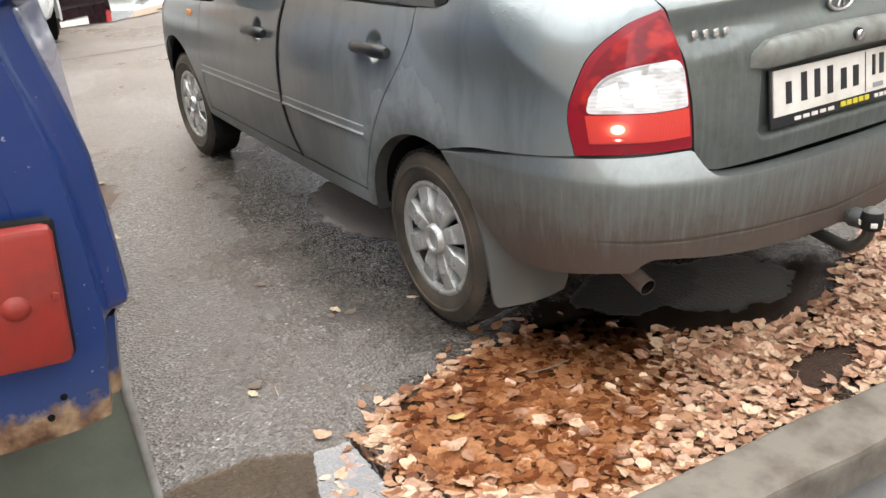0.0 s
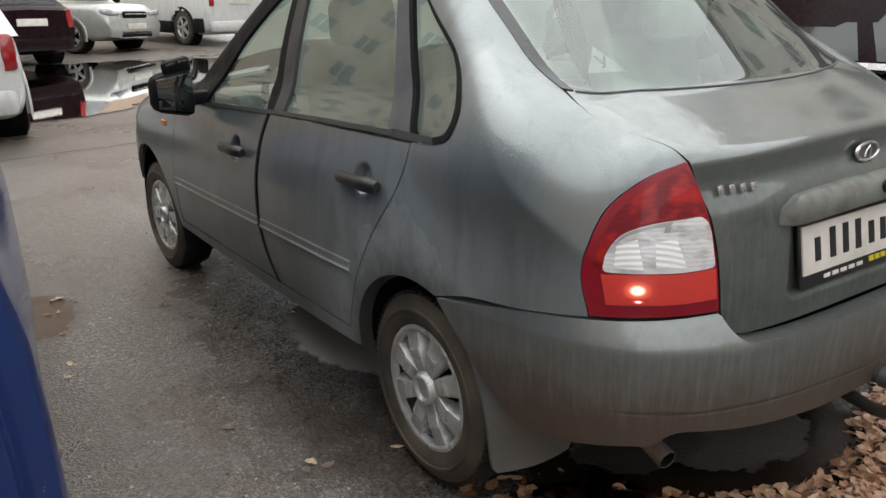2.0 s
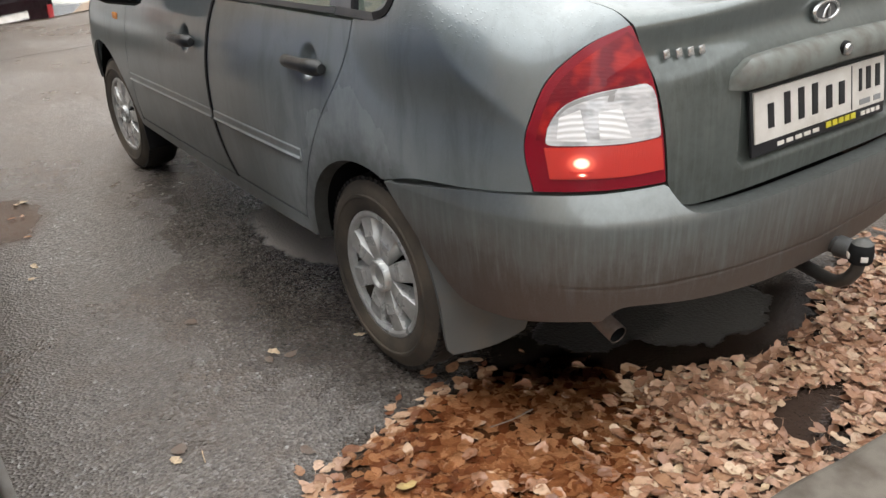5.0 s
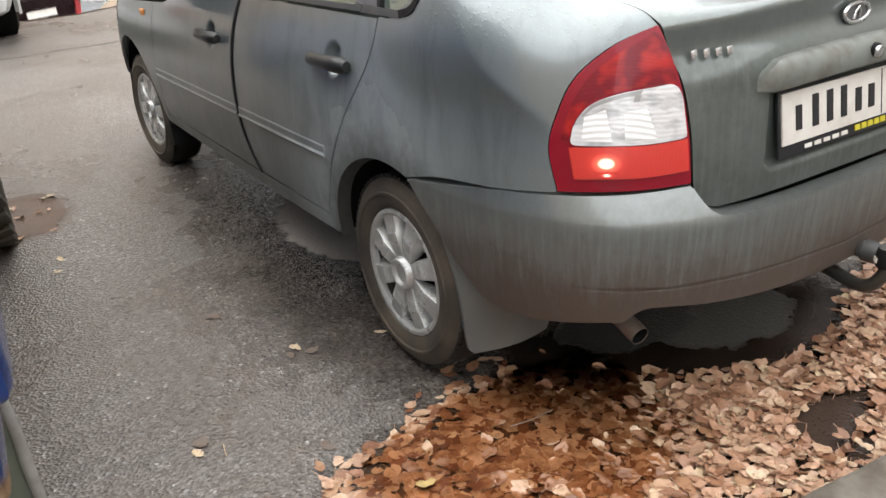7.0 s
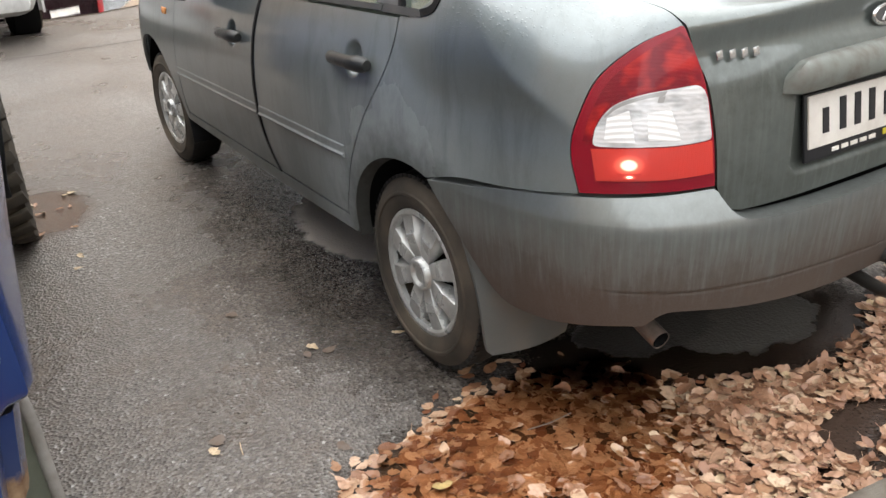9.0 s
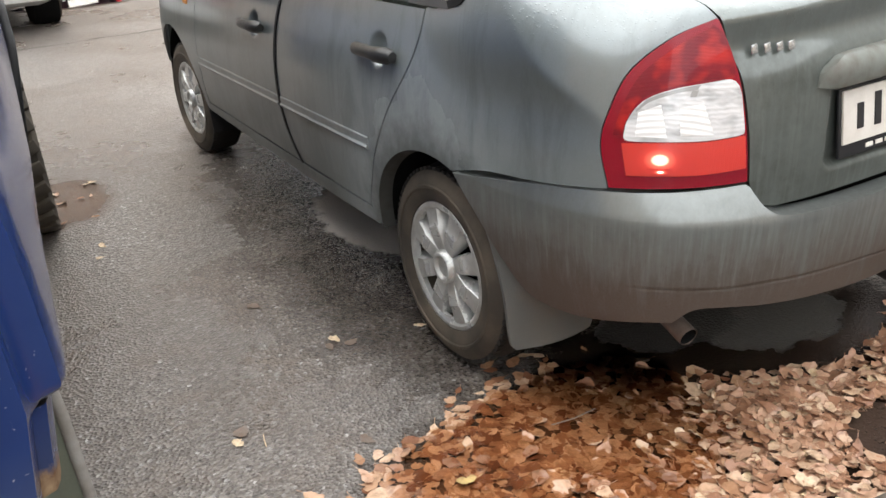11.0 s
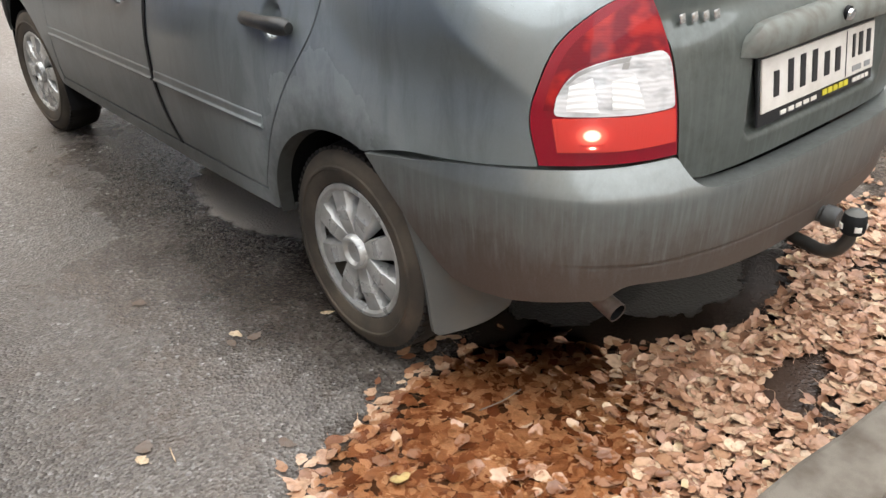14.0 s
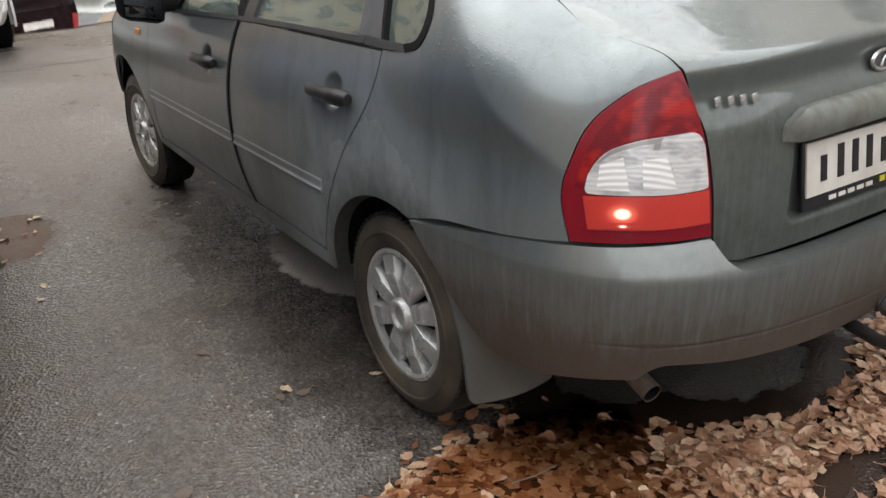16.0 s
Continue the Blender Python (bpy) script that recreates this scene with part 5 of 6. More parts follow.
# ---------------------------------------------------------------- kerb and footway
KERB_DIR = Vector((1.0, -0.085, 0)).normalized()
KERB_SIDE = Vector((-KERB_DIR.y, KERB_DIR.x, 0))
KERB_AT = Vector((-1.0, -1.03, 0))  # on the front top edge
STONES = [worn("kerb_concrete_%s" % n, c, (0.080, 0.064, 0.048), 0.8, scale=11, amount=1.0, bumps=1.0) for n, c in (("a", (0.165, 0.143, 0.116)), ("b", (0.148, 0.128, 0.105)))]
kerb = thing("kerb", "worn grey concrete kerb stones along the wet yard", "kerb", kind="structure")
for k in range(-7, 9):
    bm = bmesh.new()
    length = 1.2
    box(bm, (length / 2, -0.075, 0.02), (length - 0.006, 0.15, 0.18), 0.014)
    bmesh.ops.subdivide_edges(bm, edges=bm.edges, cuts=7, use_grid_fill=True)
    for v in bm.verts:
        v.co += Vector((0, noise.noise(v.co * 9 + Vector((k * 3, 0, 0))) * 0.006, noise.noise(v.co * 7 + Vector((k * 5, 2, 0))) * 0.005 + noise.noise(v.co * 31) * 0.002))
    ob = part("kerb_stone", bm, STONES[k % 2], kerb)
    m = Matrix.Translation(KERB_AT + KERB_DIR * (k * 1.2 - 0.08)) @ pose(0, 0, 0.0, 0, 0, math.degrees(math.atan2(KERB_DIR.y, KERB_DIR.x)) + 0.3 * math.sin(k * 2.1))
    ob.matrix_basis = m
FOOT = worn("footway_asphalt", (0.09, 0.088, 0.084), (0.05, 0.048, 0.045), 0.5, scale=3, amount=0.8, bumps=0.8)
bm = bmesh.new()
a, b = KERB_AT - KERB_DIR * 14 - KERB_SIDE * 0.14, KERB_AT + KERB_DIR * 14 - KERB_SIDE * 0.14
vs = [bm.verts.new((p.x, p.y, 0.008)) for p in (a, b, b - KERB_SIDE * 3.2, a - KERB_SIDE * 3.2)]
vs += [bm.verts.new((v.co.x, v.co.y, -0.03)) for v in vs[:4]]
bm.faces.new(vs[:4])
for i in range(4):
    bm.faces.new((vs[i], vs[(i + 1) % 4], vs[4 + (i + 1) % 4], vs[4 + i]))
tagged(part("footway", bm, FOOT, smooth=False), "damp grey asphalt footway behind the kerb", "footway", kind="structure")


# ---------------------------------------------------------------- patches on the ground
def blob(name, centre, rx, ry, z, material, seed, rough=0.22, turn=0.0, n=110, spiky=1.0):
    """A flat patch with an uneven outline, following the yard."""
    bm = bmesh.new()
    rim = []
    for k in range(n):
        a = 2 * math.pi * k / n
        d = Vector((math.cos(a), math.sin(a), 0))
        r = 1 + rough * (noise.noise(d * 1.3 + Vector((seed, 0, 0))) + 0.5 * noise.noise(d * 3.4 * spiky + Vector((0, seed, 0))) + 0.35 * noise.noise(d * 11 * spiky + Vector((0, 0, seed))))
        x, y = rx * r * d.x, ry * r * d.y
        c, s = math.cos(turn), math.sin(turn)
        p = (centre[0] + x * c - y * s, centre[1] + x * s + y * c)
        rim.append(p)
    mid = bm.verts.new((centre[0], centre[1], ground_height(*centre) + z))
    rings = []
    for f in (0.25, 0.5, 0.75, 1.0):
        rings.append([bm.verts.new((centre[0] + (x - centre[0]) * f, centre[1] + (y - centre[1]) * f, ground_height(0, centre[1] + (y - centre[1]) * f) + z)) for x, y in rim])
    for k in range(n):
        bm.faces.new((mid, rings[0][k], rings[0][(k + 1) % n]))
        for r0, r1 in zip(rings, rings[1:]):
            bm.faces.new((r0[k], r1[k], r1[(k + 1) % n], r0[(k + 1) % n]))
    return part(name, bm, material)


def water(name, tint, strength=1.33, rough=0.012):
    m = bpy.data.materials.new(name)
    m.use_nodes = True
    m.node_tree.nodes.clear()
    clear = node(m, "ShaderNodeBsdfTransparent", Color=(*tint, 1))
    gloss = node(m, "ShaderNodeBsdfGlossy", Color=(1, 1, 1, 1), Roughness=rough)
    fres = node(m, "ShaderNodeFresnel", IOR=strength)
    ripple = bump(m, noise_tex(m, 14, 2), 0.02, 0.01)
    link(m, ripple, gloss.inputs["Normal"])
    link(m, ripple, fres.inputs["Normal"])
    b = m.node_tree.nodes.new("ShaderNodeMixShader")
    link(m, fres.outputs[0], b.inputs[0])
    link(m, clear.outputs[0], b.inputs[1])
    link(m, gloss.outputs[0], b.inputs[2])
    out = m.node_tree.nodes.new("ShaderNodeOutputMaterial")
    link(m, b.outputs[0], out.inputs[0])
    return m


WATER = water("puddle_water", (0.85, 0.72, 0.60), 1.42)
DEEP = water("dark_puddle_water", (0.22, 0.19, 0.16), 1.36)
MIRROR_WATER = water("still_puddle_water", (0.5, 0.42, 0.34), 1.85, 0.012)
for name, c, rx, ry, z, mm, seed, rough, turn, label, cat in (
    ("puddle", (-0.80, -0.56), 0.47, 0.33, 0.010, WATER, 5.6, 0.28, 0.14, "shallow brown puddle over sunken leaves", "puddle"),
    ("puddle", (-1.63, -0.66), 0.41, 0.34, 0.006, MIRROR_WATER, 4.1, 0.22, 0.1, "small puddle between kerb and van", "puddle"),
    ("puddle", (1.4, 11.0), 2.9, 2.9, 0.012, DEEP, 9.3, 0.25, 0.0, "wide dark puddle mirroring parked cars", "puddle"),
    ("puddle", (-0.35, 8.1), 0.75, 0.35, 0.012, DEEP, 2.2, 0.3, 0.2, "small dark puddle beside a white car", "puddle"),
):
    tagged(blob(name, c, rx, ry, z, mm, seed, rough, turn), label, cat, kind="structure")
# a crack across the yard
bm = bmesh.new()
pts = [(-2.6 + 0.12 * k, 5.72 + 0.10 * k * 0.12 + 0.035 * noise.noise(Vector((k * 0.4, 7, 0)))) for k in range(42)]
left = [bm.verts.new((x, y, ground_height(x, y) + 0.004)) for x, y in pts]
right = [bm.verts.new((x, y + 0.012 + 0.010 * noise.noise(Vector((x * 7, 1, 2))), ground_height(x, y) + 0.004)) for x, y in pts]
for k in range(len(pts) - 1):
    bm.faces.new((left[k], left[k + 1], right[k + 1], right[k]))
tagged(part("crack", bm, CAVITY), "thin dark crack across the asphalt", "crack", kind="structure")


# ---------------------------------------------------------------- fallen leaves
def leaf_material(name, stops, rough):
    m = mat(name, (0.3, 0.15, 0.06), rough)
    info = node(m, "ShaderNodeObjectInfo")
    geo = node(m, "ShaderNodeNewGeometry")
    r = math_node(m, "FRACT", math_node(m, "ADD", info.outputs["Random"], geo.outputs["Random Per Island"]))
    drift = noise_tex(m, 5, 3)
    r = math_node(m, "ADD", math_node(m, "MULTIPLY", r, 0.75), math_node(m, "MULTIPLY", math_node(m, "SUBTRACT", drift, 0.25), 0.5))
    c = ramp(m, r, stops)
    blotch = noise_tex(m, 60, 4)
    c = mix(m, math_node(m, "MULTIPLY", ramp(m, blotch, [(0.45, 0.0), (0.75, 1.0)]), 0.55), c, (0.12, 0.055, 0.022))
    link(m, c, bsdf(m).inputs["Base Color"])
    link(m, bump(m, noise_tex(m, 180, 2), 0.3, 0.002), bsdf(m).inputs["Normal"])
    return m


LEAF = leaf_material("dry_leaf", [(0.0, (0.12, 0.050, 0.028)), (0.18, (0.26, 0.125, 0.070)), (0.42, (0.40, 0.215, 0.130)), (0.66, (0.50, 0.305, 0.20)), (0.85, (0.58, 0.42, 0.28)), (0.97, (0.64, 0.48, 0.25))], 0.34)
WET_LEAF = leaf_material("sunken_leaf", [(0.0, (0.105, 0.040, 0.020)), (0.20, (0.20, 0.082, 0.042)), (0.42, (0.34, 0.178, 0.098)), (0.64, (0.49, 0.300, 0.185)), (0.82, (0.58, 0.385, 0.26)), (0.97, (0.68, 0.51, 0.36))], 0.26)
YELLOW_LEAF = leaf_material("yellow_leaf", [(0.0, (0.46, 0.32, 0.11)), (1.0, (0.54, 0.40, 0.18))], 0.4)


def leaf_shape(seed):
    """One fallen leaf about 60 mm long: a pointed oval blade with a toothed rim, creased along the midrib and curled, and a short stalk."""
    rnd = random.Random(seed)
    n = 9
    wide, curl, fold = rnd.uniform(0.24, 0.42), rnd.uniform(-0.4, 0.5), rnd.uniform(-0.25, 0.35)
    twist, bend = rnd.uniform(-0.5, 0.5), rnd.uniform(-0.12, 0.12)
    torn = rnd.randrange(2, n - 2) if rnd.random() < 0.5 else -1
    rows = []
    for k in range(n):
        u = k / (n - 1)
        half = wide * (math.sin(math.pi * u ** 0.72) ** 0.72 if 0 < k < n - 1 else 0.02)
        y, mid = 0.5 - u, bend * math.sin(math.pi * u)
        row = []
        for side in (-1, -0.5, 0, 0.5, 1):
            rag = rnd.uniform(0.78, 1.15) if abs(side) == 1 else 1.0
            if k == torn and side == 1:
                rag = 0.55
            x = mid + side * half * rag
            z = curl * y * y + fold * abs(side) * half + twist * x * y + rnd.gauss(0, 0.034 if side else 0.012) + 0.2 * curl * side * side * half
            row.append((x * 0.060, y * 0.060, z * 0.060))
        rows.append(row)
    verts = [p for row in rows for p in row]
    faces = []
    for k in range(n - 1):
        for j in range(4):
            a = 5 * k + j
            faces.append((a, a + 5, a + 6, a + 1))
    m = len(verts)
    low_end = rows[-1][2]
    verts += [(low_end[0] + 0.0007, low_end[1], low_end[2]), (low_end[0] - 0.0007, low_end[1], low_end[2]), (low_end[0] + 0.004, low_end[1] - 0.020, low_end[2] + 0.003), (low_end[0] + 0.0028, low_end[1] - 0.020, low_end[2] + 0.003)]
    faces.append((m, m + 1, m + 3, m + 2))
    low = min(v[2] for v in verts)
    return [(x, y, z - low) for x, y, z in verts], faces


SHAPES = [leaf_shape(k) for k in range(16)]
LEAF_MESH = []
for k, (vs, fs) in enumerate(SHAPES):
    me = bpy.data.meshes.new("leaf")
    me.from_pydata(vs, [], fs)
    me.materials.append(LEAF)
    me.polygons.foreach_set("use_smooth", [True] * len(me.polygons))
    LEAF_MESH.append(me)


def litter_top(x):
    return float(np.interp(x, (-1.5, -1.3, -1.1, -0.87, -0.72, -0.62, -0.47, -0.36, -0.24, -0.05, 0.06, 0.24, 0.4, 0.56, 0.9, 1.4, 1.8, 4), (-0.50, -0.42, -0.35, -0.28, -0.24, -0.27, -0.34, -0.45, -0.55, -0.68, -0.73, -0.70, -0.63, -0.56, -0.45, -0.46, -0.40, -0.3)))


def kerb_front(x):
    return KERB_AT.y + (x - KERB_AT.x) * KERB_DIR.y / KERB_DIR.x


rnd = random.Random(11)
spots = []
while len(spots) < 8200:
    x = rnd.uniform(-1.36, 4.2) if rnd.random() < 0.45 else rnd.uniform(-1.36, 1.0)
    lo, hi = kerb_front(x) + 0.01, litter_top(x)
    y = rnd.uniform(lo - 0.01, hi + 0.05)
    if x < -1.30 + (y + 0.45) * 0.20:
        continue
    edge = min((hi + 0.05 - y) * 0.6, (x + 1.30 - (y + 0.45) * 0.20) * 1.6)
    if edge < 0.07 and rnd.random() > 0.12 + edge * 12:
        continue
    if noise.noise(Vector((x * 3.1, y * 3.1, 4.0))) > (0.36 if x > -0.3 else 0.6) and rnd.random() < 0.85:
        continue
    if math.hypot((x + 0.10) / 0.17, (y + 0.885) / 0.055) + 0.5 * noise.noise(Vector((x * 9, y * 9, 1.0))) < 1.0:
        continue  # a bare wet hollow by the kerb
    spots.append((x, y))


for _ in range(70):  # stragglers beyond the rim of the drift
    x = rnd.uniform(-1.3, -0.35)
    spots.append((x + rnd.gauss(0, 0.04), litter_top(x) + abs(rnd.gauss(0.02, 0.05))))
for _ in range(24):
    y = rnd.uniform(-0.95, -0.42)
    spots.append((-1.30 + (y + 0.45) * 0.20 - abs(rnd.gauss(0, 0.06)), y))


def sunken(x, y):
    return x < -0.25 + (y + 0.55) * 1.25 + 0.40 * noise.noise(Vector((x * 4, y * 4, 0)))


def leaf_pose(x, y, lift):
    wet = sunken(x + rnd.gauss(0, 0.14), y) and rnd.random() > 0.04
    tilt = 4 if wet else 13
    size = rnd.uniform(0.38, 1.0)
    m = pose(x, y, (0.003 if wet else 0.005) + lift, rnd.gauss(0, tilt), rnd.gauss(0, tilt), rnd.uniform(0, 360)) @ Matrix.Scale(size, 4)
    return m, wet


litter = thing("leaf_litter", "brown and tan fallen leaves drifted against the kerb", "leaves", kind="stuff")
near = [s for s in spots if -0.9 < s[0] < 0.35 and s[1] < -0.62]
picked = set(near[:280])
piles = {False: ([], []), True: ([], [])}
for x, y in spots:
    m, wet = leaf_pose(x, y, rnd.uniform(0, 0.004 if sunken(x, y) else 0.020))
    k = rnd.randrange(16)
    if (x, y) in picked:
        ob = new("leaf", LEAF_MESH[k])
        ob.parent = litter
        ob.matrix_basis = m
        continue
    V, Fc = piles[wet]
    base = len(V)
    vs, fs = SHAPES[k]
    flat = 0.15 if wet else 0.8
    V.extend(m @ Vector((a, b, c * flat)) for a, b, c in vs)
    Fc.extend(tuple(base + i for i in f) for f in fs)
ob = obj("dry_leaves", piles[False][0], piles[False][1], LEAF, litter)
ob["kind"] = "stuff"
ob = obj("sunken_leaves", piles[True][0], piles[True][1], WET_LEAF, litter, "dark soaked leaves under water")
ob["kind"] = "stuff"


def single_leaf(x, y, size, turn, shade, label, tilt=0, z=None):
    me = LEAF_MESH[int(abs(x * 31 + y * 17) * 10) % 16]
    size *= 0.72
    if shade is not LEAF:
        me = me.copy()
        me.materials[0] = shade
    ob = new("fallen_leaf", me)
    ob.matrix_basis = pose(x, y, ground_height(x, y) + 0.004 if z is None else z, tilt, 0, turn) @ Matrix.Diagonal((size, size, size * (0.12 if shade is SODDEN else 0.8), 1))
    tagged(ob, label, "leaf", "scattered leaves")


SODDEN = leaf_material("sodden_leaf", [(0.0, (0.125, 0.095, 0.075)), (1.0, (0.16, 0.12, 0.092))], 0.4)
PALE = leaf_material("pale_leaf", [(0.0, (0.60, 0.45, 0.28)), (1.0, (0.66, 0.52, 0.36))], 0.45)
for x, y, size, turn, shade, tilt in ((-1.024, 0.270, 0.9, 60, PALE, 20), (-0.985, 0.235, 1.1, 100, SODDEN, 0), (-0.77, 0.192, 1.0, 75, PALE, 8), (-0.345, -0.545, 1.1, 10, PALE, 40), (-1.039, -0.485, 1.2, 80, YELLOW_LEAF, 6), (-1.469, 1.477, 0.9, 20, PALE, 12), (-1.50, 1.36, 0.8, 70, PALE, 0), (-1.152, 0.627, 1.1, 40, SODDEN, 0), (-1.15, -0.211, 1.2, 20, SODDEN, 0), (-1.40, 0.0, 1.1, 150, SODDEN, 0), (-1.425, -0.04, 0.8, 20, PALE, 6), (-1.05, 0.245, 0.9, 0, SODDEN, 0)):
    single_leaf(x, y, size, turn, shade, "pale fallen birch leaf on wet asphalt" if shade is PALE else "yellow fallen leaf on wet asphalt" if shade is YELLOW_LEAF else "soaked brown leaf flat on asphalt", tilt, 0.016 if (x, y) == (-1.039, -0.485) else None)
for k in range(26):
    single_leaf(-1.60 + rnd.gauss(0, 0.13), 2.10 + rnd.gauss(0, 0.16), rnd.uniform(0.7, 1.2), rnd.uniform(0, 360), (LEAF, WET_LEAF, PALE)[k % 3], "brown leaf scrap in silt by a tyre", rnd.gauss(0, 12))
for k in range(12):
    x = rnd.uniform(-0.7, 1.6)
    single_leaf(x, kerb_front(x) - 0.2 - rnd.uniform(0, 0.5), rnd.uniform(0.8, 1.1), rnd.uniform(0, 360), LEAF, "dry brown leaf on the footway", rnd.gauss(0, 10), 0.013)
# a thin twig and a pale scratch-like straw
for pts, c in (([(-1.372, -0.095, 0.006), (-1.368, -0.07, 0.008), (-1.362, -0.045, 0.006)], "pale"), ([(-0.76, -0.44, 0.016), (-0.70, -0.455, 0.019), (-0.63, -0.452, 0.017)], "brown")):
    bm = tube(bmesh.new(), pts, 0.0016, 6)
    tagged(part("twig", bm, PALE if c == "pale" else SODDEN), "thin straw lying on the ground", "twig", "scattered twigs")

# ---------------------------------------------------------------- blue off-road car
van = thing("off_road_car", "old blue off-road car with muddy rusting lower edges", "car", m=Matrix.Translation((-1.70, 0, 0)) @ pose(0, 0, 0, 0, 0, -3.4) @ Matrix.Translation((1.70, 0, 0)))
RUST = worn("rust", (0.22, 0.10, 0.045), (0.07, 0.035, 0.02), 0.8, scale=18, amount=0.9, bumps=0.8)


def van_paint():
    m = mat("blue_paint_rusting", (0.018, 0.035, 0.19), 0.32, Coat_Weight=0.6, Coat_Roughness=0.10, Specular_IOR_Level=0.15)
    z = height_z(m)
    edge = node(m, "ShaderNodeMapRange", From_Min=0.48, From_Max=0.62, To_Min=1.0, To_Max=0.0)
    link(m, z, edge.inputs["Value"])
    patch = noise_tex(m, 11, 7, 0.65)
    rust = ramp(m, math_node(m, "ADD", math_node(m, "MULTIPLY", edge.outputs[0], 0.42), math_node(m, "MULTIPLY", patch, 0.62)), [(0.555, 0.0), (0.63, 1.0)])
    tone = noise_tex(m, 30, 5)
    rc = ramp(m, tone, [(0.28, (0.05, 0.028, 0.018)), (0.44, (0.15, 0.085, 0.048)), (0.72, (0.33, 0.235, 0.145))])
    fade = ramp(m, noise_tex(m, 3.5, 5), [(0.3, 0.0), (0.7, 1.0)])
    blue = mix(m, math_node(m, "MULTIPLY", fade, 0.5), (0.009, 0.026, 0.120), (0.020, 0.044, 0.14))
    chips = ramp(m, noise_tex(m, 70, 2), [(0.72, 0.0), (0.76, 1.0)])
    blue = mix(m, math_node(m, "MULTIPLY", chips, 0.6), blue, (0.35, 0.36, 0.42))
    blue = mix(m, math_node(m, "MULTIPLY", edge.outputs[0], 0.5), blue, (0.060, 0.070, 0.095))
    link(m, mix(m, rust, blue, rc), bsdf(m).inputs["Base Color"])
    link(m, math_node(m, "ADD", math_node(m, "MULTIPLY", rust, 0.5), 0.27), bsdf(m).inputs["Roughness"])
    link(m, math_node(m, "MULTIPLY", math_node(m, "SUBTRACT", 1.0, rust), 0.6), bsdf(m).inputs["Coat Weight"])
    link(m, bump(m, math_node(m, "ADD", math_node(m, "MULTIPLY", rust, 0.5), math_node(m, "MULTIPLY", tone, 0.3)), 0.3, 0.003), bsdf(m).inputs["Normal"])
    return m


VAN_PAINT = van_paint()
VAN_REAR, VAN_FRONT, VAN_X = -0.725, 2.85, -2.66


def van_side(y, z):
    """x of the van's near side: drawn in towards the sill and, above the waist, towards the roof."""
    return -1.70 + float(np.interp(z, (0.40, 0.48, 0.60, 0.70, 0.80, 1.0, 1.1, 1.5, 2.05), (-0.060, -0.045, -0.029, -0.014, 0.0, -0.004, -0.020, -0.045, -0.11)))


def tuck(y, z):
    """The side draws in towards the rear corner, more so higher up."""
    return float(np.interp(z, (0.66, 0.80, 0.90, 1.0, 1.12), (0, 0.025, 0.030, 0.048, 0.058)) * step((0.05 - y) / 0.6))


def van_ring(z):
    """The van's outline at a height, near side first: rear face, rounded corner, side."""
    r = 0.13
    pts = [(VAN_X, VAN_REAR)]
    xs = van_side(-0.5, z)
    pts += [(xs - r - 0.30, VAN_REAR), (xs - r - 0.10, VAN_REAR), (xs - r - 0.03, VAN_REAR + 0.002)]
    for k in range(9):
        a = math.pi / 2 * k / 8
        # the corner carries a shallow pressed crease
        d = 0.004 if k == 3 else -0.016 if k in (4, 5) else 0.0
        d -= 0.022 * float(step((0.652 - z) / 0.02)) * (k >= 5)
        pts.append((xs - tuck(-0.6, z) - r + (r + d) * math.sin(a), VAN_REAR + r - (r + d) * math.cos(a)))
    for y in np.linspace(-0.45, 2.60, 60):
        pts.append((van_side(y, z) - tuck(y, z) - 0.022 * float(step((0.652 - z) / 0.02)), float(y)))
    for k in range(1, 7):
        a = math.pi / 2 * k / 6
        pts.append((van_side(2.6, z) - 0.25 + 0.25 * math.cos(a), 2.6 + 0.25 * math.sin(a)))
    pts.append((VAN_X, VAN_FRONT))
    return pts


levels = list(np.linspace(0.485, 0.62, 8)) + list(np.linspace(0.63, 0.66, 6)) + list(np.linspace(0.68, 1.12, 24)) + [1.14, 1.155, 1.165]
bm = bmesh.new()
rows = []
for z in levels:
    ring = van_ring(min(z, 1.12))
    inset = max(0.0, z - 1.12) ** 2 * 14
    rows.append([bm.verts.new((x - VAN_X - inset * (1 if x > VAN_X else 0), y + inset * (0.6 if y < 0 else -0.6 if y > 2.7 else 0), z)) for x, y in ring])
wheel_y, arch_z, arch_r = 1.85, 0.42, 0.50
for r0, r1 in zip(rows, rows[1:]):
    for k in range(len(r0) - 1):
        c = (r0[k].co + r0[k + 1].co + r1[k].co + r1[k + 1].co) / 4
        if math.hypot(c.y - wheel_y, c.z - arch_z) < arch_r and c.x > -1.95 - VAN_X:
            continue
        bm.faces.new((r0[k], r0[k + 1], r1[k + 1], r1[k]))
half = list(bm.faces)
bmesh.ops.mirror(bm, geom=list(bm.verts) + list(bm.edges) + half, merge_dist=0.001, axis="X")
bmesh.ops.translate(bm, verts=bm.verts, vec=(VAN_X, 0, 0))
part("body", bm, VAN_PAINT, van, "rusting blue painted body")


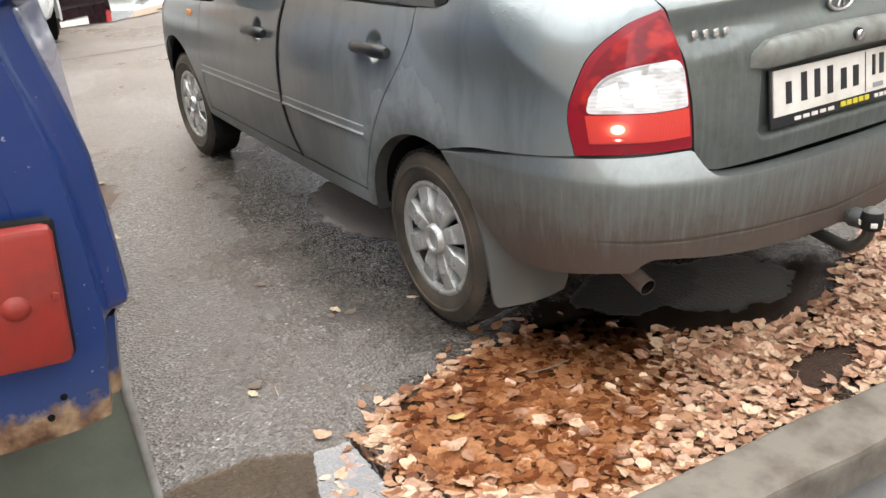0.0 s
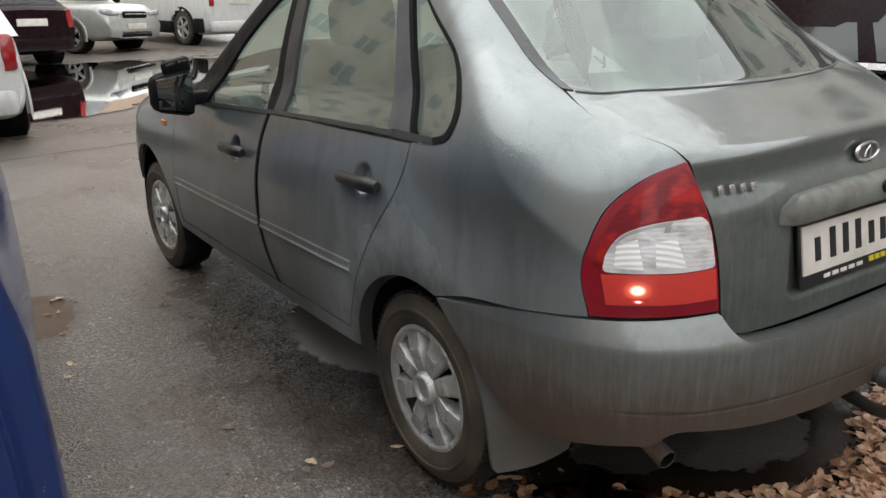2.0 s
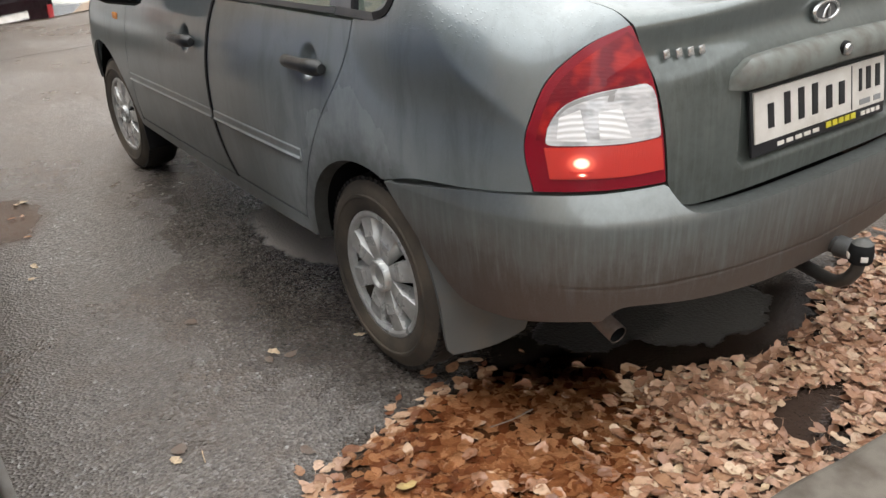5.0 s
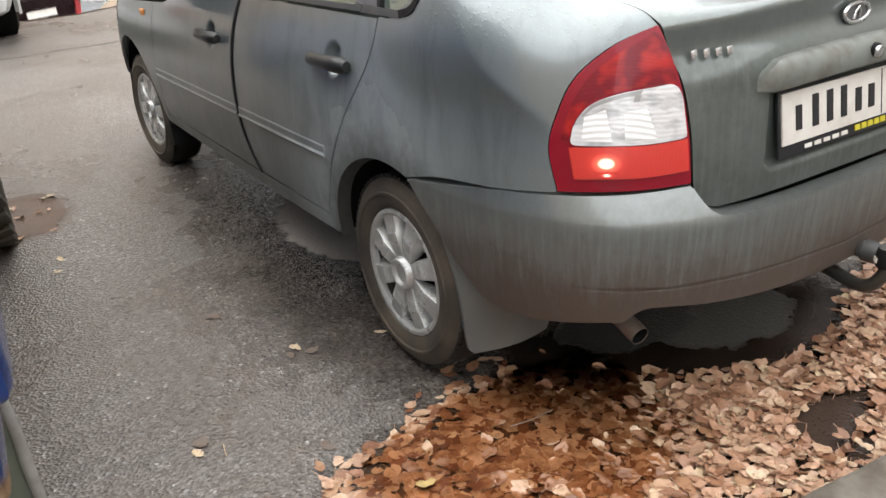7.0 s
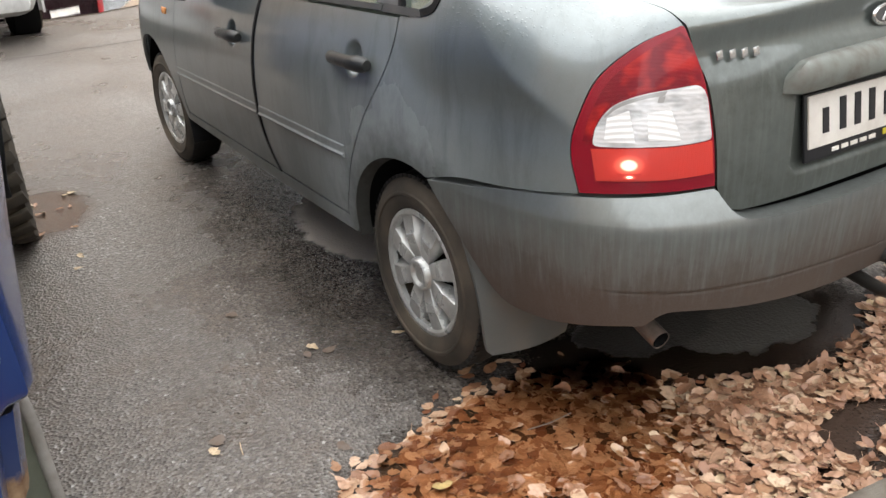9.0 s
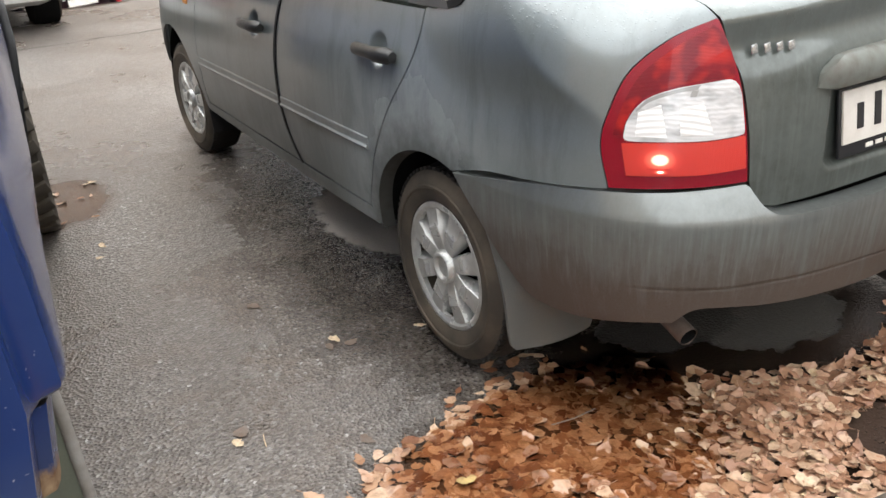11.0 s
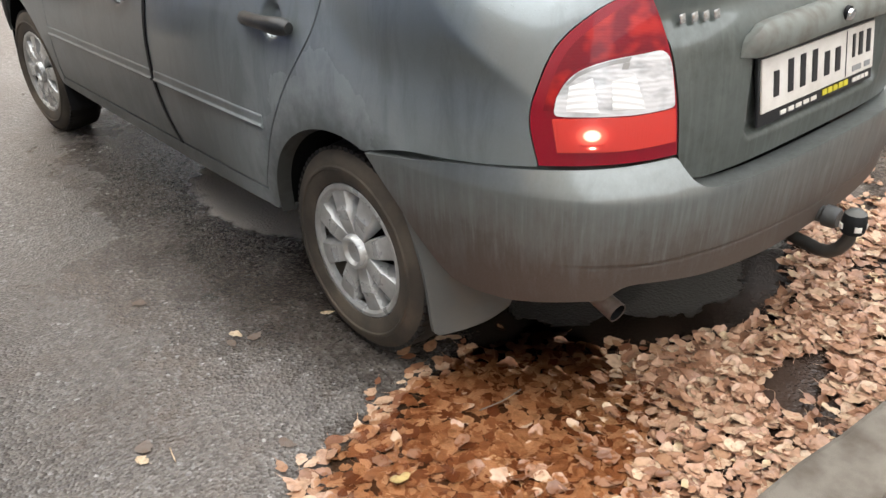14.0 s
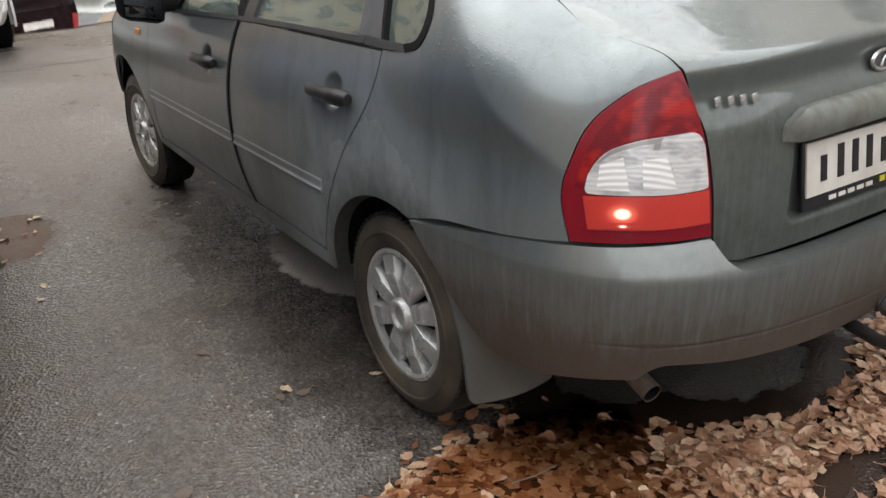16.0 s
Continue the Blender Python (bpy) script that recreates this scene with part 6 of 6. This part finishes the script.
PALE_RIM = worn("scuffed_pale_rim", (0.30, 0.29, 0.27), (0.12, 0.10, 0.08), 0.6, scale=12, amount=0.8, bumps=0.4)
for sgn in (1, -1):
    slot = [(x, y) for x, y in van_ring(0.56) if -0.68 < y < -0.44 and x > VAN_X + 0.8]
    pts = [(x if sgn > 0 else 2 * VAN_X - x, y, 0.640 + 0.012 * k / len(slot)) for k, (x, y) in enumerate(slot)]
    # a near-black rod stands in for the shade inside the slot
    part("rusted_slot", tube(bmesh.new(), pts, [0.009 + 0.008 * math.sin(math.pi * k / (len(pts) - 1)) for k in range(len(pts))], 10), CAVITY, van, "dark rusted-through slot")
for sgn in (1, -1):
    pts = [(-1.766, -0.356, 0.53), (-1.758, -0.362, 0.44), (-1.754, -0.370, 0.33), (-1.748, -0.380, 0.20), (-1.742, -0.390, 0.035)]
    bm = tube(bmesh.new(), [(x if sgn > 0 else 2 * VAN_X - x, y, z) for x, y, z in pts], [0.010, 0.011, 0.011, 0.010, 0.010], 12)
    part("flap_edge", bm, PALE_RIM, van, "scuffed pale edge of the rubber flap")
bm = bmesh.new()
box(bm, (VAN_X, 2.2, 1.150), (1.62, 1.0, 0.05), 0.022)
part("bonnet", bm, VAN_PAINT, van)
bm = bmesh.new()
box(bm, (VAN_X, 0.58, 1.58), (1.86, 2.56, 0.94), 0.09)
for v in bm.verts:
    k = max(0.0, v.co.z - 1.12)
    v.co.x = VAN_X + (v.co.x - VAN_X) * (1 - 0.10 * k)
    if v.co.y > 1.2:
        v.co.y -= 0.30 * k
part("hard_top", bm, VAN_PAINT, van, "blue painted hard top")
for y0, y1 in ((-0.35, 0.45), (0.60, 1.40)):
    bm = bmesh.new()
    box(bm, (-1.752, (y0 + y1) / 2, 1.60), (0.02, y1 - y0, 0.44), 0.008, pose(0, 0, 0, 0, -5.5))
    part("side_window", bm, mat("dark_side_glass", (0.02, 0.025, 0.025), 0.05), van, "dark side window")
# inner floor
bm = bmesh.new()
box(bm, (VAN_X, 1.05, 0.55), (1.66, 3.4, 0.10), 0.01)
part("floor_pan", bm, CAVITY, van)
# arch lip and wheel house
for sgn in (1, -1):
    pts = []
    for k in range(33):
        a = math.radians(-10 + 200 * k / 32)
        y, z = wheel_y + arch_r * math.cos(a), arch_z + arch_r * math.sin(a)
        x = van_side(y, max(z, 0.4)) + 0.012
        pts.append((x if sgn > 0 else 2 * VAN_X - x, y, z))
    bm = tube(bmesh.new(), pts, 0.018, 10)
    part("arch_lip", bm, BLACK, van, "black rubber arch lip")
    w = new("wheel")
    w.parent = van
    w.matrix_basis = pose(-1.785 if sgn > 0 else 2 * VAN_X + 1.785, wheel_y, 0.365, 0, 0, 180 if sgn > 0 else 0)
    bm = bmesh.new()
    spin(bm, [(0.07, 0.20), (0.10, 0.24), (0.10, 0.31), (0.085, 0.345), (0.0, 0.352), (-0.085, 0.345), (-0.10, 0.31), (-0.10, 0.24), (-0.07, 0.20), (0.07, 0.20)], 48)
    tyre = part("tyre", bm, RUBBER, w, "chunky block-tread tyre")
    block = None
    for k in range(28):
        a = 2 * math.pi * k / 28
        for x, tw in ((-0.055, 18), (0.055, -18)):
            if block is None:
                block = box(bmesh.new(), (0, 0, 0), (0.085, 0.045, 0.024), 0.003)
                ob = part("tread_block", block, RUBBER, tyre)
                block = ob.data
            else:
                ob = new("tread_block", block)
                ob.parent = tyre
            ob.matrix_basis = pose(x, 0.355 * math.cos(a + x), 0.355 * math.sin(a + x), math.degrees(a + x) - 90) @ pose(0, 0, 0, 0, 0, tw)
    bm = bmesh.new()
    spin(bm, [(-0.085, 0.24), (-0.06, 0.21), (-0.04, 0.10), (-0.06, 0.06), (-0.06, 0.001)], 32)
    part("rim", bm, STEEL, w)
# tail lamp: red lens with a round bump, dark base, two screws
lamp = new("tail_lamp")
lamp.parent = van
lamp.matrix_basis = pose(-1.886, VAN_REAR, 0.742, 2, 4, 0)
bm = bmesh.new()
box(bm, (0, -0.012, 0), (0.138, 0.024, 0.232), 0.012)
part("lamp_base", bm, BLACK, lamp)
bm = bmesh.new()
box(bm, (0, -0.030, 0), (0.128, 0.034, 0.222), 0.014)
spin(bm, [(-0.010, 0.0005), (-0.009, 0.010), (-0.005, 0.017), (0.002, 0.021)], 24, "y", (0, -0.047, -0.005))
part("lamp_lens", bm, RED_LENS, lamp, "faded red lens with a round bump")
for sx, sz in ((0.052, 0.006), (-0.030, 0.096)):
    bm = bmesh.new()
    spin(bm, [(-0.004, 0.0005), (-0.004, 0.005), (0.0, 0.006)], 12, "y", (sx, -0.047, sz))
    part("screw", bm, RED_LENS, lamp, "sunken lens screw")
# rusty lower lip with bolt holes, and the rubber flap under the corner
bm = bmesh.new()
box(bm, (-2.66, VAN_REAR + 0.03, 0.487), (1.58, 0.03, 0.03), 0.006)
part("rear_lip", bm, RUST, van, "rusty lower lip")
# near-black studs stand in for the shade in the holes
for hx, hz in ((-1.885, 0.522), (-1.86, 0.552)):
    bm = bmesh.new()
    spin(bm, [(-0.004, 0.0005), (-0.003, 0.0045), (0.003, 0.006)], 12, "y", (hx, VAN_REAR - 0.001, hz))
    part("bolt_hole", bm, CAVITY, van, "dark rusted bolt hole")


def rubber_flap(name, corners, thick, label):
    """A hanging sheet: corners run round it from the upper left."""
    a, b, c, d = (np.array(v) for v in corners)
    bm = bmesh.new()
    n = 8
    grid = []
    for i in range(n + 1):
        row = []
        for j in range(n + 1):
            u, v = j / n, i / n
            p = (a * (1 - u) + b * u) * (1 - v) + (d * (1 - u) + c * u) * v
            p = p + np.array((0, -0.02 * math.sin(math.pi * u) * v, 0))
            row.append(bm.verts.new(tuple(p)))
        grid.append(row)
    for i in range(n):
        for j in range(n):
            bm.faces.new((grid[i][j], grid[i][j + 1], grid[i + 1][j + 1], grid[i + 1][j]))
    bmesh.ops.solidify(bm, geom=list(bm.faces), thickness=thick)
    return part(name, bm, FLAP2, van, label)


FLAP2 = worn("van_flap_rubber", (0.22, 0.24, 0.19), (0.13, 0.14, 0.11), 0.5, scale=5, amount=0.7)
rubber_flap("rubber_flap", ((-2.42, -0.42, 0.52), (-1.765, -0.36, 0.52), (-1.742, -0.39, 0.03), (-2.45, -0.45, 0.03)), 0.012, "thick grey-green rubber flap")
# small black hinge block and grab on the side
bm = bmesh.new()
box(bm, (-1.70, 1.30, 1.02), (0.05, 0.10, 0.09), 0.012)
part("hinge_block", bm, BLACK, van, "black hinge block")


# ---------------------------------------------------------------- other parked cars
LAMP_RED = mat("lamp_red", (0.30, 0.010, 0.014), 0.15, Coat_Weight=1.0)
LAMP_CLEAR = mat("lamp_clear", (0.48, 0.49, 0.50), 0.08, 0.3, Coat_Weight=1.0)
DARK_GLASS = mat("dark_car_glass", (0.02, 0.026, 0.026), 0.04, Specular_IOR_Level=0.8)


def parked_car(label, paint, m, length, width, height, belt, boot, hood, group="parked cars", cladding=False, shift=0.0):
    """A plainer car: body and cabin lofted from sections, with panes, wheels, lamps, bumpers and plate. Its nose points to +y."""
    c = thing("car", label, "car", group, m=m)
    L, W = length, width / 2
    axle_r, axle_f = -L / 2 + 0.19 * L, L / 2 - 0.20 * L
    R = 0.315 if height < 1.6 else 0.36
    ys = np.linspace(-L / 2, L / 2, 121)

    def deck(y):
        t = (y + L / 2) / L
        return float(np.interp(t, (0, 0.02, 0.06, 0.18, 0.70, 0.76, 0.93, 0.985, 1.0), (boot - 0.10, boot - 0.03, boot, belt, belt, belt - 0.02, hood, hood - 0.14, hood - 0.30)))

    def waist(y):
        t = abs(y) / (L / 2)
        return W * (1 - max(0.0, t - 0.55) ** 2.2 * 0.85)

    bm = bmesh.new()
    secs = []
    for y in ys:
        w, top, low = waist(y), deck(y), 0.22 + 0.10 * max(0, abs(y) / (L / 2) - 0.85) / 0.15
        prof = []
        for s, z in ((0.0, low), (0.80, low), (0.93, low + 0.05), (0.985, low + 0.18), (1.0, low + (top - low) * 0.55), (0.985, low + (top - low) * 0.75), (0.955, top - 0.07), (0.90, top - 0.015), (0.78, top), (0.0, top + 0.02)):
            prof.append((s * w, z))
        prof = even(np.array(prof), 34)
        secs.append([bm.verts.new((x, y, z)) for x, z in prof])
    for a, b in zip(secs, secs[1:]):
        for j in range(len(a) - 1):
            mid = (a[j].co + b[j + 1].co) / 2
            if mid.x > W * 0.75 and any(math.hypot(mid.y - ay, mid.z - R) < R + 0.035 for ay in (axle_r, axle_f)):
                continue
            bm.faces.new((a[j], a[j + 1], b[j + 1], b[j]))
    bm.faces.new(secs[0])
    bm.faces.new(secs[-1])
    bmesh.ops.mirror(bm, geom=list(bm.verts) + list(bm.edges) + list(bm.faces), axis="X", merge_dist=0.001)
    part("body", bm, paint, c)
    # cabin: pillars and roof, with panes set just proud of the dark inner block
    y0, y1 = -L / 2 + (0.05 if boot > belt - 0.02 else 0.16) * L, L / 2 - 0.27 * L
    t0, t1 = y0 + 0.13 * L + shift, y1 - 0.16 * L

    def cabin(u, v):
        """u along the car, v up from the belt to the roof."""
        y = (y0 + (y1 - y0) * u) * (1 - v) + (t0 + (t1 - t0) * u) * v
        return y, W * (0.93 - 0.19 * v), belt - 0.02 + (height - belt) * v

    def quad(name, us, vs, side, material, out, label=""):
        bm = bmesh.new()
        pts = []
        for u, v in ((us[0], vs[0]), (us[1], vs[0]), (us[1], vs[1]), (us[0], vs[1])):
            y, x, z = cabin(u, v)
            pts.append(bm.verts.new((side * (x + out), y, z)))
        inner_pts = [bm.verts.new((v.co.x - side * 0.02, v.co.y, v.co.z)) for v in pts]
        bm.faces.new(pts)
        for i in range(4):
            bm.faces.new((pts[i], pts[(i + 1) % 4], inner_pts[(i + 1) % 4], inner_pts[i]))
        part(name, bm, material, c, label, smooth=False)

    bm = bmesh.new()
    lo, hi = [], []
    for u in np.linspace(0, 1, 13):
        for v, store in ((0, lo), (1, hi)):
            y, x, z = cabin(u, v)
            store.append([bm.verts.new((s * x * (0.75 if u in (0, 1) and v else 1), y, z + (0.035 * math.sin(math.pi * u) if v else 0) + (0.02 if v and abs(s) < 0.9 else 0))) for s in (-1, -0.8, 0, 0.8, 1)])
    for a, b, la, lb in zip(hi, hi[1:], lo, lo[1:]):
        for j in range(4):
            bm.faces.new((a[j], a[j + 1], b[j + 1], b[j]))
        bm.faces.new((la[0], lb[0], b[0], a[0]))
        bm.faces.new((la[4], lb[4], b[4], a[4]))
    for k in (0, -1):
        for j in range(4):
            bm.faces.new((lo[k][j], lo[k][j + 1], hi[k][j + 1], hi[k][j]))
    part("cabin", bm, paint, c)
    for side in (-1, 1):
        for us in ((0.10, 0.28), (0.31, 0.55), (0.59, 0.90)):
            quad("side_window", us, (0.10, 0.88), side, DARK_GLASS, 0.004, "dark side glass")
        quad("window_trim", (0.08, 0.92), (0.03, 0.085), side, CHROME, 0.008, "bright window trim")
    for k, (ya, yb) in enumerate(((y0 - 0.008, t0 - 0.008), (y1 + 0.008, t1 + 0.008))):
        bm = bmesh.new()
        e = -0.02 if k == 0 else 0.02
        vs = [bm.verts.new(p) for p in ((-W * 0.78, ya * 0.9 + yb * 0.1 + e, belt + (height - belt) * 0.08), (W * 0.78, ya * 0.9 + yb * 0.1 + e, belt + (height - belt) * 0.08), (W * 0.56, ya * 0.1 + yb * 0.9 + e, belt + (height - belt) * 0.90), (-W * 0.56, ya * 0.1 + yb * 0.9 + e, belt + (height - belt) * 0.90))]
        bm.faces.new(vs)
        bmesh.ops.solidify(bm, geom=list(bm.faces), thickness=0.012)
        part("rear_window" if k == 0 else "windscreen", bm, DARK_GLASS, c, "dark glass")
    for side in (-1, 1):
        for ay in (axle_r, axle_f):
            w = new("wheel")
            w.parent = c
            w.matrix_basis = pose(side * (W - 0.115), ay, R, 0, 0, 0 if side < 0 else 180)
            bm = bmesh.new()
            spin(bm, [(0.08, 0.6 * R), (0.10, 0.75 * R), (0.09, 0.95 * R), (0.06, R), (-0.06, R), (-0.09, 0.95 * R), (-0.10, 0.75 * R), (-0.08, 0.62 * R), (0.08, 0.6 * R)], 36)
            part("tyre", bm, RUBBER, w)
            bm = bmesh.new()
            spin(bm, [(-0.085, 0.66 * R), (-0.092, 0.62 * R), (-0.06, 0.57 * R)], 32)
            for k in range(5):
                a = 2 * math.pi * k / 5
                box(bm, (-0.078, 0.32 * R * math.cos(a), 0.32 * R * math.sin(a)), (0.03, 0.62 * R, 0.20 * R), 0.01, pose(0, 0, 0, math.degrees(a)))
            part("rim", bm, SILVER, w, "five-spoke rim")
            bm = bmesh.new()
            spin(bm, [(0.05, R * 1.05), (-0.06, R * 1.05), (-0.062, R * 1.10), (0.16, R * 1.10), (0.16, 0.01)], 32)
            part("wheel_house", bm, CAVITY, w)
            bm = bmesh.new()
            spin(bm, [(-0.060, 1.05 * R), (-0.100, 1.06 * R), (-0.110, 1.12 * R), (-0.110, 1.22 * R), (-0.085, 1.27 * R)], 48)
            for v in [v for v in bm.verts if v.co.z < -0.35 * R]:
                bm.verts.remove(v)
            part("arch_lip", bm, BLACK if cladding else paint, w, "rounded wheel arch")
        bm = bmesh.new()
        box(bm, (side * waist(-L / 2) * 0.88, -L / 2 + 0.07, belt - 0.15), (0.17, 0.20, 0.32), 0.05)
        for v in bm.verts:
            if v.co.z < belt - 0.20:
                v.co.x += side * 0.05 * (1 if side * v.co.x < W * 0.7 else 0)
            elif v.co.z > belt - 0.10:
                v.co.y += 0.03
        part("rear_lamp", bm, LAMP_RED, c, "red rear lamp")
        bm = bmesh.new()
        box(bm, (side * waist(L / 2) * 0.80, L / 2 - 0.12, hood - 0.165), (0.34, 0.23, 0.11), 0.04, pose(0, 0, 0, 0, -side * 8, 0))
        part("headlamp", bm, LAMP_CLEAR, c, "clear headlamp")
        bm = bmesh.new()
        box(bm, (side * (W + 0.08), y1 - 0.12, belt + 0.05), (0.17, 0.10, 0.12), 0.03)
        part("door_mirror", bm, BLACK, c)
        bm = bmesh.new()
        box(bm, (side * W * 0.60, L / 2 - 0.02, 0.36), (0.24, 0.06, 0.10), 0.02)
        part("fog_lamp", bm, LAMP_CLEAR, c)
    bm = bmesh.new()
    box(bm, (0, L / 2 - 0.01, hood - 0.20), (0.66, 0.07, 0.13), 0.03)
    part("grille", bm, BLACK, c, "black grille")
    bm = bmesh.new()
    box(bm, (0, L / 2 + 0.025, hood - 0.185), (0.60, 0.02, 0.022), 0.006)
    part("grille_bar", bm, CHROME, c, "chrome grille bar")
    bm = bmesh.new()
    box(bm, (0, L / 2 + 0.02, 0.285), (1.0, 0.05, 0.025), 0.008)
    part("lower_trim", bm, CHROME, c, "bright lower trim")
    bm = bmesh.new()
    box(bm, (0, L / 2 + 0.0, 0.36), (0.90, 0.06, 0.14), 0.03)
    part("lower_grille", bm, BLACK, c)
    for y, z in ((-L / 2 - 0.012, belt - 0.20), (L / 2 + 0.035, 0.50)):
        bm = bmesh.new()
        box(bm, (0, y, z), (0.52, 0.02, 0.115), 0.004)
        part("number_plate", bm, PLATE, c, "plain white plate")
    if cladding:
        for side in (-1, 1):
            bm = bmesh.new()
            box(bm, (side * W * 0.975, (axle_r + axle_f) / 2, 0.36), (0.10, axle_f - axle_r - 2.3 * R, 0.26), 0.03)
            part("sill_cladding", bm, BLACK, c, "dark plastic sill cladding")
            for ay, e in ((axle_r, -1), (axle_f, 1)):
                bm = bmesh.new()
                box(bm, (side * W * 0.93, ay + e * (R + 0.22), 0.42), (0.12, 0.26, 0.30), 0.03)
                part("corner_cladding", bm, BLACK, c, "dark plastic bumper corner")
    for y in (-L / 2 + 0.03, L / 2 - 0.05):
        bm = bmesh.new()
        box(bm, (0, y, 0.40), (width * 0.80, 0.16, 0.24), 0.07)
        part("bumper", bm, paint, c)
    return c


def on_yard(x, y, heading):
    return pose(x, y, ground_height(x, y) + 0.0, 2.1 * math.cos(math.radians(heading)), -2.1 * math.sin(math.radians(-heading)), heading)


parked_car("white hatchback parked with its tail towards the yard", WHITE_PAINT, on_yard(-1.70, 8.42, 3), 4.06, 1.74, 1.53, 0.98, 1.02, 0.90)
parked_car("dark red sedan parked beside a silver sedan", DARK_PAINT, on_yard(-0.55, 15.3, 22), 4.4, 1.74, 1.46, 0.95, 1.03, 0.88)
parked_car("silver sedan parked nose out beside a puddle", SILVER_PAINT, on_yard(1.25, 17.3, 215), 4.3, 1.73, 1.51, 0.96, 1.0, 0.92)
parked_car("white off-road car parked behind the silver sedan", WHITE_PAINT, on_yard(4.25, 18.1, 14), 4.6, 1.85, 1.72, 1.12, 1.18, 1.08, cladding=True)
parked_car("black car parked alongside the grey sedan", DARK_PAINT, pose(2.62, 1.35, 0), 4.4, 1.76, 1.48, 0.97, 1.03, 0.90)


# ---------------------------------------------------------------- buildings round the yard
BRICK = worn("ochre_facade", (0.60, 0.47, 0.36), (0.46, 0.36, 0.27), 0.85, scale=0.8, amount=0.8, bumps=0.3)
FRAME = worn("window_frame_white", (0.6, 0.6, 0.58), (0.4, 0.4, 0.38), 0.5, scale=3)


PLASTER = worn("pale_plaster", (0.64, 0.60, 0.55), (0.50, 0.46, 0.42), 0.85, scale=0.8, amount=0.8, bumps=0.3)


def house(x, y, turn, length, storeys, label, blank=0, facade=BRICK):
    h = thing("apartment_building", label, "building", "buildings round the yard", m=pose(x, y, ground_height(0, min(max(y, 0), 45)) - 0.1, 0, 0, turn))
    height = storeys * 2.9 + 1.2
    bm = bmesh.new()
    n = int(length / 3.2)
    xs = [0.0]
    zs = [0.0]
    for k in range(n):
        c = (k + 0.5) * length / n
        xs += [c - 0.75, c + 0.75]
    for k in range(storeys):
        zs += [1.2 + k * 2.9 + 0.6, 1.2 + k * 2.9 + 2.1]
    xs.append(length)
    zs.append(height)
    front = [[bm.verts.new((a, 0, b)) for a in xs] for b in zs]
    for j in range(len(zs) - 1):
        for i in range(len(xs) - 1):
            if i % 2 == 1 and j % 2 == 1 and i < 2 * (n - blank):
                continue
            bm.faces.new((front[j][i], front[j][i + 1], front[j + 1][i + 1], front[j + 1][i]))
    # reveals
    for j in range(1, len(zs) - 1, 2):
        for i in range(1, 2 * (n - blank), 2):
            q = [front[j][i], front[j][i + 1], front[j + 1][i + 1], front[j + 1][i]]
            back = [bm.verts.new((v.co.x, 0.18, v.co.z)) for v in q]
            for k in range(4):
                bm.faces.new((q[k], q[(k + 1) % 4], back[(k + 1) % 4], back[k]))
    part("wall", bm, facade, h, smooth=False)
    bm = bmesh.new()
    box(bm, (length / 2, 5.2, height / 2), (length, 9.9, height), 0)
    part("block", bm, facade, h, smooth=False)
    bm = bmesh.new()
    box(bm, (length / 2, 5.0, height + 0.15), (length + 0.6, 11.0, 0.3), 0.05)
    part("roof", bm, CONCRETE, h)
    pane_mesh = frame_mesh = None
    for j in range(storeys):
        for i in range(n - blank):
            cx, cz = (i + 0.5) * length / n, 1.2 + j * 2.9 + 1.35
            if pane_mesh is None:
                bm = bmesh.new()
                box(bm, (0, 0.16, 0), (1.5, 0.02, 1.5), 0)
                win = part("window", bm, DARK_GLASS, h, smooth=False)
                pane_mesh = win.data
                bm = bmesh.new()
                for s in (-0.72, 0.1, 0.72):
                    box(bm, (s, 0.12, 0), (0.08, 0.06, 1.5), 0)
                for s in (-0.71, 0.71):
                    box(bm, (0, 0.12, s), (1.36, 0.06, 0.08), 0)
                box(bm, (0, -0.03, -0.77), (1.6, 0.2, 0.04), 0)
                fr = part("window_frame", bm, FRAME, win, smooth=False)
                frame_mesh = fr.data
            else:
                win = new("window", pane_mesh)
                win.parent = h
                fr = new("window_frame", frame_mesh)
                fr.parent = win
            win.location = (cx, 0, cz)
    return h


house(-24, -22, 90, 64, 5, "ochre five-storey apartment building with white window frames")
house(-49, 38, 0, 61, 12, "tall ochre apartment building beyond the parked cars", blank=4)
house(34, -42, 180, 64, 5, "ochre apartment building behind the footway")
house(21, 13, -90, 48, 5, "pale plastered apartment building along the side of the yard", facade=PLASTER)
